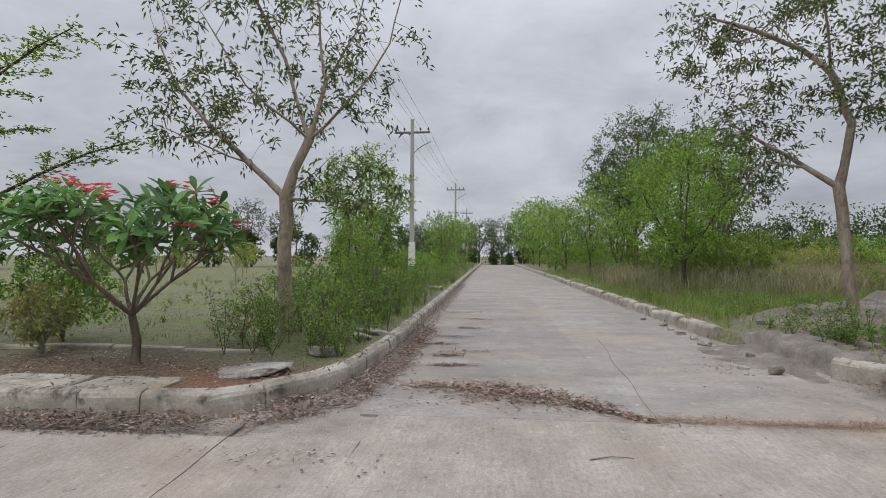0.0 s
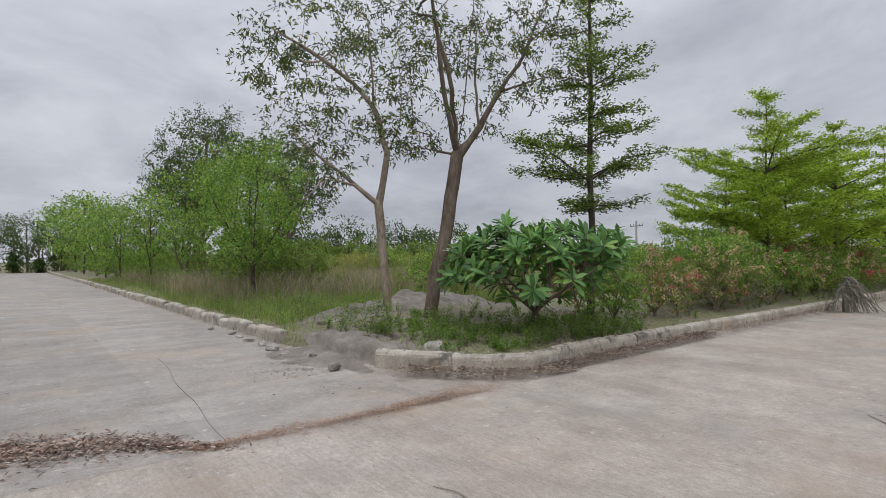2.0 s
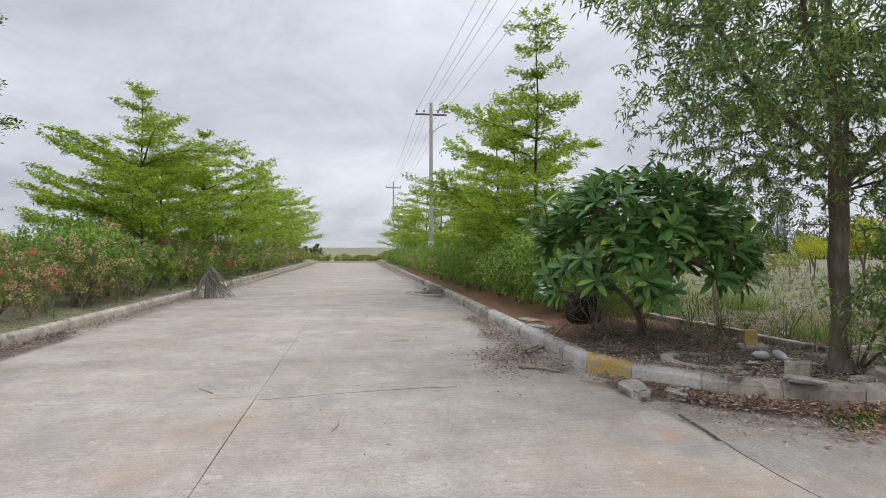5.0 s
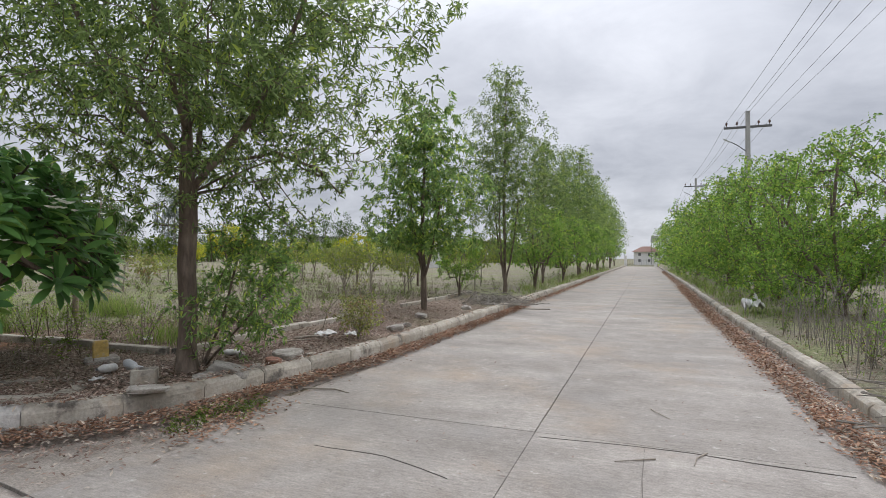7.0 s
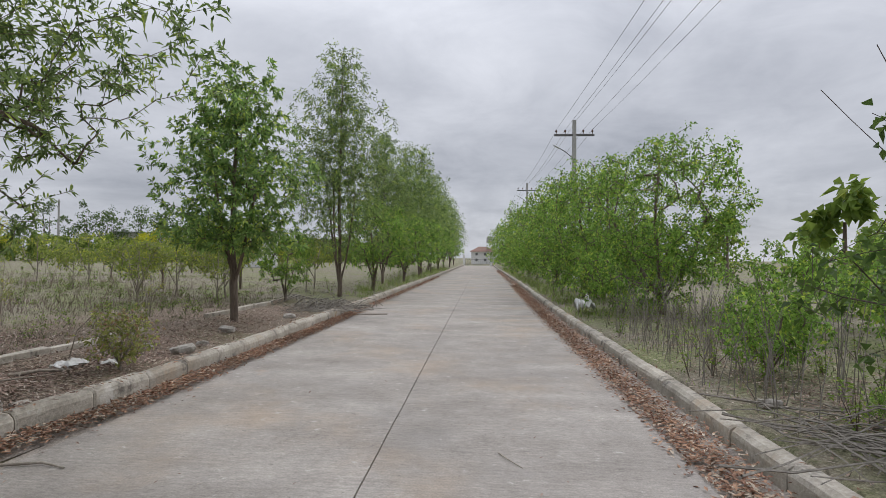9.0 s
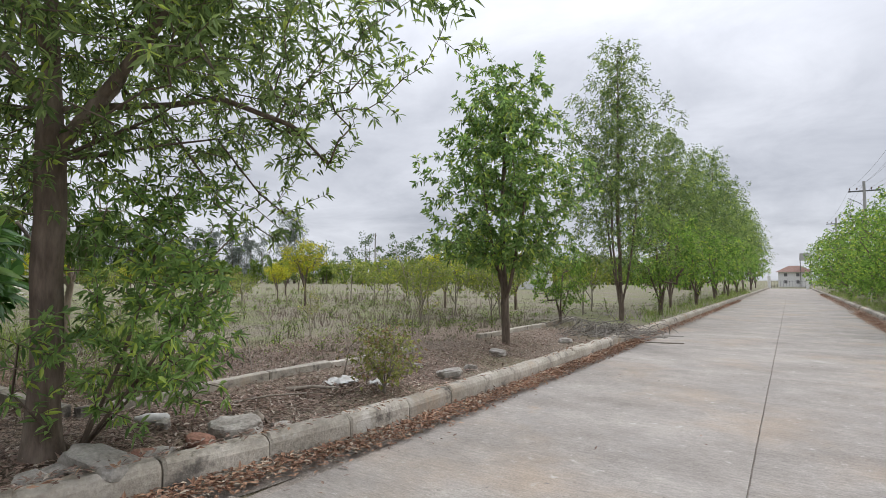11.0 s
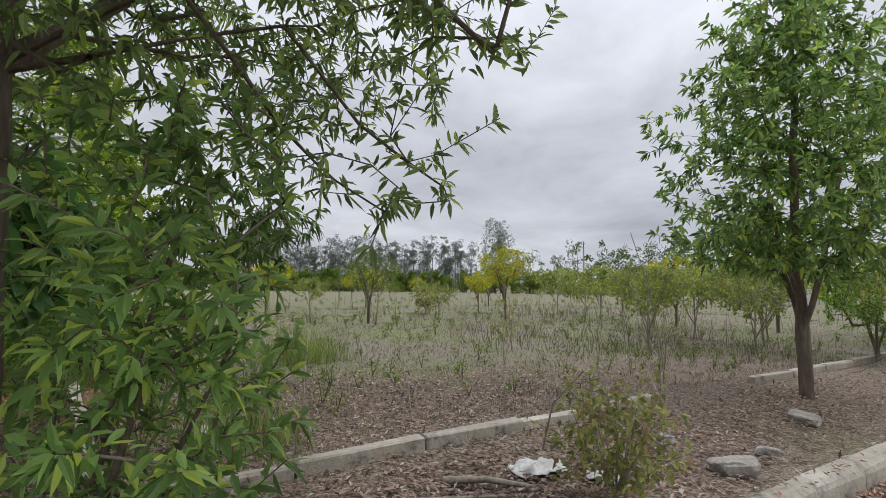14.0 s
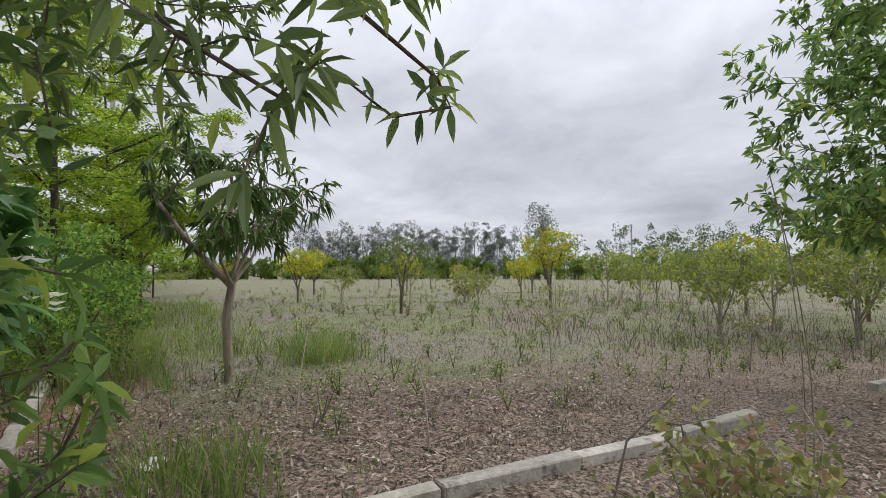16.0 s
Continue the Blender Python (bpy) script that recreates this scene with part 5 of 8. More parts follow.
def frangipani(label, at, first, spread, height, seed, flower, flowers, forks=4, width_scale=1.0, leaf_len=0.27, low=False, side=0.0, thick=1.0, leaves=(9, 13), green=None, limbs=4, fill=0, fill_low=-0.1):
    rng = np.random.default_rng(seed)
    top = thing("frangipani", label, "tree", "frangipani trees", m=pose(*at))
    chains, tips = [], []
    def branch(p, d, l, r, depth):
        end = p + d * l
        mid = (p + end) / 2 + rng.normal(size=3) * 0.03 * l
        chains.append((np.array([p, mid, end]), np.array([r, r * 0.85, r * 0.72]) * thick))
        if depth == 0:
            tips.append((end, d)); return
        if rng.uniform() < side:
            a = rng.uniform(0, 2 * np.pi)
            out = unit(np.array([math.cos(a), math.sin(a), 0.15]) + np.array([end[0], end[1], 0]) * 1.5)
            stub = mid + out * rng.uniform(0.15, 0.4)
            chains.append((np.array([mid, (mid + stub) / 2, stub]), np.array([r * 0.5, r * 0.45, r * 0.4])))
            tips.append((stub, unit(out + np.array([0, 0, 0.2]))))
        n = 3 if rng.uniform() < 0.55 else 2
        a0 = rng.uniform(0, 2 * np.pi)
        for i in range(n):
            a = a0 + 2 * np.pi * i / n + rng.normal() * 0.3
            out = np.array([math.cos(a), math.sin(a), 0])
            rad = np.array([end[0], end[1], 0]) * 0.5
            nd_ = unit(d * 0.95 + out * spread * rng.uniform(0.7, 1.25) + rad * 0.35 * spread + np.array([0, 0, 0.30 if not low else 0.12]))
            branch(end, nd_, l * rng.uniform(0.62, 0.88), r * 0.72, depth - 1)
    trunk_top = np.array([rng.normal() * 0.04, rng.normal() * 0.04, first])
    chains.append((np.array([[0, 0, 0], [0.01, 0.01, first * 0.5], trunk_top]), np.array([0.065, 0.055, 0.05]) * (0.5 + 0.5 * thick)))
    a0 = rng.uniform(0, 6)
    for i in range(limbs):
        a = a0 + i * 2 * np.pi / limbs + rng.normal() * 0.2
        d = unit(np.array([math.cos(a) * spread * 1.5, math.sin(a) * spread * 1.5, 0.9]))
        branch(trunk_top, d, height * 0.30, 0.036, forks - 1)
    if fill:
        ends = np.array([c[0][-1] for c in chains])
        rad = max(np.hypot(t[0][0], t[0][1]) for t in tips) * 0.88
        top_z = max(t[0][2] for t in tips)
        for _ in range(fill):
            a, w = rng.uniform(0, 2 * np.pi), rng.uniform(fill_low, 0.95)
            out = np.array([math.cos(a) * math.sqrt(1 - w * w), math.sin(a) * math.sqrt(1 - w * w), w])
            p = out * [rad, rad, top_z * 0.52] + [0, 0, top_z * 0.5]
            q = ends[np.argmin(np.linalg.norm(ends - p, axis=1) + 0.5 * np.maximum(0, ends[:, 2] - p[2]))]
            chains.append((np.array([q, (p + q) / 2 + [0, 0, -0.04], p]), np.array([0.014, 0.013, 0.012])))
            tips.append((p, unit(out + np.array([0, 0, 0.25]))))
    zmax = max(t[0][2] for t in tips)
    k = height / (zmax + 0.18)
    K = np.array([width_scale, width_scale, k])
    chains = [(p * K, r) for p, r in chains]
    part("trunk", mesh_of("trunk", *tubes(chains, 7), M_BARK, True), top)
    shapes = [mesh_of("leaf", *big_leaf(leaf_len * s, leaf_len * 0.29), green or L_PLUM, True) for s in (0.85, 1.0, 1.12)]
    rest, n = [], 0
    blooms = []
    for ti, (p, d) in enumerate(tips):
        p = p * K
        d = unit(d + np.array([0, 0, 0.35]))
        x = unit(np.cross(d, np.array([0.3, 0.2, 1.0])))
        y = np.cross(d, x)
        m = rng.integers(*leaves)
        for i in range(m):
            a = i * 2.4 + rng.normal() * 0.2
            tilt = 0.25 + 0.75 * (i / m) + rng.normal() * 0.1
            out = x * math.cos(a) + y * math.sin(a)
            fw = unit(out * math.cos(1.1 - tilt) + d * math.sin(1.1 - tilt))
            up = unit(d - fw * np.dot(d, fw) + np.array([0, 0, 0.3]))
            up = unit(up - fw * np.dot(up, fw))
            sd = np.cross(fw, up)
            mat = Matrix(((sd[0], fw[0], up[0], p[0] - d[0] * 0.07 * i / m), (sd[1], fw[1], up[1], p[1] - d[1] * 0.07 * i / m), (sd[2], fw[2], up[2], p[2] - d[2] * 0.07 * i / m), (0, 0, 0, 1)))
            if n < 290:
                part("leaf", shapes[n % 3], top, m=mat); n += 1
            else:
                v = np.array([mat @ c.co for c in shapes[n % 3].vertices])
                rest.append((v, np.array([tuple(q.vertices) for q in shapes[0].polygons]))); n += 1
        if ti in flowers:
            blooms.append(p + d * 0.21)
    if rest:
        tagged(part("crown", mesh_of("crown", *joined(rest), green or L_PLUM, True), top), kind="stuff")
    for p in blooms:
        B, D = [], []
        for _ in range(6):
            c = p + rng.normal(size=3) * [0.065, 0.065, 0.035]
            a0 = rng.uniform(0, 6)
            for q in range(5):
                B.append(c); D.append((math.cos(a0 + q * 1.257), math.sin(a0 + q * 1.257), 0.45))
        tagged(part("flower", mesh_of("flower", *leaf_mesh(rng, np.array(B), np.array(D), 0.058, 0.042, flat=0.8, droop=0.0), flower), top, "red blossoms" if flower == L_PETAL_RED else "white blossoms"), kind="stuff")


frangipani("umbrella-shaped frangipani with bare forked limbs and red flowers", (-4.2, 6.98, gz(-4.2, 6.98) - 0.02), 0.58, 0.72, 2.0, 61, L_PETAL_RED, range(2, 200, 8), forks=4, width_scale=0.82, leaf_len=0.24, low=False, side=0.1, thick=0.62, leaves=(6, 9), green=L_DARK_PLUM, limbs=7)
frangipani("low frangipani with dense dark leaves and a few white flowers", (6.53, 8.05, gz(6.53, 8.05) - 0.02), 0.36, 0.66, 1.95, 66, L_PETAL_WHITE, (5, 14, 30, 44, 60, 75, 90), forks=4, width_scale=1.16, leaf_len=0.27, side=0.8, green=L_DARK_PLUM, fill=60)
frangipani("bushy frangipani with thick dark leaves and white flower clusters", (6.77, -2.3, gz(6.77, -2.3) - 0.02), 0.38, 0.78, 2.45, 63, L_PETAL_WHITE, range(1, 400, 8), forks=4, width_scale=0.77, leaf_len=0.28, side=1.0, fill=140, fill_low=-0.4)


# ---------------------------------------------------------------- bushes
def bush(name, label, at, r, h, count, leaf, green, bark, seed, group="", stems=7, category="bush", flower=None, bare=False, hollow=0.3):
    rng = np.random.default_rng(seed)
    top = thing(name, label, category, group, m=pose(*at))
    st = [[(0, 0, 0), (0, 0, 0.08)]]
    for i in range(stems):
        a = 2 * np.pi * i / stems + rng.normal() * 0.3
        q = r * rng.uniform(0.3, 0.7)
        st.append([(0, 0, 0.06), (q * 0.5 * math.cos(a), q * 0.5 * math.sin(a), h * 0.35), (q * math.cos(a), q * math.sin(a), h * rng.uniform(0.55, 0.85))])
    targets = inside(rng, [(0, 0, h * 0.55, r, r, h * 0.48, 1.0)], count, hollow, 0.45)
    P, par, tips = grow(rng, st, targets, 0.3)
    stem = part("stem", mesh_of("stem", *skeleton_tubes(P, par, 0.028 * max(0.6, h), 0.003, 5), bark, True), top)
    if not bare:
        LEAN[stem.data.name] = mesh_of("stem", *skeleton_tubes(P, par, 0.028 * max(0.6, h), 0.003, 4, 0.008), bark, True)
    if not bare:
        part("foliage", mesh_of("foliage", *clumps(rng, P, par, tips, **leaf), green), top)
    if flower:
        pick = tips[rng.uniform(size=len(tips)) < flower[1]]
        tagged(part("blossom", mesh_of("blossom", *clumps(rng, P, par, pick, per_tip=16, spread=0.07, length=0.055, width=0.046, hang=-0.3, along=0.2), flower[0]), top), kind="stuff")
    return top


SH = dict(per_tip=12, spread=0.08, length=0.055, width=0.032, hang=0.05, along=0.4)
HEDGE = "overgrown flowering hedge along the eastern road"
h_green = bush("hedge_shrub", "overgrown green hedge shrub with slender stems", (10.0, -2.3, gz(10, -2.3)), 0.95, 1.5, 300, dict(SH, per_tip=14, length=0.065, width=0.038), L_FRESH, M_BARK, 71, HEDGE)
h_pink = bush("hedge_shrub", "bougainvillea shrub with magenta bracts among thin leaves", (11.8, 8.2, gz(11.8, 8.2)), 0.85, 1.25, 210, SH, L_SHRUB, M_BARK, 72, HEDGE, flower=(L_BRACT_PINK, 0.14))
h_orange = bush("hedge_shrub", "bougainvillea shrub with faded orange bracts", (10.4, 8.0, gz(10.4, 8.0)), 0.95, 1.4, 220, SH, L_MID, M_BARK, 73, HEDGE, flower=(L_BRACT_ORANGE, 0.42))
h_bare = bush("dry_bush", "grey leafless twiggy bush on the verge", (10.9, 7.75, gz(10.9, 7.75)), 0.6, 0.95, 150, SH, L_SHRUB, M_TWIG, 74, HEDGE, stems=12, bare=True)
rng = np.random.default_rng(75)
for i, x in enumerate(np.arange(12.9, 74, 1.35)):
    src = (h_orange, h_green, h_orange, h_green, h_pink)[i % 5]
    y = 8.0 + 0.01 * x + rng.normal() * 0.2
    s = rng.uniform(1.0, 1.4)
    again(src, x, y, gz(x, y), rng.uniform(0, 360), s)
    if i % 2 == 0:
        again(h_green, x + 0.5, y + 1.3, gz(x, y + 1.3), rng.uniform(0, 360), s * 1.1)
for i, x in enumerate(np.arange(8.8, 74, 1.25)):
    src = (h_green, h_green, h_orange, h_green)[i % 4] if x > 20 else h_green
    y = (-2.35 if x < 11 else -2.05) - 0.013 * x + rng.normal() * 0.15
    s = rng.uniform(0.9, 1.15) * (1.0 if x > 9.5 else 0.8)
    again(src, x, y, gz(x, y), rng.uniform(0, 360), s)
    if i % 2 == 0:
        again(h_green, x + 0.6, y - 1.1, gz(x, y - 1.1), rng.uniform(0, 360), s * 1.1)
verge_shrub = bush("verge_shrub", "feathery green wild shrub crowding the kerb", (-2.75, 8.7, gz(-2.75, 8.7)), 0.5, 0.95, 75, dict(per_tip=9, spread=0.09, length=0.062, width=0.025, hang=0.0, along=0.5), L_WEED, M_BARK, 78, "wild shrubs on the western verge", stems=9)
for x, y, s_, tall in ((-3.05, 9.9, 1.15, 1.1), (-2.5, 10.7, 0.9, 0.9), (-2.95, 11.8, 1.2, 1.1), (-2.45, 12.7, 0.9, 1.0), (-3.3, 13.5, 1.3, 1.1), (-2.6, 14.7, 1.0, 1.0), (-3.1, 16.2, 1.3, 1.0), (-2.55, 17.6, 1.0, 1.0), (-3.7, 8.35, 0.8, 0.8), (-4.1, 10.4, 1.1, 0.9), (-2.9, 19.6, 1.3, 1.0), (-2.5, 22.4, 1.0, 0.9), (-2.7, 25.0, 1.1, 0.9), (-2.6, 28.5, 1.1, 0.9), (-3.0, 33.0, 1.5, 1.0), (-4.6, 12.9, 1.2, 0.9)):
    again(verge_shrub, x, y, gz(x, y), rng.uniform(0, 360), s_, tall=tall)
y_bush = bush("round_bush", "rounded yellow-green bush among dry stalks", (-2.95, -6.35, gz(-2.9, -6.3)), 0.55, 1.0, 170, dict(SH, per_tip=14), L_FRESH, M_BARK, 76)
SCRUB = "wild scrub in the northern plot"
scrub_a = bush("scrub_bush", "dense wild olive green scrub bush", (9.5, 14.0, gz(9.5, 14)), 1.25, 1.7, 260, dict(SH, per_tip=14, length=0.075, width=0.045), L_FRESH, M_BARK, 174, SCRUB)
scrub_b = bush("scrub_bush", "pale dry olive scrub bush", (12.5, 17.0, gz(12.5, 17)), 1.2, 1.5, 230, dict(SH, per_tip=13, length=0.075, width=0.04), L_OLIVE, M_TWIG, 175, SCRUB)
scrub_c = bush("scrub_bush", "dark green wild scrub bush", (7.6, 19.5, gz(7.6, 19.5)), 1.2, 1.9, 260, dict(SH, per_tip=14, length=0.08, width=0.05), L_MID, M_BARK, 176, SCRUB)
for _ in range(150):
    d, a = rng.uniform(14, 62), radians(rng.uniform(7, 72))
    x, y = d * math.sin(a), d * math.cos(a) + 2
    if y < 12.5 or x < 5.6 or (x < 8.5 and y < 17):
        continue
    k, low = rng.uniform(), d < 34
    if low and rng.uniform() > 0.6:
        continue
    again(scrub_b if k < 0.6 else (scrub_a if k < 0.85 else scrub_c), x, y, gz(x, y), rng.uniform(0, 360), rng.uniform(0.8, 1.2) * (0.5 if low else 0.9 + d / 150))
for y in np.arange(20, 88, 3.2):
    again(scrub_c if rng.uniform() < 0.5 else scrub_a, 5.4 + rng.uniform(0, 1.8), y, gz(6, y), rng.uniform(0, 360), rng.uniform(0.8, 1.3))
    if y > 30:
        again(scrub_a if rng.uniform() < 0.6 else scrub_c, -4.6 - rng.uniform(0, 1.5), y, gz(-5, y), rng.uniform(0, 360), rng.uniform(0.7, 1.2))
for x, y, s_ in ((-4.3, -5.2, 0.7), (-4.9, -3.9, 0.6), (-3.7, -7.6, 0.6), (-5.6, -7.5, 0.9), (-4.8, -9.4, 0.9), (-6.8, -10, 1.0), (-7.5, -6.0, 0.9), (-3.9, -3.2, 0.35), (-2.9, -4.6, 0.3)):
    again(scrub_a if x < -4.5 else y_bush, x, y, gz(x, y), rng.uniform(0, 360), s_)
again(h_bare, 7.6, -1.95, gz(7.6, -1.95), 40, 1.0); again(h_bare, 8.2, -2.3, gz(8.2, -2.3), 100, 0.9); again(h_bare, 7.0, -1.9, gz(7, -1.9), 200, 0.6)
again(h_green, 8.75, 7.95, gz(8.75, 7.95), 30, 0.72)
for x, y, s_ in ((12.7, 7.7, 0.9), (14.3, 7.65, 1.0), (15.9, 7.7, 0.8)):
    again(h_bare, x, y, gz(x, y), 90 * x, s_)
again(h_pink, 13.6, 8.0, gz(13.6, 8.0), 200, 0.8); again(h_orange, 9.6, 9.4, gz(9.6, 9.4), 90, 1.05)

s_bush = bush("sparse_bush", "thin half-bare shrub with small olive leaves on the littered verge", (4.08, -6.02, gz(4.08, -6.02)), 0.38, 0.72, 120, dict(SH, per_tip=8, length=0.05, width=0.032), L_BROWN, M_TWIG, 77, stems=16)
again(s_bush, -5.5, 7.25, gz(-5.5, 7.25), 70, 1.15, label="dry tangled shrub with a few olive leaves")
again(y_bush, -6.0, 8.1, gz(-6, 8.1), 120, 1.2, label="olive green bush beside the bed")

# ---------------------------------------------------------------- young trees in the south-eastern plot
PLOT = "young trees in the plot"
mango = tree("mango_tree", "young mango tree with drooping dark leaves in dry grass", (8.98, -5.15, gz(9, -5.15)),
             [[(0, 0, 0), (0.05, 0.02, 0.35), (-0.01, 0.04, 0.7), (0.0, 0, 1.0)], [(0.0, 0, 1.0), (-0.3, 0.15, 1.25), (-0.7, 0.2, 1.6)], [(0.0, 0, 1.0), (0.18, -0.1, 1.35), (0.25, 0, 2.1)], [(0.02, 0, 1.0), (0.4, -0.25, 1.25), (0.8, -0.5, 1.7)], [(0.02, 0, 1.0), (-0.05, -0.2, 1.5), (-0.1, -0.3, 2.1)], [(0, 0, 1.0), (-0.15, 0.4, 1.4), (-0.2, 0.7, 1.8)]],
             [(-0.1, 0.05, 2.0, 0.98, 0.98, 0.7, 0.85), (0.75, -0.5, 1.85, 0.35, 0.35, 0.3, 0.15)], 125, dict(per_tip=15, spread=0.05, length=0.17, width=0.036, hang=0.6, along=0.5, rich=True, droop=0.35), M_BARK_PALE, L_DEEP, r_base=0.048, seed=81, group=PLOT)
yel = tree("young_tree", "small tree turning yellow with bare lower stems", (13.6, -13.6, gz(13.6, -13.6)),
           [[(0, 0, 0), (0, 0, 0.5), (-0.2, 0.1, 1.2)], [(0, 0, 0.3), (0.3, -0.1, 1.1), (0.5, -0.1, 1.6)], [(0, 0, 0.4), (0.0, 0.3, 1.3)]],
           [(0, 0, 1.6, 0.85, 0.8, 0.5, 0.7), (0.6, -0.4, 1.35, 0.5, 0.5, 0.4, 0.3)], 280, dict(SH, per_tip=13, length=0.07, width=0.035), M_BARK, L_YELLOW, r_base=0.04, seed=82, group=PLOT)
oli = tree("young_tree", "thin olive green sapling with sparse leaves in dry grass", (8.15, -12.35, gz(8.1, -12.3)),
           [[(0, 0, 0), (0.02, 0, 0.6), (0, 0, 1.3)], [(0, 0, 0.4), (-0.3, 0.1, 0.95), (-0.5, 0.1, 1.4)], [(0, 0, 0.5), (0.35, -0.1, 1.0), (0.55, 0, 1.4)], [(0, 0, 0.4), (0.05, 0.3, 1.1)]],
           [(0, 0, 1.2, 0.9, 0.9, 0.42, 0.92), (0, 0, 0.8, 0.5, 0.5, 0.25, 0.08)], 130, dict(SH, per_tip=12, length=0.075, width=0.036), M_TWIG, L_SAPLING, r_base=0.022, seed=83, group=PLOT)
sap = tree("sapling", "slight sapling with a few pale leaves", (8.1, -8.75, gz(8.1, -8.75)),
           [[(0, 0, 0), (0.03, 0, 0.4), (0.0, 0, 0.75)], [(0, 0, 0.25), (0.15, 0.1, 0.55)], [(0, 0, 0.2), (-0.15, 0, 0.5)]], [(0, 0, 0.62, 0.25, 0.25, 0.22, 1.0)], 28, dict(SH, per_tip=6, length=0.04, width=0.018), M_TWIG, L_OLIVE, r_base=0.012, r_tip=0.002, seed=84, group=PLOT)
grn = tree("young_tree", "small green tree with an upright forked stem", (14.2, -9.6, gz(14.2, -9.6)),
           [[(0, 0, 0), (-0.02, 0, 0.5), (-0.25, 0, 1.2)], [(0, 0, 0.45), (0.3, 0, 1.1)], [(0, 0, 0.5), (0, 0.2, 1.3)]],
           [(-0.1, 0, 1.35, 0.75, 0.7, 0.5, 1.0)], 190, dict(SH, per_tip=10), M_BARK, L_MID, r_base=0.04, seed=85, group=PLOT)
rng = np.random.default_rng(86)
spots = [(8.9, -13.4, oli, 1.12), (8.6, -14.6, oli, 1.2), (7.3, -14.9, oli, 1.3), (6.7, -13.3, oli, 1.05), (7.9, -16.4, oli, 1.1), (10.2, -15.6, oli, 1.0), (12.4, -15.6, oli, 0.9), (10.6, -17.2, yel, 0.95), (13.2, -17.2, oli, 1.25), (15.2, -17.4, oli, 1.2),
         (13.4, -9.4, sap, 1.6), (17.5, -9.3, oli, 0.85), (19.5, -8.6, yel, 0.8), (14.9, -12.2, oli, 0.75), (16.8, -13.0, s_bush, 1.6), (22.0, -13.4, yel, 0.8), (9.1, -9.8, sap, 0.85), (6.6, -10.4, sap, 1.1), (11.6, -12.0, sap, 1.3), (17.6, -15.8, yel, 0.7), (26.0, -11.0, yel, 0.95), (29.0, -17.0, yel, 0.9), (9.6, -6.1, sap, 0.9), (5.9, -17.6, oli, 1.35), (6.4, -20.0, oli, 1.4), (8.8, -19.0, yel, 1.2)]
for _ in range(60):
    d, a = rng.uniform(21, 52), radians(rng.uniform(92, 168))
    x, y = 4 + d * math.sin(a), -4 + d * math.cos(a)
    if x < 6.5 or y > -6 or (a < radians(128) and d < 34):
        continue
    k = rng.uniform()
    spots.append((x, y, oli if k < 0.6 else (yel if k < 0.72 else grn), rng.uniform(0.5, 0.78) * (1 + d / 140)))
for x, y, src, s in spots:
    again(src, x, y, gz(x, y), rng.uniform(0, 360), s * (0.86 if src is oli else 1.0))
for _ in range(14):
    d, a = rng.uniform(16, 45), radians(rng.uniform(-62, -18))
    x, y = d * math.sin(a), d * math.cos(a) + 2
    again(grn if rng.uniform() < 0.5 else oli, x, y, gz(x, y), rng.uniform(0, 360), rng.uniform(0.7, 1.3))


# ---------------------------------------------------------------- distant woods
def woods(name, label, clusters, green, seed, leaf=0.34, wide=(0.2, 0.34), dense=34):
    """Far trees as one mass of leaf sprays on thin trunks; clusters of (x, y, height, width, how many)."""
    rng = np.random.default_rng(seed)
    B, ch = [], []
    for x, y, h, w, n in clusters:
        for _ in range(n):
            px, py = x + rng.normal() * w, y + rng.normal() * w
            ph = h * rng.uniform(0.75, 1.12)
            z0 = gz(px, py)
            pw = ph * rng.uniform(*wide)
            ch.append((np.array([[px, py, z0], [px, py, z0 + ph * 0.7]]), np.array([0.09, 0.04])))
            for _l in range(9 if wide[0] > 0.18 else 20):
                w = rng.uniform(0.12, 0.97)
                c = np.array([px, py, z0 + ph * w]) + rng.normal(size=3) * [pw * 0.5, pw * 0.5, 0.2] * math.sin(min(1.0, 1.25 - w) * 1.6)
                r = pw * rng.uniform(0.4, 0.75) * (1.15 - 0.6 * w)
                u = unit(rng.normal(size=(dense, 3)))
                B.append(c + u * rng.uniform(0.35, 1.0, dense)[:, None] ** 0.6 * [r, r, r * rng.uniform(0.7, 1.2)])
    B = np.concatenate(B)
    v, f = leaf_mesh(rng, B, rng.normal(size=B.shape), leaf, leaf * 0.6)
    top = tagged(new(name, mesh_of(name, v, f, green)), label, "trees", kind="stuff")
    t = part("trunks", mesh_of("trunks", *tubes(ch, 4), M_BARK), top)
    tagged(t, kind="stuff")


def line_of(a, b, n, h, w, k):
    return [(a[0] + (b[0] - a[0]) * i / (n - 1), a[1] + (b[1] - a[1]) * i / (n - 1), h, w, k) for i in range(n)]


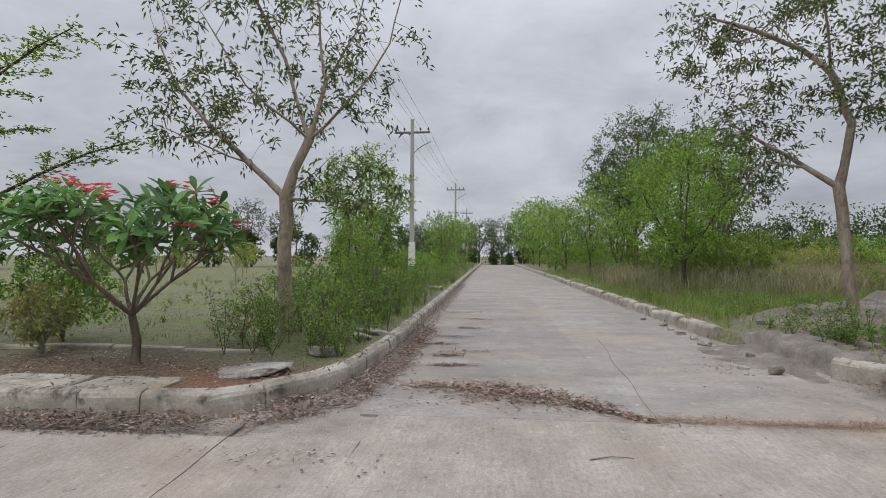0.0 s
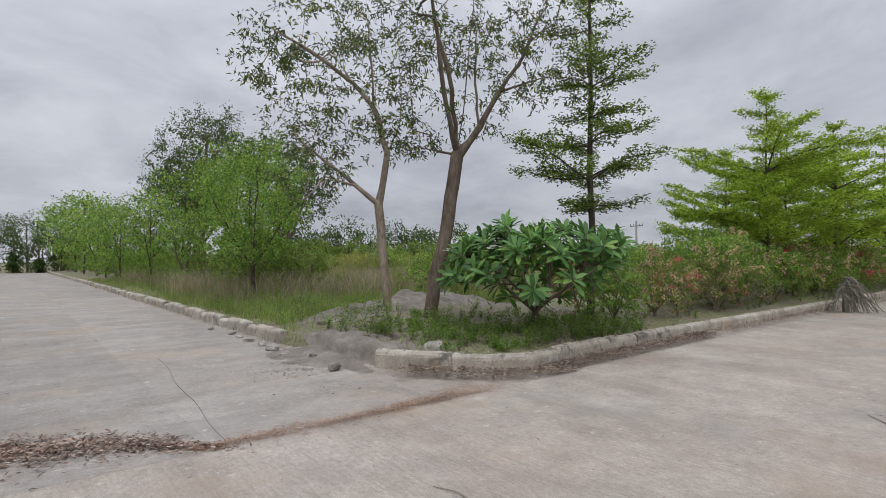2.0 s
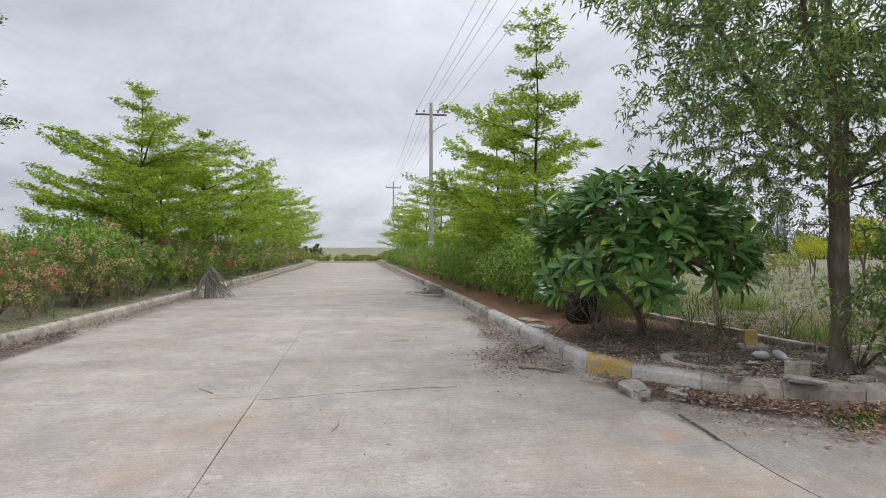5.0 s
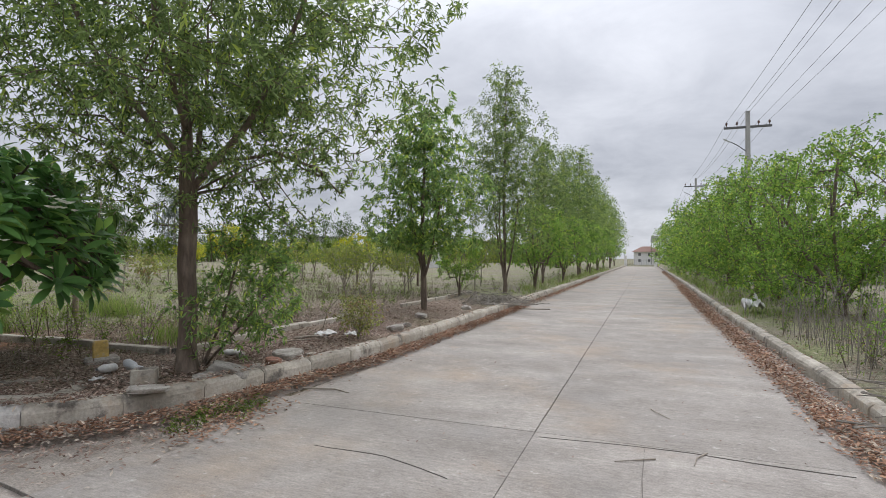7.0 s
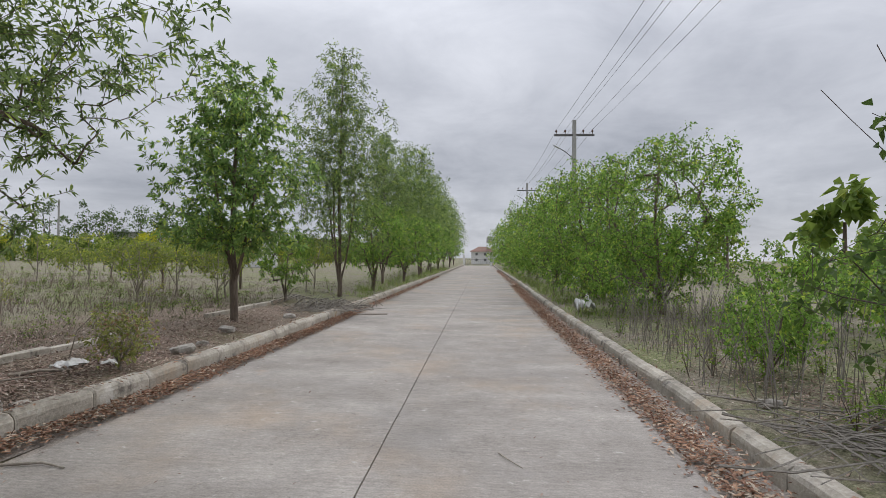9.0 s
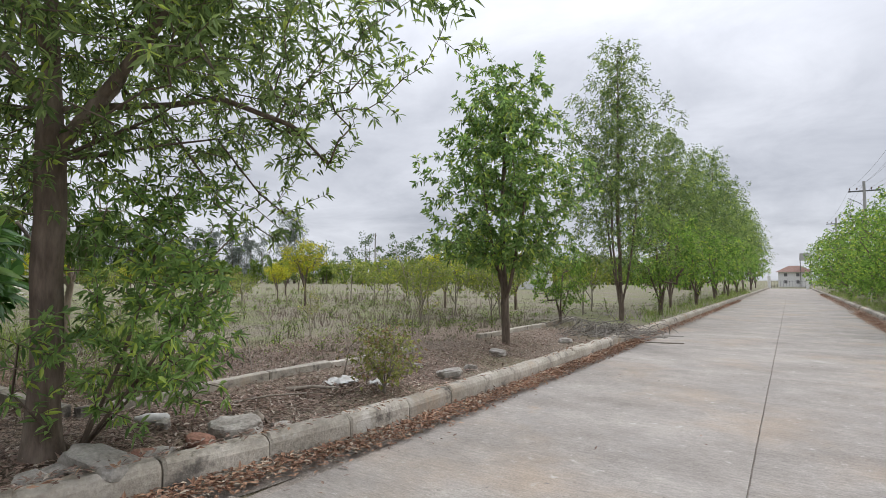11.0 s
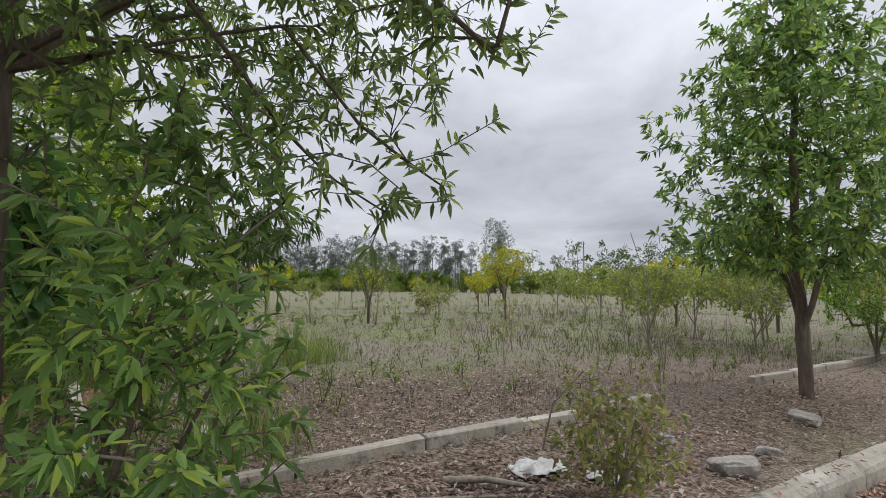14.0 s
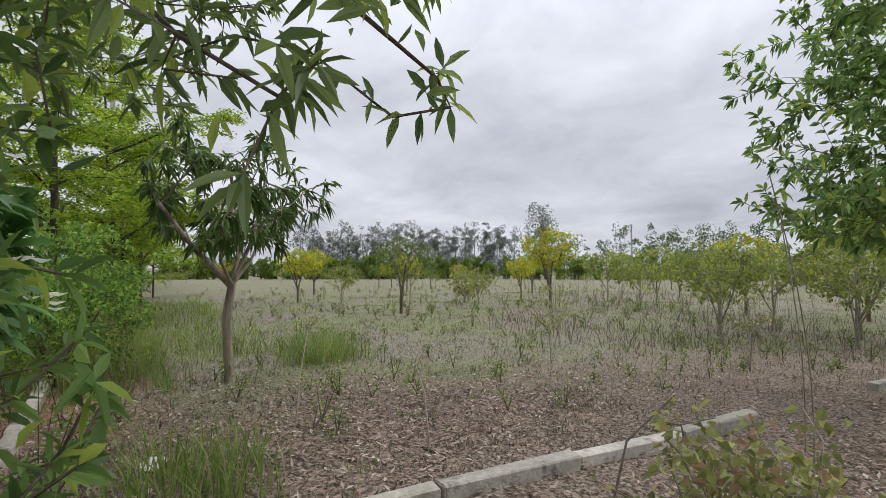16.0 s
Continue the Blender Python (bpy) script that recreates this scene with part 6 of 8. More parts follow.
woods("road_end_trees", "dark trees and scrub closing the far end of the northern road", line_of((-14, 91), (16, 91), 12, 7.0, 0.8, 3) + line_of((-14, 89.5), (16, 89.5), 12, 2.6, 0.6, 3), L_DEEP, 90, 0.3)
# the slender row's haze is in its leaf colour, not in the air
woods("far_pale_trees", "row of slender trees on the horizon, grey-green with painted haze", line_of((98, -30), (82, -64), 24, 9.6, 0.6, 3), L_HAZE, 91, 0.28, (0.13, 0.18), 34)
woods("far_dark_trees", "dark green grove beyond the plots", line_of((74, -66), (68, -72), 3, 8.0, 1.0, 3) + line_of((66, -76), (50, -88), 9, 9.0, 1.1, 3), L_DEEP, 92)
woods("far_hedge", "low green scrub along the far edge of the plots", line_of((96, -8), (78, -56), 30, 3.6, 1.2, 4) + line_of((74, -58), (20, -92), 24, 3.8, 1.6, 4) + line_of((46, -86), (20, -100), 8, 5.0, 1.6, 3), L_MID, 93, 0.4)
woods("far_trees_north", "dark rounded trees beyond the northern plots", line_of((26, 75), (52, 62), 11, 6.4, 1.5, 4), L_DEEP, 194, 0.36, (0.32, 0.5))
woods("far_scrub_north", "scrub and low trees beyond the northern plots", line_of((20, 58), (50, 62), 12, 3.4, 2.0, 4) + line_of((54, 60), (95, 30), 16, 3.2, 2.0, 3) + line_of((95, 28), (110, 14), 4, 4, 2, 2), L_MID, 94, 0.34, (0.35, 0.55))
woods("far_scrub_west", "dark scrub beyond the western plot", line_of((-44, 36), (-12, 62), 14, 4.2, 1.6, 3) + line_of((-46, 34), (-60, 14), 8, 4.5, 1.8, 3) + line_of((-12, 62), (-6, 80), 5, 5, 1.5, 3), L_DEEP, 95)
woods("far_scrub_south", "scrub along the southern plots behind the row of trees", line_of((-10, -30), (-14, -90), 10, 3.6, 2.0, 3) + line_of((9, -60), (20, -100), 8, 5, 2.0, 3) + line_of((-12, -12), (-40, -60), 12, 3.6, 2.4, 3), L_MID, 96)
woods("horizon_trees", "thin line of trees on the eastern horizon", line_of((150, 40), (150, 14), 6, 4, 3, 3) + line_of((150, -20), (150, -60), 8, 4, 3, 3), L_DEEP, 97, 0.5)
# same leaf colour with haze mixed in, for one far tree
woods("spreading_far_tree", "tall rounded tree among far scrub, grey-green with painted haze", [(71.5, -61.5, 11.5, 0.9, 6)], L_HAZE, 98, 0.34, dense=60)
woods("road_end_scrub", "low olive scrub closing the far end of the eastern road", line_of((92, -9), (96, 18), 26, 0.75, 1.6, 2) + line_of((112, -16), (116, 24), 20, 1.1, 2.0, 2) + [(112, 15, 3.4, 0.5, 2)], L_OLIVE, 99, 0.22, (0.6, 1.0))


# ---------------------------------------------------------------- power line
def box_mesh(bm, x0, x1, y0, y1, z0, z1, bevel=0.0, m=None):
    made = bmesh.ops.create_cube(bm, size=1.0)["verts"]
    bmesh.ops.transform(bm, matrix=Matrix.Translation(((x0 + x1) / 2, (y0 + y1) / 2, (z0 + z1) / 2)) @ Matrix.Diagonal((x1 - x0, y1 - y0, z1 - z0, 1)), verts=made)
    if bevel:
        edges = list({e for v in made for e in v.link_edges})
        made = bmesh.ops.bevel(bm, geom=edges, offset=bevel, segments=1, affect="EDGES")["verts"]
    if m is not None:
        bmesh.ops.transform(bm, matrix=m, verts=list({v for v in bm.verts if v.is_valid and v in set(made)}))
    return bm


def pole(x, y, height, heading, lamp=True, white=True):
    """A tapered concrete pole with a steel cross-arm, pin insulators and a small street lamp; heading: the way its line runs."""
    top = thing("utility_pole", "grey concrete utility pole with steel cross-arm and insulators", "utility pole", "utility poles", m=pose(x, y, gz(x, y) - 0.1, 0, 0, heading))
    def taper(a0, b0, a1, b1, z0, z1):
        bm = bmesh.new()
        r = [[bm.verts.new((sx * a, sy * b, z)) for sx, sy in ((-1, -1), (1, -1), (1, 1), (-1, 1))] for a, b, z in ((a0, b0, z0), (a1, b1, z1))]
        for i in range(4):
            bm.faces.new((r[0][i], r[0][(i + 1) % 4], r[1][(i + 1) % 4], r[1][i]))
        bm.faces.new(r[1]); bm.faces.new(r[0][::-1])
        bmesh.ops.bevel(bm, geom=[e for e in bm.edges], offset=0.012, segments=1, affect="EDGES")
        return bm
    part("shaft", (taper(0.17, 0.13, 0.10, 0.085, 0, height), M_POLE), top)
    if white:
        part("painted_base", (taper(0.22, 0.18, 0.20, 0.16, 0, 2.0), M_POLE_WHITE), top, "whitewashed lower sleeve")
    arm_z = height - 0.75
    bm = bmesh.new()
    box_mesh(bm, -0.05, 0.05, -1.0, 1.0, arm_z - 0.05, arm_z + 0.05, 0.006)
    arm = part("cross_arm", (bm, M_STEEL), top)
    for dy in (-0.9, -0.45, 0.45, 0.9):
        z = arm_z + 0.05
        pts = np.array([[0, dy, z], [0, dy, z + 0.08], [0, dy, z + 0.1], [0, dy, z + 0.15], [0, dy, z + 0.18], [0, dy, z + 0.23]])
        part("insulator", mesh_of("insulator", *tubes([(pts, np.array([0.015, 0.015, 0.05, 0.045, 0.055, 0.02]))], 8), M_PORCELAIN, True), arm)
    if lamp:
        z = height - 1.9
        pts = np.array([[0.0, -0.08, z], [0.0, -0.4, z + 0.28], [0.0, -0.75, z + 0.5]])
        la = part("lamp_bracket", mesh_of("lamp_bracket", *tubes([(pts, np.array([0.022] * 3))], 6), M_STEEL, True), top)
        bm = bmesh.new()
        box_mesh(bm, -0.06, 0.06, -0.18, 0.18, -0.03, 0.03, 0.015)
        bmesh.ops.transform(bm, matrix=pose(0, -0.88, z + 0.56, -30, 0, 0), verts=bm.verts)
        part("lamp_head", (bm, M_GREY_PVC), la)
    return x, y, gz(x, y) - 0.1 + arm_z + 0.28, heading


def wires(a, b, sag):
    """Four conductors hanging between the insulators of two poles."""
    top = thing("power_line", "thin aluminium conductors hanging between two poles", "power line", "power lines")
    for dy in (-0.9, -0.45, 0.0, 0.45, 0.9):
        ends = []
        for x, y, z, h in (a, b):
            ends.append(np.array([x - dy * math.sin(radians(h)), y + dy * math.cos(radians(h)), z + (0.35 if dy == 0 else 0)]))
        t = np.linspace(0, 1, 15)[:, None]
        pts = ends[0] + (ends[1] - ends[0]) * t - np.array([0, 0, 4 * sag]) * t * (1 - t)
        part("wire", mesh_of("wire", *tubes([(pts, np.full(15, 0.0075))], 4), M_WIRE, True), top)


pa, pa2 = pole(-4.85, 31.0, 8.9, 90), pole(-4.35, 60.0, 9.3, 90, white=False)
pc, pc2 = pole(-4.5, -27.5, 8.3, 90), pole(-4.4, -54.0, 8.9, 90)
pb, pb2 = pole(33.0, -3.05, 10.8, 0), pole(68.0, -3.2, 10.4, 0)
p_end_a, p_end_c, p_end_b = pole(-4.4, 88, 9.0, 90, white=False), pole(-4.4, -84, 9.0, 90), pole(-38.0, -3.3, 10.4, 0)
for a, b, sag in ((pa2, pa, 0.5), (pa, pc, 0.7), (pc, pc2, 0.4), (pb2, pb, 0.6), (pb, p_end_b, 0.9), (pa2, p_end_a, 0.4), (pc2, p_end_c, 0.4)):
    wires(a, b, sag)
pole(58.5, -69.5, 8.6, 40, lamp=False, white=False); pole(68.5, 42.8, 7.0, 0, lamp=False, white=False)

# ---------------------------------------------------------------- buildings beyond the ends
def south_house():
    top = thing("house", "white two-storey house with red tiled hip roof beyond the gate", "house", m=pose(-0.4, -140, -0.2) @ Matrix.Scale(0.68, 4))
    bm = bmesh.new(); box_mesh(bm, -4.2, 4.6, -4, 4, 0, 4.9); part("wall", (bm, M_POLE_WHITE), top)
    bm = bmesh.new()
    a = [bm.verts.new(p) for p in ((-4.9, -4.6, 4.9), (5.3, -4.6, 4.9), (5.3, 4.6, 4.9), (-4.9, 4.6, 4.9))]
    r = [bm.verts.new(p) for p in ((-1.4, 0, 6.9), (1.8, 0, 6.9))]
    for f in ((a[0], a[1], r[1], r[0]), (a[2], a[3], r[0], r[1]), (a[1], a[2], r[1]), (a[3], a[0], r[0]), (a[3], a[2], a[1], a[0])):
        bm.faces.new(f)
    part("roof", (bm, M_ROOF), top)
    for x in (-3, -0.6, 2.6):
        for z in (1.2, 3.4):
            bm = bmesh.new(); box_mesh(bm, x - 0.5, x + 0.5, 3.98, 4.03, z, z + 1.1); w = part("window", (bm, M_POLE_WHITE), top)
            bm = bmesh.new(); box_mesh(bm, x - 0.42, x + 0.42, 4.03, 4.04, z + 0.06, z + 1.04); part("pane", (bm, M_STEEL), w)
    t = thing("water_tower", "steel frame holding a water tank beside the house", "water tank", m=pose(-2.2, -138, 0))
    for sx in (-0.9, 0.9):
        for sy in (-0.9, 0.9):
            part("leg", mesh_of("leg", *tubes([(np.array([[sx, sy, 0], [sx, sy, 5.6]]), np.array([0.07, 0.07]))], 6), M_STEEL), t)
    bm = bmesh.new(); bmesh.ops.create_cone(bm, cap_ends=True, segments=18, radius1=1.1, radius2=1.0, depth=1.5, matrix=Matrix.Translation((0, 0, 6.3))); part("tank", (bm, M_POLE), t)
    g = thing("gate", "iron gate with pale masonry posts closing the road", "gate", m=pose(0.9, -104, 0))
    for sx in (-2.6, 2.6):
        bm = bmesh.new(); box_mesh(bm, sx - 0.22, sx + 0.22, -0.22, 0.22, 0, 2.0, 0.02); part("post", (bm, M_POLE_WHITE), g)
    for i in range(12):
        x = -2.3 + i * 0.418
        part("bar", mesh_of("bar", *tubes([(np.array([[x, 0, 0.1], [x, 0, 1.3]]), np.array([0.015, 0.015]))], 4), M_STEEL), g)
    for z in (0.2, 1.2):
        part("rail", mesh_of("rail", *tubes([(np.array([[-2.4, 0, z], [2.4, 0, z]]), np.array([0.02, 0.02]))], 4), M_STEEL), g)


south_house()


def shed(x, y, turn, w, h, label):
    top = thing("farm_shed", label, "shed", m=pose(x, y, gz(x, y), 0, 0, turn))
    bm = bmesh.new(); box_mesh(bm, -w / 2, w / 2, -2, 2, 0, h); part("wall", (bm, M_POLE_WHITE), top)
    bm = bmesh.new(); box_mesh(bm, -w / 2 - 0.3, w / 2 + 0.3, -2.4, 2.4, h, h + 0.15); part("roof", (bm, M_GREY_PVC), top)
    for sx in (-w / 4, w / 4):
        bm = bmesh.new(); box_mesh(bm, sx - 0.5, sx + 0.5, -2.04, -1.99, 1.0, 2.0); part("window", (bm, M_STEEL), top)


shed(57.5, -85.5, 35, 8.0, 4.6, "long low white farm shed among far trees")
shed(20.0, -46.0, 20, 3.5, 2.9, "small white shed behind young trees")


# ---------------------------------------------------------------- low plot borders
def border(name, a, b, label, lift=0.0):
    """A narrow cast border strip, slightly uneven, as a row of short blocks."""
    top = tagged(new(name), label, "plot border")
    a, b = np.array(a, float), np.array(b, float)
    L = np.linalg.norm(b - a)
    rng = np.random.default_rng(int(L * 10))
    n = max(1, int(L / 0.9))
    ang = math.degrees(math.atan2(b[1] - a[1], b[0] - a[0]))
    for i in range(n):
        p = a + (b - a) * (i + 0.5) / n
        bm = bmesh.new(); box_mesh(bm, -L / n / 2 + 0.006, L / n / 2 - 0.006, -0.05, 0.05, -0.2, 0.085, 0.012)
        for v in bm.verts:
            v.co += Vector(rng.uniform(-0.006, 0.006, 3))
        part("border_block", (bm, M_KERB), top, m=pose(p[0], p[1], gz(p[0], p[1]) + lift + rng.normal() * 0.008, 0, rng.normal() * 0.6, ang + rng.normal() * 0.8))


border("plot_border", (5.28, -3.75), (5.36, -8.3), "low concrete border strip along the plot")
border("plot_border", (5.36, -10.2), (5.30, -15.2), "low concrete border strip half buried in litter")
border("plot_border", (5.32, -3.7), (9.5, -3.55), "low concrete border strip between plots")
border("plot_border", (-3.2, 7.75), (-9.5, 7.6), "low concrete border strip behind the planted bed", -0.045)


# ---------------------------------------------------------------- stones, rubble and rubbish
def rock(x, y, sx, sy, sz, seed, mat, label, category="stone", turn=0.0, sink=0.3, z=None):
    rng = np.random.default_rng(seed)
    bm = bmesh.new()
    bmesh.ops.create_icosphere(bm, subdivisions=3, radius=1.0)
    off = Vector((seed * 1.7, seed * 0.9, seed * 2.3))
    for v in bm.verts:
        c = v.co.copy()
        f = 1 + 0.30 * noise.noise(c * 1.3 + off) + 0.10 * noise.noise(c * 4 + off)
        q = Vector([math.copysign(abs(t) ** 0.6, t) for t in c]) * f
        v.co = Vector((q.x * sx, q.y * sy, q.z * sz))
    me = bpy.data.meshes.new("stone"); bm.to_mesh(me); bm.free(); me.materials.append(mat)
    ob = new("stone", me)
    ob.matrix_basis = pose(x, y, (gz(x, y) if z is None else z) + sz * (1 - sink), rng.normal() * 5, rng.normal() * 5, turn)
    return tagged(ob, label, category)


for i, (x, y, sx, sy, sz, mat, turn, label) in enumerate((
        (4.13, -3.42, 0.22, 0.16, 0.07, M_STONE, 20, "flat pale broken stone lying on dead leaves"), (4.03, -4.3, 0.17, 0.13, 0.08, M_STONE, 60, "rounded pale stone on dead leaves"), (4.18, -3.1, 0.1, 0.07, 0.04, M_STONE, 10, "small pale stone near the tree's foot"),
        (4.24, -3.26, 0.1, 0.07, 0.04, M_STONE, 80, "small pale stone near the tree's foot"), (4.05, -3.72, 0.10, 0.07, 0.04, M_STONE, 45, "small pale stone behind the kerb"), (4.03, -4.0, 0.10, 0.06, 0.05, M_BRICK, 25, "piece of red brick behind the kerb"),
        (4.1, -3.66, 0.07, 0.05, 0.04, M_BRICK, 65, "crumb of red brick among leaves"), (4.52, -4.02, 0.05, 0.04, 0.04, M_STONE, 15, "small white stone among leaves"), (4.0, -7.12, 0.14, 0.09, 0.06, M_STONE, 35, "pale rubble stone behind the kerb"),
        (3.95, -4.62, 0.07, 0.05, 0.03, M_STONE, 5, "small flat stone chip"), (4.05, -7.7, 0.08, 0.06, 0.04, M_STONE, 75, "small pale rubble stone"), (4.17, -2.47, 0.17, 0.12, 0.03, M_STONE, 55, "flat slab resting on the kerb"),
        (4.3, -8.9, 0.13, 0.1, 0.05, M_STONE, 12, "rubble stone in the litter"), (4.1, -11.2, 0.12, 0.09, 0.05, M_STONE, 40, "rubble stone in the litter"), (4.6, -7.3, 0.07, 0.05, 0.03, M_STONE, 0, "small pale rubble stone"), (-2.9, 6.9, 0.32, 0.16, 0.05, M_STONE, 20, "broken pale concrete lump in weeds"), (-2.45, 8.0, 0.2, 0.15, 0.06, M_STONE, 50, "broken pale concrete lump in weeds"),
        (-2.35, 9.8, 0.3, 0.18, 0.05, M_STONE, 10, "broken pale concrete slab in weeds"), (-2.45, 9.3, 0.26, 0.14, 0.05, M_STONE, 15, "broken pale concrete slab in weeds"), (4.25, 7.9, 0.16, 0.12, 0.07, M_STONE, 40, "pale lump of broken mortar"), (-2.5, 20.3, 0.3, 0.2, 0.08, M_STONE, 0, "pale broken slab in the weeds"),
        (-2.4, -5.3, 0.09, 0.06, 0.04, M_STONE, 10, "white chip of stone in the weeds"))):
    ob = rock(x, y, sx, sy, sz, i + 3, mat, label, turn=turn, z=0.26 if "slab resting" in label else None)
for i, (x, y, s) in enumerate(((4.88, -1.13, 0.19), (4.74, -1.52, 0.13), (3.05, 11.2, 0.1), (3.0, 10.6, 0.12), (2.9, 9.9, 0.08), (3.02, 11.8, 0.1), (3.1, 13.0, 0.09), (3.0, 14.1, 0.1), (3.05, 12.4, 0.07), (2.75, 8.75, 0.07))):
    rock(x, y, s, s * 0.6, s * 0.4, 40 + i, M_STONE, "loose lump of broken concrete on the road's edge", turn=i * 37, z=0.0)


def slab_piece(x, y, w, d, h, turn, label, mat=None, lift=0.0):
    bm = bmesh.new(); box_mesh(bm, -w / 2, w / 2, -d / 2, d / 2, 0, h, 0.012)
    for v in bm.verts:
        v.co.x += 0.06 * w * noise.noise(v.co * 9 + Vector((x, y, 0))); v.co.y += 0.1 * d * noise.noise(v.co * 7 + Vector((y, x, 3)))
    ob = part("paving_slab", (bm, mat or M_KERB), m=pose(x, y, gz(x, y) + lift - 0.01, 0, 0, turn))
    return tagged(ob, label, "paving slab")


for x, y, w, d, turn in ((-4.75, 6.35, 0.9, 0.45, 2), (-3.8, 6.4, 0.85, 0.45, -3), (-2.95, 7.2, 0.75, 0.3, 14), (-5.7, 6.3, 0.9, 0.45, 1), (-6.7, 6.28, 0.9, 0.45, -2)):
    slab_piece(x, y, w, d, 0.05, turn, "cracked pale paving slab sunk in the verge behind the kerb", lift=-0.022)
slab_piece(8.4, -1.35, 0.5, 0.22, 0.04, 30, "pale broken slab beside the kerb"); slab_piece(9.3, -1.5, 0.5, 0.25, 0.04, 10, "pale broken slab beside the kerb")


def manhole_ring():
    bm = bmesh.new()
    prof = ((0.31, -0.1), (0.31, 0.05), (0.33, 0.06), (0.43, 0.06), (0.445, 0.045), (0.445, -0.1))
    n = 40
    rings = [[bm.verts.new((r * math.cos(2 * math.pi * i / n), r * math.sin(2 * math.pi * i / n), z + 0.006 * noise.noise(Vector((i * 0.7, r * 5, z))))) for r, z in prof] for i in range(n)]
    for i in range(n):
        for j in range(5):
            bm.faces.new((rings[i][j], rings[(i + 1) % n][j], rings[(i + 1) % n][j + 1], rings[i][j + 1]))
    ob = part("concrete_ring", (bm, M_KERB), m=pose(5.3, -2.2, gz(5.3, -2.2) - 0.02, 2, -2, 0))
    tagged(ob, "round concrete well ring sunk in the litter, filled with leaves", "concrete ring")


manhole_ring()
ob = rock(8.5, -2.2, 0.26, 0.24, 0.3, 77, M_CHAR, "charred black tree stump under the shrubs", "stump", sink=0.25)
ob.name = "stump"


def marker_stone():
    top = thing("plot_marker", "small yellow painted marker block set on a stone", "marker", m=pose(5.62, -3.1, gz(5.62, -3.1) - 0.02, 0, 3, 62))
    bm = bmesh.new(); box_mesh(bm, -0.17, 0.15, -0.12, 0.1, -0.05, 0.08, 0.02); part("base_stone", (bm, M_STONE), top)
    bm = bmesh.new(); box_mesh(bm, -0.075, 0.075, -0.04, 0.04, 0.07, 0.26, 0.012); part("block", (bm, M_KERB_YELLOW), top, "yellow painted block")
    bm = bmesh.new(); box_mesh(bm, -0.02, 0.02, -0.046, -0.039, 0.12, 0.21); part("painted_mark", (bm, M_STEEL), top, "dark painted mark")


marker_stone()


def bottle(x, y, turn, label, s=1.0):
    pts = np.array([[0, 0, 0], [0.02, 0, 0], [0.16, 0, 0.002], [0.19, 0, 0.004], [0.215, 0, 0.005], [0.235, 0, 0.005]]) * s
    ob = part("plastic_bottle", mesh_of("plastic_bottle", *tubes([(pts, np.array([0.02, 0.036, 0.036, 0.025, 0.014, 0.013]) * s)], 12), M_WHITE, True), m=pose(x, y, gz(x, y) + 0.035, 4, -6, turn))
    tagged(ob, label, "bottle")


bottle(4.62, -4.12, 70, "crushed clear plastic bottle on dead leaves"); bottle(5.2, -2.95, 110, "dirty white plastic bottle lying in leaves", 1.25)


def pipe():
    top = thing("water_pipe", "pair of pale grey plastic pipes lying joined in the leaves", "pipe", m=pose(4.86, -3.0, gz(4.86, -3.0) + 0.03, 0, 0, -18))
    for dy, turn in ((-0.035, -7), (0.035, 7)):
        pts = np.array([[0, 0, 0.0], [0.1, 0, 0.005], [0.27, 0, 0.01]])
        part("tube", mesh_of("tube", *tubes([(pts, np.array([0.028] * 3))], 10), M_GREY_PVC, True), top, m=pose(0, dy, 0, 0, 0, -turn))
    pts = np.array([[0.25, 0, 0.01], [0.28, 0, 0.012], [0.4, 0, 0.03], [0.46, 0, 0.035], [0.5, 0, 0.035]])
    part("coupling", mesh_of("coupling", *tubes([(pts, np.array([0.03, 0.055, 0.05, 0.03, 0.008]))], 10), M_GREY_PVC, True), top)
    bm = bmesh.new()
    box_mesh(bm, -0.11, 0.11, -0.1, 0.1, -0.05, 0.17, 0.01)
    for f in [f for f in bm.faces if f.normal.z > 0.9]:
        g = bmesh.ops.inset_individual(bm, faces=[f], thickness=0.03)
        bmesh.ops.translate(bm, verts=f.verts, vec=(0, 0, -0.12))
    ob = part("valve_box", (bm, M_KERB), m=pose(4.58, -2.78, gz(4.58, -2.78) - 0.02, 3, 0, 40))
    tagged(ob, "small open concrete valve box in the litter", "valve box")


pipe()


def crumpled(x, y, w, d, h, seed, mat, name, label, category, z=None):
    n = 14
    u, v = np.meshgrid(np.linspace(-1, 1, n), np.linspace(-1, 1, n), indexing="ij")
    z_ = np.array([[noise.noise(Vector((a * 2.1 + seed, b * 2.1, seed))) + 0.5 * noise.noise(Vector((a * 5 + seed, b * 5, 1))) for b in v[0]] for a in u[:, 0]])
    r = 1 - 0.25 * (u * u * v * v)
    P = np.stack([u * w * r + z_ * 0.15 * w, v * d * r, h * (0.5 + z_) * (1.1 - 0.5 * (u * u + v * v))], -1).reshape(-1, 3)
    i, j = np.meshgrid(np.arange(n - 1), np.arange(n - 1), indexing="ij")
    F = np.stack([i * n + j, (i + 1) * n + j, (i + 1) * n + j + 1, i * n + j + 1], -1).reshape(-1, 4)
    ob = part(name, mesh_of(name, P, F, mat, True), m=pose(x, y, (gz(x, y) if z is None else z) + 0.02, 0, 0, seed * 40))
    so = ob.modifiers.new("thickness", "SOLIDIFY"); so.thickness = 0.004
    tagged(ob, label, category)


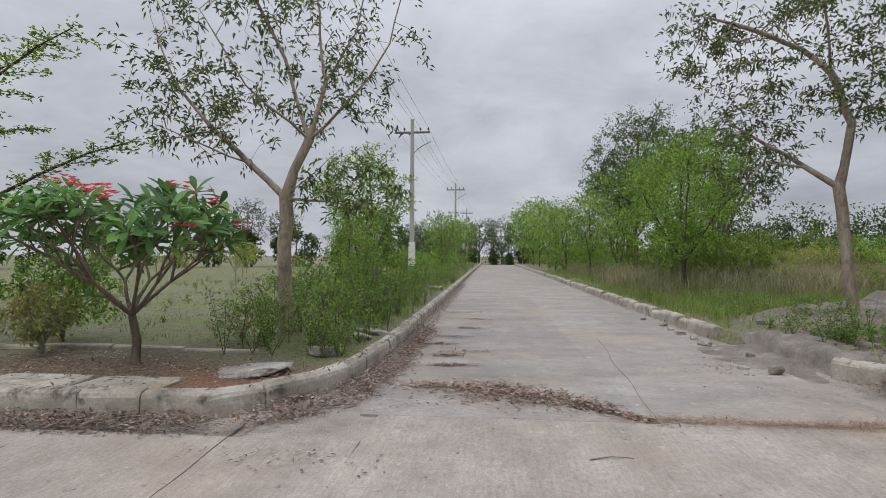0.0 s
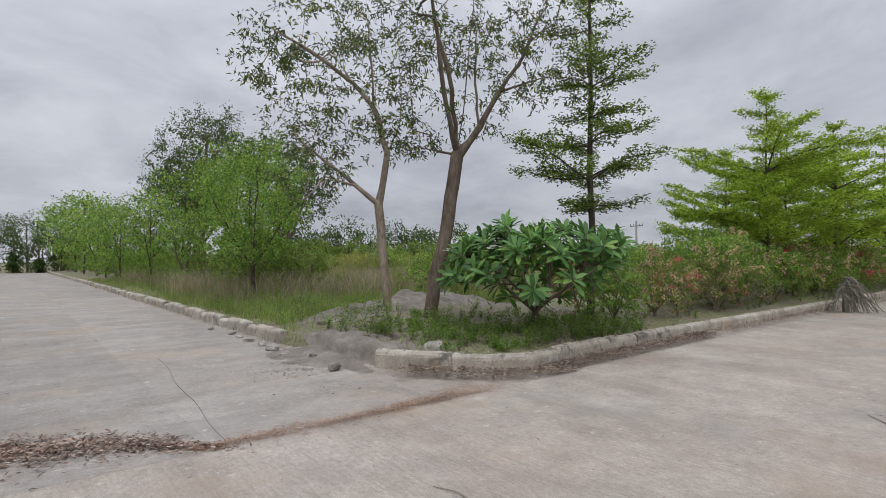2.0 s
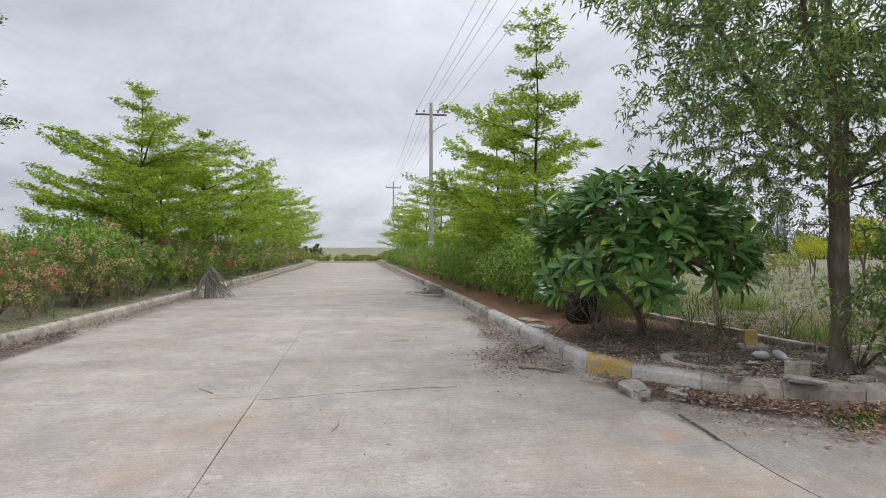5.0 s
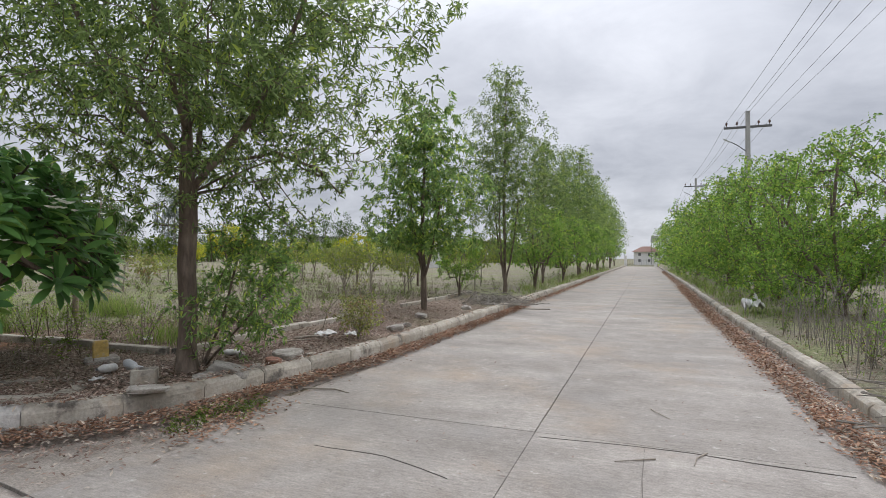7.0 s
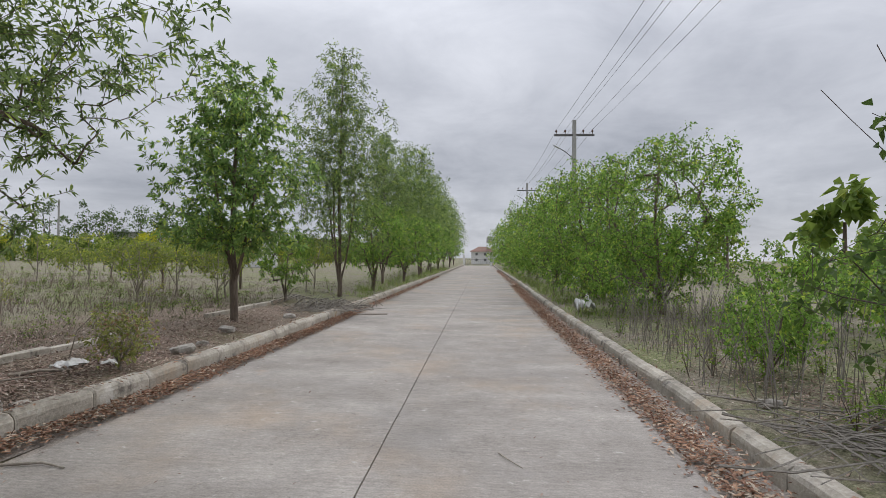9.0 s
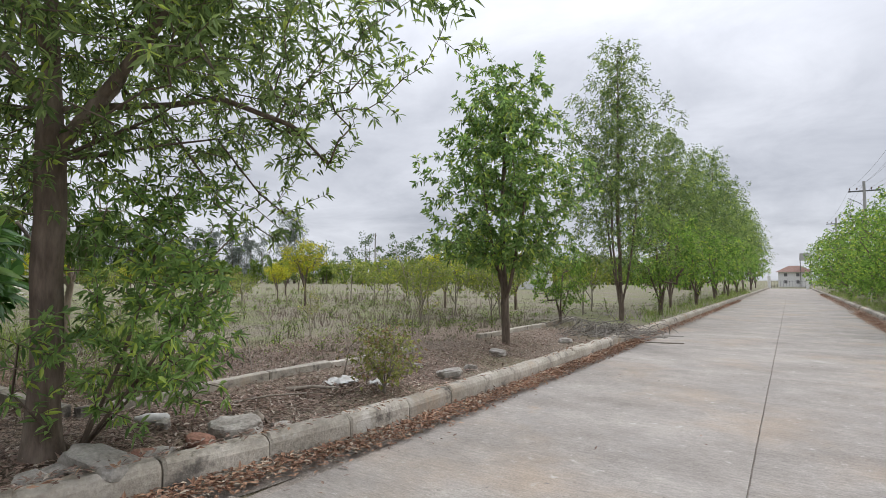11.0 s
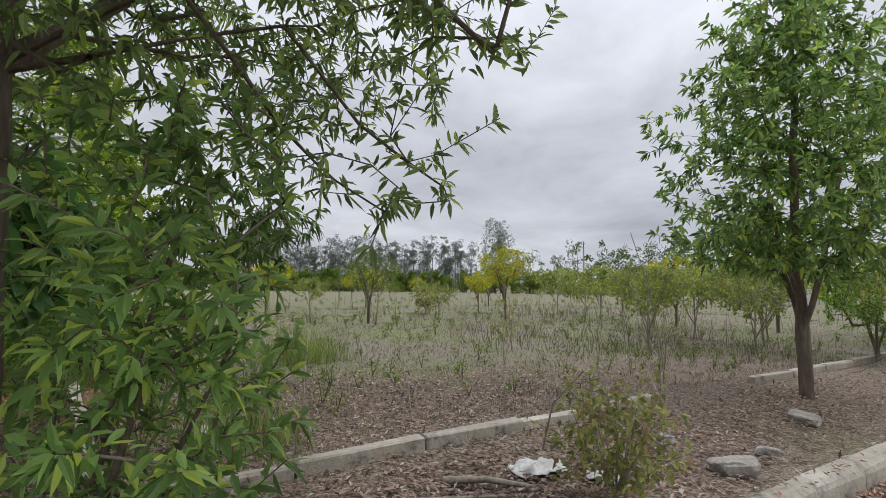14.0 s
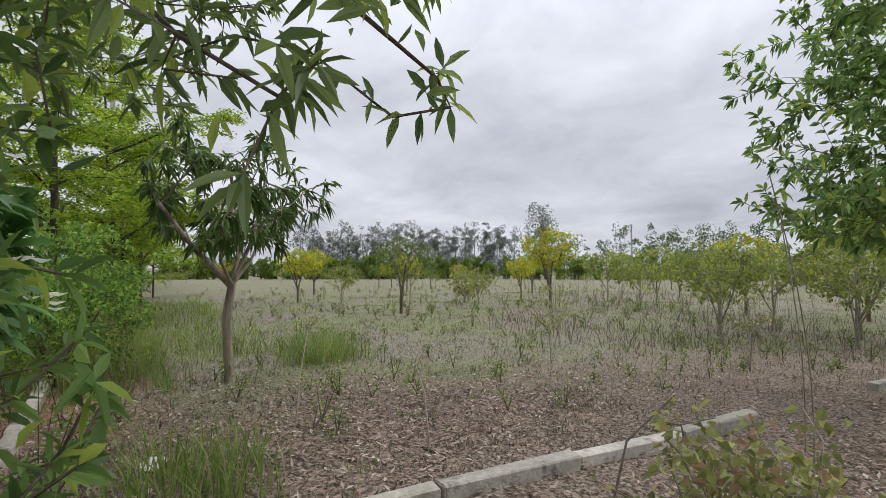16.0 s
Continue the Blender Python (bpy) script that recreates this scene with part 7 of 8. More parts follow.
crumpled(4.62, -5.97, 0.20, 0.12, 0.07, 2, M_WHITE, "torn_sack", "torn dirty white plastic sack among leaves", "sack"); crumpled(4.35, -6.25, 0.12, 0.07, 0.06, 5, M_WHITE, "plastic_scrap", "white plastic scrap beside the shrub", "plastic scrap")
crumpled(-2.32, -13.2, 0.34, 0.22, 0.3, 7, M_WHITE, "plastic_bag", "crumpled white plastic bag caught in dry stalks", "plastic bag", z=gz(-2.3, -13.2) + 0.1); crumpled(4.2, -4.55, 0.13, 0.08, 0.08, 9, M_TWIG, "bent_sheet", "bent brown sheet scrap among leaves", "scrap")
crumpled(5.0, -2.6, 0.07, 0.04, 0.04, 11, M_WHITE, "plastic_scrap", "white plastic scrap among leaves", "plastic scrap"); crumpled(6.5, -4.4, 0.12, 0.06, 0.05, 13, M_WHITE, "plastic_scrap", "white plastic scrap in thin grass", "plastic scrap")


def stick(pts, r, label, name="fallen_branch", mat=None, category="branch"):
    ob = new(name, mesh_of(name, *tubes([(np.array(pts, float), np.linspace(r, r * 0.5, len(pts)))], 6), mat or M_TWIG, True))
    return tagged(ob, label, category)


def g(x, y, up):
    return (x, y, gz(x, y) + up)


stick([g(4.75, -5.35, 0.03), g(4.6, -5.55, 0.05), g(4.42, -5.75, 0.03)], 0.025, "pale broken stick lying in litter")
stick([g(4.75, -4.75, 0.02), g(4.55, -5.0, 0.06), g(4.4, -5.5, 0.04)], 0.012, "thin dry stick lying in litter")
stick([(6.35, -0.35, 0.02), (6.15, -0.6, 0.03), (5.95, -0.78, 0.02)], 0.022, "broken branch lying on the road")
stick([(7.15, -0.72, 0.03), g(7.3, -1.05, 0.12), g(7.7, -1.5, 0.12)], 0.03, "dry branch leaning over the kerb"); stick([(7.35, -0.75, 0.03), g(7.5, -1.1, 0.1), g(7.9, -1.3, 0.1)], 0.02, "dry branch leaning over the kerb")
stick([(2.55, -14.1, 0.012), (3.0, -13.95, 0.02), (3.3, -13.9, 0.015)], 0.02, "flat dead frond stalk on the road"); stick([(3.55, -3.9, 0.02), (3.2, -4.0, 0.02), (3.0, -3.95, 0.01)], 0.012, "thin twig on the road beside the kerb")
for i, (x, y, a) in enumerate(((0.1, -3.1, 30), (-0.35, -3.3, 70), (-0.1, -4.4, 120), (0.6, 3.8, 20), (1.8, 4.6, 100), (2.8, 3.3, 160), (4.4, 1.9, 170), (5.8, 3.3, 40), (-0.5, 4.0, 60), (8.6, 1.0, 95), (9.8, 0.6, 85), (0.4, 5.5, 10))):
    c, s = math.cos(radians(a)) * 0.16, math.sin(radians(a)) * 0.16
    stick([(x - c, y - s, 0.008), (x + s * 0.2, y + c * 0.2, 0.014), (x + c, y + s, 0.008)], 0.006, "thin dark twig lying on the concrete", "twig", category="twig")


def frond_heap(name, label, at, r, h, n, seed, mat, length=0.8, turn=0.0):
    """A tangle of dry stalks."""
    rng = np.random.default_rng(seed)
    ch = []
    for _ in range(n):
        p = np.array([rng.normal() * r * 0.5, rng.normal() * r * 0.5, abs(rng.normal()) * h * 0.4])
        a = rng.uniform(0, 2 * np.pi)
        d = np.array([math.cos(a), math.sin(a), rng.uniform(-0.1, 0.35)])
        l = length * rng.uniform(0.5, 1.2)
        t = np.linspace(0, 1, 5)[:, None]
        q = p + d * l * (t - 0.5) + np.array([0, 0, -0.25 * l]) * (t - 0.5) ** 2 * 4 + rng.normal(size=3) * 0.05 * np.sin(t * 3)
        q[:, 2] = np.maximum(q[:, 2], 0.01)
        ch.append((q, np.linspace(0.009, 0.004, 5)))
    ob = part(name, mesh_of(name, *tubes(ch, 4), mat), m=pose(*at, 0, 0, turn))
    return tagged(ob, label, "brushwood", kind="stuff")


frond_heap("brushwood_heap", "heap of dry grey brushwood spilling over the kerb", (4.0, -13.2, gz(4.2, -13.2)), 1.0, 0.35, 160, 61, M_FROND, 1.0)
frond_heap("brushwood_heap", "fallen grey stalks tangled in the verge", (-2.75, -4.0, gz(-2.75, -4.0)), 0.9, 0.2, 90, 62, M_FROND, 1.5)
frond_heap("brushwood_heap", "dry grey brushwood lying over the kerb", (17.6, -0.95, 0.1), 0.5, 0.4, 90, 63, M_FROND, 0.8)


def dead_palm(x, y):
    """A drooping bundle of dead fronds hung over the kerb."""
    rng = np.random.default_rng(64)
    ch = []
    for i in range(80):
        a = rng.normal() * 0.9 - 0.7 if i % 3 else rng.uniform(0, 2 * np.pi)
        l = rng.uniform(0.3, 1.1)
        t = np.linspace(0, 1, 6)[:, None]
        out = np.array([math.cos(a), math.sin(a), 0])
        high = rng.uniform(0.5, 1.0)
        q = np.array([rng.normal() * 0.07, rng.normal() * 0.07, high]) + out * l * t ** 0.8 * 0.8 + np.array([0, 0, -high]) * t ** rng.uniform(1.0, 2.2) + rng.normal(size=3) * 0.05 * np.sin(t * 5)
        q[:, 2] = np.maximum(q[:, 2], 0.01)
        ch.append((q, np.linspace(0.016, 0.006, 6)))
    ch.append((np.array([[0, 0, 0], [0, 0, 0.95]]), np.array([0.09, 0.06])))
    ob = part("dead_plant", mesh_of("dead_plant", *tubes(ch, 4), M_FROND), m=pose(x, y, 0.0))
    tagged(ob, "withered grey plant drooping over the kerb", "dead plant")


dead_palm(18.0, 6.45)


def stalks(name, label, boxes, n, seed, h0, h1, mat):
    """Tall dry stalks rising in loose fans."""
    rng = np.random.default_rng(seed)
    ch = []
    for x0, x1, y0, y1 in boxes:
        px, py = rng.uniform(x0, x1, n), rng.uniform(y0, y1, n)
        for x, y, z in zip(px, py, ground_height(px, py)):
            h = rng.uniform(h0, h1)
            lean = rng.normal(size=2) * 0.22
            t = np.linspace(0, 1, 5)
            ch.append((np.column_stack([x + lean[0] * h * t ** 1.6, y + lean[1] * h * t ** 1.6, z + h * t * (1 - 0.12 * t)]), np.linspace(0.006, 0.0025, 5)))
    tagged(new(name, mesh_of(name, *tubes(ch, 3), mat)), label, "dry stalks", kind="stuff")


stalks("dry_stalks", "pale dry weed stalks standing behind the kerb", ((-2.9, -2.1, -10.5, -4.6), (-3.6, -2.4, -9, -5)), 85, 66, 0.5, 1.35, M_FROND)
stalks("tall_dry_stalks", "brown dry grass stalks in the northern verge", ((3.9, 6.5, 13, 26), (4.2, 9, 19, 34)), 70, 67, 0.5, 1.2, M_TWIG)
stalks("low_brush", "low purplish brown dry growth round the saplings", ((6.2, 10.5, -17, -11.5), (9.5, 17, -19, -14), (8, 12, -12, -10)), 200, 69, 0.12, 0.34, M_BRUSH)
stalks("field_stalks", "thin dry stems standing in the plot", ((7, 16, -20, -12), (9, 24, -24, -14), (13, 32, -30, -10)), 60, 68, 0.4, 0.9, M_BRUSH)
for i, (x, y, dx, dy, h) in enumerate(((4.9, -6.3, -0.28, -0.1, 0.6), (6.0, -5.9, 0.5, -0.1, 0.6), (6.9, -5.3, 0.45, -0.2, 0.6))):
    stick([g(x, y, 0), g(x + dx * 0.25, y + dy * 0.25, h * 0.55), g(x + dx, y + dy, h)], 0.008, "thin bare stem rising from the litter", "bare_stem", category="stem")


for (x, y), (tx, ty, tz) in (((4.2, -6.55), (4.1, -6.32, 1.34)), ((4.16, -6.55), (4.02, -6.1, 1.5))):
    z = gz(x, y)
    pts = [(x + (tx - x) * w ** 2.2, y + (ty - y) * w ** 2.2 - 0.1 * math.sin(w * math.pi), z + tz * w) for w in np.linspace(0, 1, 9)]
    stick(pts, 0.0038, "long thin bare shoot arching up from the shrub", "bare_stem", category="stem")


# ---------------------------------------------------------------- sand heap over the broken kerb
def sand_heap():
    n = 110
    u, v = np.meshgrid(np.linspace(-1, 1, n), np.linspace(-1, 1, n), indexing="ij")
    x, y = 4.05 + u * 1.9, 9.35 + v * 1.9
    r = np.hypot(u * 1.05 + 0.1 * np.sin(v * 4), v)
    bump = np.array([[noise.noise(Vector((a * 1.6, b * 1.6, 0))) + 0.5 * noise.noise(Vector((a * 4, b * 4, 2))) + 0.35 * noise.noise(Vector((a * 11, b * 11, 5))) for b in y[0]] for a in x[:, 0]])
    base = ground_height(x, y)
    h = 0.10 * np.exp(-(((x - 4.3) / 0.95) ** 2 + ((y - 9.7) / 0.7) ** 2)) + 0.11 * np.exp(-(((x - 3.55) / 0.6) ** 2 + ((y - 8.7) / 0.5) ** 2)) + 0.07 * np.exp(-(((x - 3.4) / 0.7) ** 2 + ((y - 10.0) / 0.9) ** 2))
    low = smooth(1.0 - r, 0.0, 0.5)
    z = np.maximum(base, 0.0) * 0 + np.where(x > 3.45, np.minimum(base, 0.2), 0.0) - 0.035 + (h * (0.8 + 0.6 * bump) + 0.035 * bump + 0.035) * low + smooth(x, 3.0, 3.7) * 0.0
    P = np.stack([x, y, z], -1).reshape(-1, 3)
    i, j = np.meshgrid(np.arange(n - 1), np.arange(n - 1), indexing="ij")
    F = np.stack([i * n + j, (i + 1) * n + j, (i + 1) * n + j + 1, i * n + j + 1], -1).reshape(-1, 4)
    tagged(new("sand_mound", mesh_of("sand_mound", P, F, M_SAND, True)), "grey sand spilled over the broken kerb", "sand", kind="")
    n = 90
    u, v = np.meshgrid(np.linspace(-1, 1, n), np.linspace(-1, 1, n), indexing="ij")
    x, y = 6.7 + u * 3.3, 11.7 + v * 1.5
    lump = np.array([[noise.noise(Vector((a * 1.8, b * 1.8, 7))) + 0.5 * noise.noise(Vector((a * 6, b * 6, 3))) for b in y[0]] for a in x[:, 0]])
    h = 0.34 * np.exp(-(((x - 6.7) / 2.3) ** 4 + ((y - 11.7) / 0.7) ** 2)) * (1 + 0.35 * lump) - 0.05 + 0.012 * lump
    z = ground_height(x, y) + h + 0.03 * np.sin(x * 3.1 + np.sin(y * 4)) * np.cos(y * 4.3 + x)
    P = np.stack([x, y, z], -1).reshape(-1, 3)
    i, j = np.meshgrid(np.arange(n - 1), np.arange(n - 1), indexing="ij")
    F = np.stack([i * n + j, (i + 1) * n + j, (i + 1) * n + j + 1, i * n + j + 1], -1).reshape(-1, 4)
    tagged(new("sand_mound", mesh_of("sand_mound", P, F, M_SAND)), "low bank of grey sand behind the thin trees", "sand", kind="")


sand_heap()
rng = np.random.default_rng(131)
for i in range(26):
    x, y = 3.95 + rng.normal() * 0.6, 9.4 + rng.normal() * 0.7
    w = rng.uniform(0.03, 0.09)
    rock(x, y, w, w * rng.uniform(0.6, 0.95), w * rng.uniform(0.5, 0.8), 900 + i, M_SAND, "grey clod of hardened sand on the spilled heap", "clod", turn=rng.uniform(0, 360), z=0.02 if x < 3.4 else gz(x, y) - 0.02)


# ---------------------------------------------------------------- grass, weeds and fallen leaves
def field(name, label, boxes, mat, seed, h0, h1, width, tuft=7, spread=0.07, keep=0.02, clump=0.0, category="grass"):
    """Blades in tufts over rectangles (x0, x1, y0, y1, tufts per square metre)."""
    rng = np.random.default_rng(seed)
    T = []
    for x0, x1, y0, y1, dens in boxes:
        k = int((x1 - x0) * (y1 - y0) * dens)
        p = np.column_stack([rng.uniform(x0, x1, k), rng.uniform(y0, y1, k)])
        if clump:
            w = np.array([noise.noise(Vector((a * 0.55, b * 0.55, seed))) for a, b in p])
            p = p[w > clump * (rng.uniform(-0.4, 1.0, k))]
        T.append(p)
    p = np.concatenate(T)
    p = p[edge_distance(p[:, 0], p[:, 1]) > keep + CROSS]
    b = np.repeat(p, tuft, 0) + rng.normal(size=(len(p) * tuft, 2)) * spread
    b = b[edge_distance(b[:, 0], b[:, 1]) > keep + CROSS * 0.7]
    n = len(b)
    z = ground_height(b[:, 0], b[:, 1]) - 0.01
    a = rng.uniform(0, 2 * np.pi, n)
    h = rng.uniform(h0, h1, n) * rng.uniform(0.6, 1.2, n)
    w = width * rng.uniform(0.7, 1.3, n)
    side = np.column_stack([np.cos(a), np.sin(a), np.zeros(n)]) * w[:, None] / 2
    lean = np.column_stack([rng.normal(size=n), rng.normal(size=n), np.zeros(n)]) * (h * 0.4)[:, None]
    base = np.column_stack([b, z])
    mid = base + lean * 0.35 + np.column_stack([np.zeros(n), np.zeros(n), h * 0.6])
    tip = base + lean + np.column_stack([np.zeros(n), np.zeros(n), h])
    v = np.stack([base - side, base + side, mid + side * 0.7, mid - side * 0.7, tip], 1).reshape(-1, 3)
    o = np.arange(n)[:, None] * 5
    f = np.concatenate([o + [0, 1, 2], o + [0, 2, 3], o + [3, 2, 4]])
    tagged(new(name, mesh_of(name, v, f, mat)), label, category, kind="stuff")


field("dry_grass", "short dry straw-coloured grass over the plots", ((5.4, 13, -15, -2.5, 42), (13, 24, -26, -4, 12), (5.2, 14, -26, -15, 14), (-5.5, -2.1, -14, -2.5, 12), (-14, -3, 8, 18, 10), (4.5, 9, 11.5, 22, 14)), L_STRAW, 101, 0.025, 0.085, 0.008, tuft=7)
field("green_grass", "patchy low green grass over the plots", ((5.6, 14, -16, -3, 11), (14, 30, -26, -4, 5), (-16, -2.2, 7.8, 22, 13), (-30, -10, 18, 40, 5), (4.2, 12, 11, 30, 26), (-5.5, -2.1, -20, -2.2, 18), (12, 26, 10, 30, 7)), L_GRASS, 102, 0.03, 0.085, 0.009, tuft=7, clump=0.35)
field("tall_grass", "tall green grass clumps at the plot's edge", ((9.2, 10.6, -6.9, -5.9, 60), (5.7, 6.5, -4.9, -4.2, 60), (8.6, 16.0, -4.6, -2.6, 26), (10, 24, -6.0, -3.6, 8), (3.7, 12, 12.0, 24, 34), (4.2, 12, 24, 40, 12)), L_GRASS, 103, 0.18, 0.42, 0.009, tuft=12, spread=0.10)
field("tall_dry_grass", "tall straw-coloured grass in the northern plot", ((4.0, 14, 16, 24, 15), (4.5, 22, 24, 38, 9), (13, 30, 13, 26, 9)), L_TALL_DRY, 105, 0.4, 1.0, 0.018, tuft=8, spread=0.12)
field("verge_grass", "rank grass in the verges behind the kerbs", ((-2.9, -2.0, 7.2, 40, 11), (3.5, 4.4, 11, 45, 16), (3.6, 4.6, -60, -16, 12), (-2.8, -2.0, -60, -12, 14), (4.9, 8.6, 7.0, 8.8, 5), (4.0, 5.2, 7.6, 9.0, 4)), L_GRASS, 104, 0.10, 0.28, 0.009, tuft=9, spread=0.08)


def weeds(name, label, boxes, mat, seed, h0, h1, per=26, leaf=0.05, category="weeds", least=CROSS + 0.05):
    """Leafy weeds: upright stems set with small leaves."""
    rng = np.random.default_rng(seed)
    B, D, ch = [], [], []
    for x0, x1, y0, y1, k in boxes:
        px, py = rng.uniform(x0, x1, k), rng.uniform(y0, y1, k)
        held = edge_distance(px, py) >= least
        for x, y, z in zip(px[held], py[held], ground_height(px, py)[held]):
            h = rng.uniform(h0, h1)
            for _s in range(rng.integers(2, 5)):
                lean = rng.normal(size=2) * 0.28
                t = np.linspace(0, 1, 4)
                q = np.column_stack([x + lean[0] * h * t, y + lean[1] * h * t, z + h * t])
                ch.append((q, np.linspace(0.006, 0.002, 4)))
                w = rng.uniform(0.15, 1.0, per)
                b = np.array([x, y, z]) + np.column_stack([lean[0] * h * w, lean[1] * h * w, h * w])
                B.append(b + rng.normal(size=(per, 3)) * 0.035); D.append(rng.normal(size=(per, 3)) * [1, 1, 0.4] + [0, 0, 0.15])
    B, D = np.concatenate(B), np.concatenate(D)
    top = tagged(new(name, mesh_of(name, *leaf_mesh(rng, B, D, leaf, leaf * 0.5, flat=0.4), mat)), label, category, kind="stuff")
    tagged(part("stems", mesh_of("stems", *tubes(ch, 3), M_BARK), top), kind="stuff")


weeds("verge_weeds", "tall leafy weeds crowding the western kerb", ((-3.6, -2.1, 7.5, 14, 120), (-4.2, -2.1, 14, 28, 170), (-4.0, -2.2, 28, 60, 120)), L_WEED, 111, 0.25, 0.9)
weeds("corner_weeds", "low leafy weeds behind the corner kerb", ((3.9, 5.4, 8.9, 11.2, 24), (8.6, 40, 7.3, 7.8, 60), (3.7, 6.0, 11, 20, 90), (4, 8, 20, 40, 110)), L_WEED, 112, 0.15, 0.45, per=18)
weeds("low_corner_weeds", "low leafy weeds over sandy soil behind the corner kerb", ((4.9, 8.6, 7.1, 8.6, 150), (4.3, 5.2, 7.6, 8.8, 30), (5.2, 8.0, 8.6, 10.4, 40), (4.2, 5.2, 9.0, 9.8, 26)), L_WEED, 116, 0.07, 0.24, per=18, leaf=0.045)
weeds("field_weeds", "low green and olive weeds dotted over the plot", ((6, 16, -18, -4.5, 240), (12, 34, -32, -6, 260), (-16, -4, 8.5, 24, 200)), L_MID, 114, 0.08, 0.28, per=10, leaf=0.045)
weeds("southern_weeds", "weeds along the kerbs of the southern road", ((-4.5, -2.1, -22, -3, 90), (-3.6, -2.1, -60, -22, 90), (3.9, 5.0, -60, -17, 70), (5.6, 16, -4.3, -2.4, 45)), L_MID, 113, 0.2, 0.6, per=18)


weeds("gutter_weeds", "low fresh weeds growing in the gutter below the corner kerb", ((3.6, 3.95, -3.0, -2.3, 20), (3.4, 3.75, -3.3, -2.8, 8)), L_MID, 115, 0.03, 0.09, per=14, leaf=0.035, least=-0.6)


def litter(name, label, spots, mat, seed, size=0.055, wide=0.4):
    """Fallen leaves: spots of (x, y, spread along, spread across, turn, count, depth)."""
    rng = np.random.default_rng(seed)
    B = []
    for x, y, a, b, turn, n, deep in spots:
        p = rng.normal(size=(n, 2)) * [a, b]
        c, s = math.cos(radians(turn)), math.sin(radians(turn))
        q = np.column_stack([x + p[:, 0] * c - p[:, 1] * s, y + p[:, 0] * s + p[:, 1] * c])
        heap = np.exp(-((p[:, 0] / a) ** 2 + (p[:, 1] / b) ** 2) / 2)
        ed = edge_distance(q[:, 0], q[:, 1])
        z = np.where(ed < 0.0, 0.006 + 0.085 * np.clip(1 + ed / 0.32, 0, 1), np.where(ed < CROSS, 0.27, ground_height(q[:, 0], q[:, 1]) + 0.012))
        B.append(np.column_stack([q, z + rng.uniform(0, 1, n) * (0.012 + deep * heap)]))
    B = np.concatenate(B)
    n = len(B)
    D = np.column_stack([rng.normal(size=(n, 2)), rng.normal(size=n) * 0.18])
    v, f = leaf_mesh(rng, B, D, size, size * wide, flat=0.75, droop=-0.08, fold=0.3)
    tagged(new(name, mesh_of(name, v, f, mat)), label, "fallen leaves", kind="stuff")


def along(line, a0, a1, off, step, across, n, deep=0.02):
    return [(p[0] + math.sin(radians(ang)) * off, p[1] - math.cos(radians(ang)) * off, step * 0.45, across, ang, n, deep) for p, ang, _ in walk_line(line, step, a0, a1)]


def length_to(line, x, y):
    q = np.array(line)
    i = int(np.argmin(np.hypot(q[:, 0] - x, q[:, 1] - y)))
    return float(np.sum(np.linalg.norm(np.diff(q[: i + 1], axis=0), axis=1)))


NW, NE, SE, SW = (KERBS[k] for k in ("north_west", "north_east", "south_east", "south_west"))
nw0, ne0, se0, sw0_ = length_to(NW, -2.8, 6.0), length_to(NE, 4.98, 6.6), length_to(SE, 5.50, -1.03), length_to(SW, -1.82, -3.4)
litter("gutter_leaves", "drifts of brown fallen leaves along the kerbs",
       along(NW, nw0 - 7, nw0 + 0.2, 0.16, 0.5, 0.085, 330) + along(NW, nw0 + 0.2, nw0 + 6, 0.2, 0.5, 0.11, 330) + along(NW, nw0 + 6, nw0 + 22, 0.12, 0.8, 0.08, 90)
       + along(NE, ne0 - 1.8, ne0 + 5, 0.13, 0.5, 0.075, 260) + along(NE, ne0 + 5, ne0 + 20, 0.1, 1.0, 0.07, 130)
       + along(SE, se0 - 6, se0 - 0.5, 0.25, 0.5, 0.13, 170) + [(6.9, -0.35, 0.5, 0.25, -10, 900, 0.03), (8.9, -0.6, 0.3, 0.1, 0, 200, 0.02)],
       L_LITTER, 121)
litter("rusty_gutter_leaves", "rusty fallen leaves banked against the southern kerbs",
       along(SE, se0 + 0.2, se0 + 14, 0.12, 0.5, 0.06, 330) + along(SE, se0 + 14, se0 + 40, 0.1, 1.0, 0.05, 200) + along(SW, sw0_ - 26, sw0_ + 0.6, 0.26, 0.6, 0.10, 380) + along(SW, sw0_ - 60, sw0_ - 26, 0.2, 1.5, 0.1, 250)
       + [(3.55, -2.75, 0.35, 0.16, 100, 500, 0.01)],
       L_LITTER_RED, 122, 0.06)
litter("road_leaves", "thin line of brown leaves washed along the road's joint",
       [(-1.05, 7.45, 0.22, 0.10, -8, 420, 0.02), (-0.5, 7.3, 0.22, 0.20, -12, 1100, 0.03), (-0.05, 7.12, 0.25, 0.17, -20, 900, 0.03), (0.45, 6.85, 0.2, 0.10, -35, 520, 0.02), (0.75, 6.56, 0.16, 0.04, -40, 260, 0.01),
        (-1.0, 8.56, 0.2, 0.035, 5, 180, 0.02), (-1.05, 9.25, 0.13, 0.06, 10, 220, 0.02), (-1.3, 10.2, 0.16, 0.05, 0, 180, 0.02), (-0.85, 9.55, 0.2, 0.03, 4, 90, 0.01), (-0.88, 12.1, 0.14, 0.06, 0, 120, 0.02), (-1.1, 11.0, 0.15, 0.03, 0, 90, 0.01), (-0.8, 13.6, 0.16, 0.05, 0, 90, 0.01), (-1.2, 15, 0.2, 0.05, 5, 90, 0.01),
        (2.6, 8.9, 0.5, 0.3, 80, 120, 0.0), (-1.9, 5.3, 0.5, 0.12, 0, 60, 0.0)],
       L_LITTER, 123, 0.05)
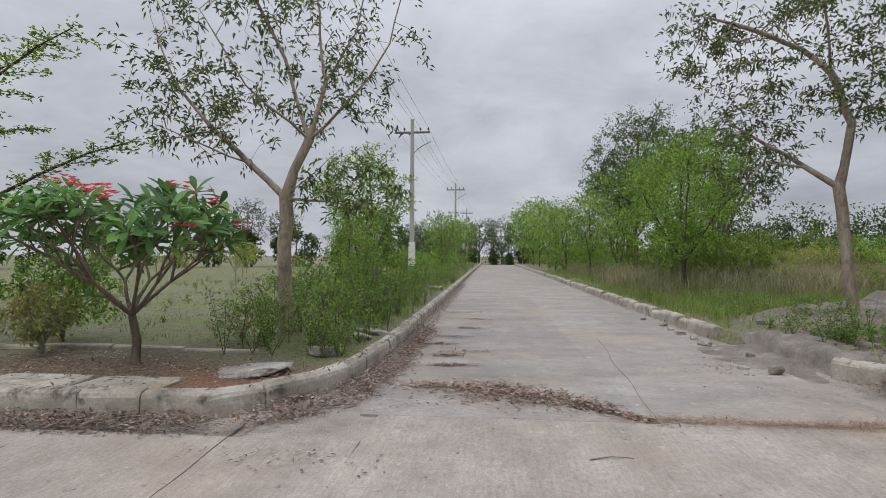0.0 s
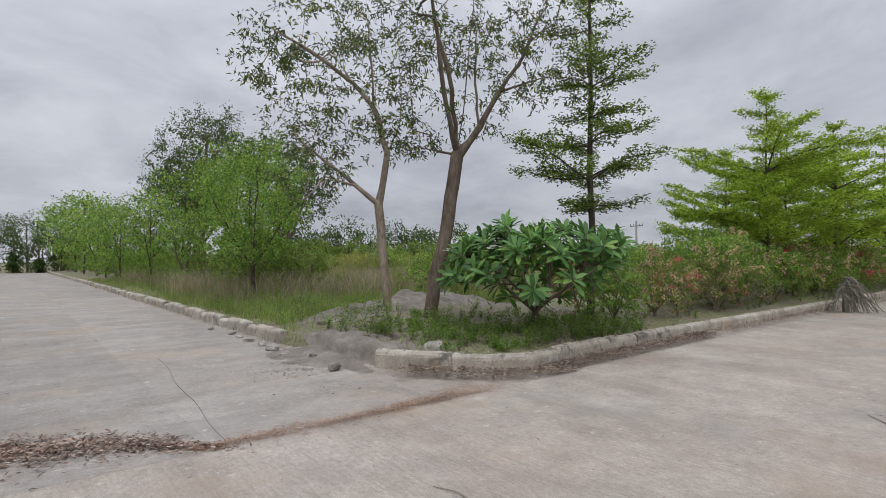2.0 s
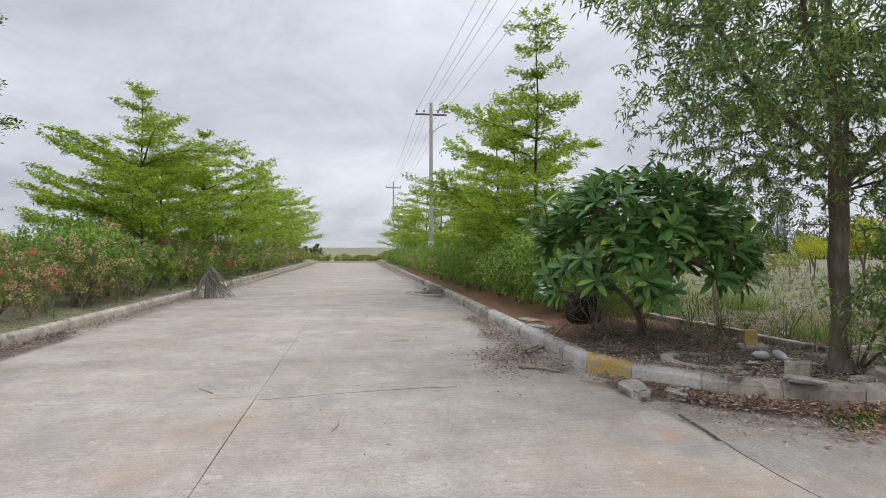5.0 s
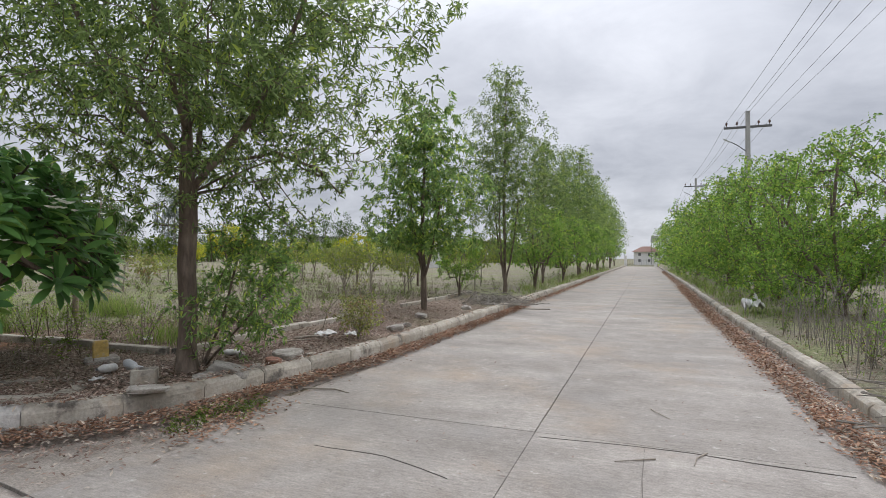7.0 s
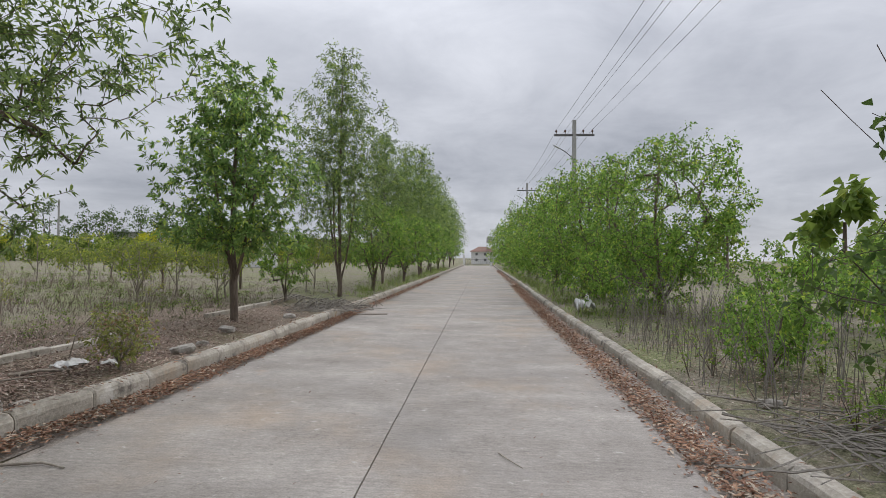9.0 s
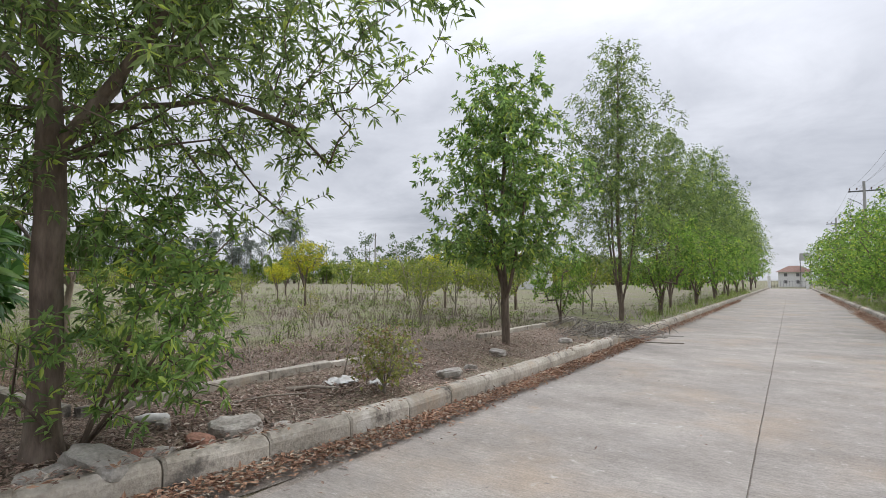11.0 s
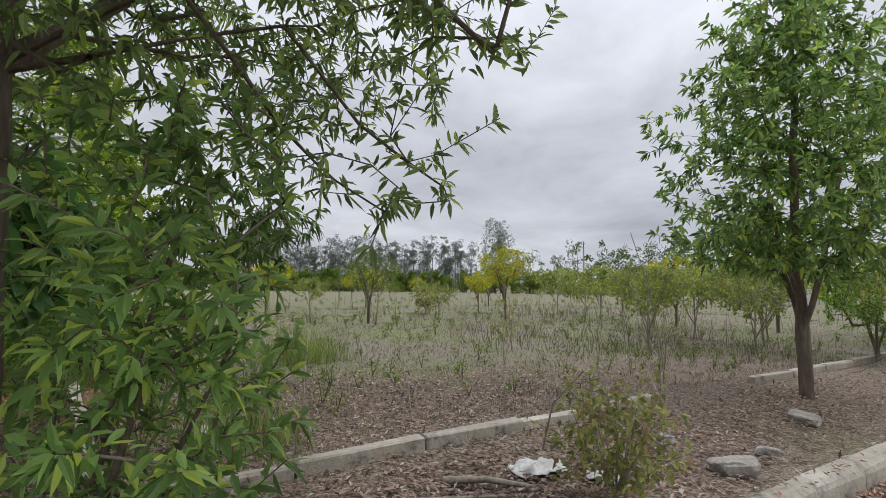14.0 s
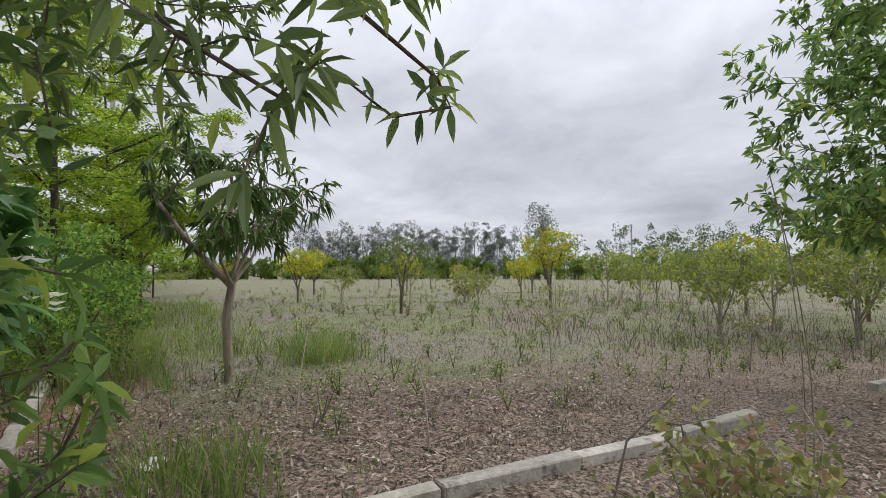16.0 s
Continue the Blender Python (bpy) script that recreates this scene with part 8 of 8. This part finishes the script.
litter("needle_drift", "rusty drift of fine leaf needles along the joint", [(0.98 + 0.35 * i, 6.43 + 0.02 * math.sin(i * 1.7), 0.2, 0.045 + 0.03 * (i % 3), 2, 420, 0.008) for i in range(9)] + [(2.9, 6.5, 0.3, 0.06, 15, 420, 0.008), (3.5, 6.6, 0.25, 0.05, 20, 300, 0.008)], L_LITTER_RED, 124, 0.045, 0.14)
litter("scattered_leaves", "single leaves and chips scattered over the concrete", [(x, y, 1.6, 1.2, 0, 40, 0.0) for x, y in ((0, 4), (2.5, 5), (3, 2), (0, 0), (1.5, -2.5), (7, 3), (10, 2), (0.5, -6), (0.5, -10), (1.0, 10), (0.5, 14), (14, 3))], L_LITTER, 125, 0.04)
litter("verge_litter", "thick carpet of dead leaves under the corner tree",
       [(4.6, -2.0, 0.5, 0.4, 0, 1900, 0.02), (5.6, -1.6, 0.5, 0.25, 0, 1700, 0.02), (6.6, -1.7, 0.5, 0.3, 0, 1500, 0.02), (7.6, -1.8, 0.6, 0.3, 0, 900, 0.01), (5.4, -2.6, 0.6, 0.5, 0, 1400, 0.02), (4.4, -3.2, 0.35, 0.5, 0, 1500, 0.02), (4.5, -4.6, 0.4, 0.7, 0, 2600, 0.02), (4.4, -6.0, 0.4, 0.8, 0, 2400, 0.02), (4.5, -7.8, 0.4, 0.9, 0, 1700, 0.02), (4.5, -9.8, 0.45, 1.0, 0, 1200, 0.01), (4.4, -12.5, 0.4, 1.5, 0, 900, 0.01),
        (-2.9, -5.0, 0.4, 1.3, 0, 2200, 0.01), (-3.2, -8.5, 0.5, 1.5, 0, 1500, 0.01), (7.4, -4.6, 0.9, 0.8, 0, 1800, 0.01), (6.4, -5.0, 0.7, 1.0, 0, 2600, 0.02), (6.6, -6.8, 0.8, 0.9, 0, 2600, 0.02), (7.8, -6.0, 0.8, 1.2, 0, 1500, 0.01), (6.3, -3.6, 0.7, 0.6, 0, 900, 0.01), (7.4, -2.6, 0.8, 0.4, 0, 700, 0.01), (6.6, -8.6, 0.8, 1.0, 0, 1000, 0.0)],
       L_LITTER, 126, 0.058, 0.33)
litter("bed_litter", "dead leaves over the planted bed", [(-4.0, 6.9, 1.5, 0.3, 0, 1200, 0.01), (-7, 6.9, 1.5, 0.3, 0, 600, 0.01), (9.5, 7.6, 2.5, 0.25, 0, 900, 0.01), (6.0, 7.3, 0.8, 0.2, 0, 300, 0.0)], L_LITTER, 127, 0.05)

# ---------------------------------------------------------------- cracks in the concrete
def crack(ends, width, seed):
    """A wandering crack packed with dirt, a few millimetres proud of the slab."""
    rng = np.random.default_rng(seed)
    q = np.array(ends, float)
    cum = np.r_[0, np.cumsum(np.linalg.norm(np.diff(q, axis=0), axis=1))]
    s = np.arange(0, cum[-1], 0.05)
    p = np.column_stack([np.interp(s, cum, q[:, k]) for k in (0, 1)])
    tan = unit(np.gradient(p, axis=0))
    side = np.column_stack([-tan[:, 1], tan[:, 0]])
    p = p + side * (0.018 * np.sin(s * 3.1 + seed) + np.cumsum(rng.normal(size=len(s))) * 0.0015)[:, None]
    w = width * rng.uniform(0.25, 1.0, len(s)) * np.minimum(1, np.minimum(s, s[-1] - s) / 0.3 + 0.15)
    a, b = p + side * w[:, None] / 2, p - side * w[:, None] / 2
    v = np.concatenate([np.column_stack([e, np.full(len(s), z)]) for e, z in ((a, 0.0045), (b, 0.0045), (a, -0.02), (b, -0.02))])
    n = len(s)
    i = np.arange(n - 1)[:, None]
    f = np.concatenate([i + [n, n + 1, 1, 0], i + [0, 1, 2 * n + 1, 2 * n], i + [3 * n, 3 * n + 1, n + 1, n]])
    tagged(new("road_crack", mesh_of("road_crack", v, f, M_CRACK)), "dark crack wandering through the concrete slab", "crack", kind="structure")


for i, (ends, width) in enumerate((([(4.25, -1.19), (3.31, -1.1), (2.75, -1.06), (2.1, -1.02)], 0.0065), ([(0.05, -3.44), (0.04, -2.9), (0.02, -2.2)], 0.008), ([(5.35, 2.7), (5.48, 2.05), (5.55, 0.6)], 0.006),
                                   ([(-2.46, 4.6), (-2.49, 5.44), (-2.5, 6.0)], 0.006), ([(1.4, 11.02), (1.17, 8.34), (1.04, 6.5)], 0.005), ([(2.43, -2.5), (1.83, -2.48), (1.23, -2.29)], 0.004), ([(-1.3, -3.36), (-0.3, -3.4), (0.85, -3.34)], 0.006))):
    crack(ends, width, i + 1)


# ---------------------------------------------------------------- road panels and kerb stones
build_roads()
build_kerbs()
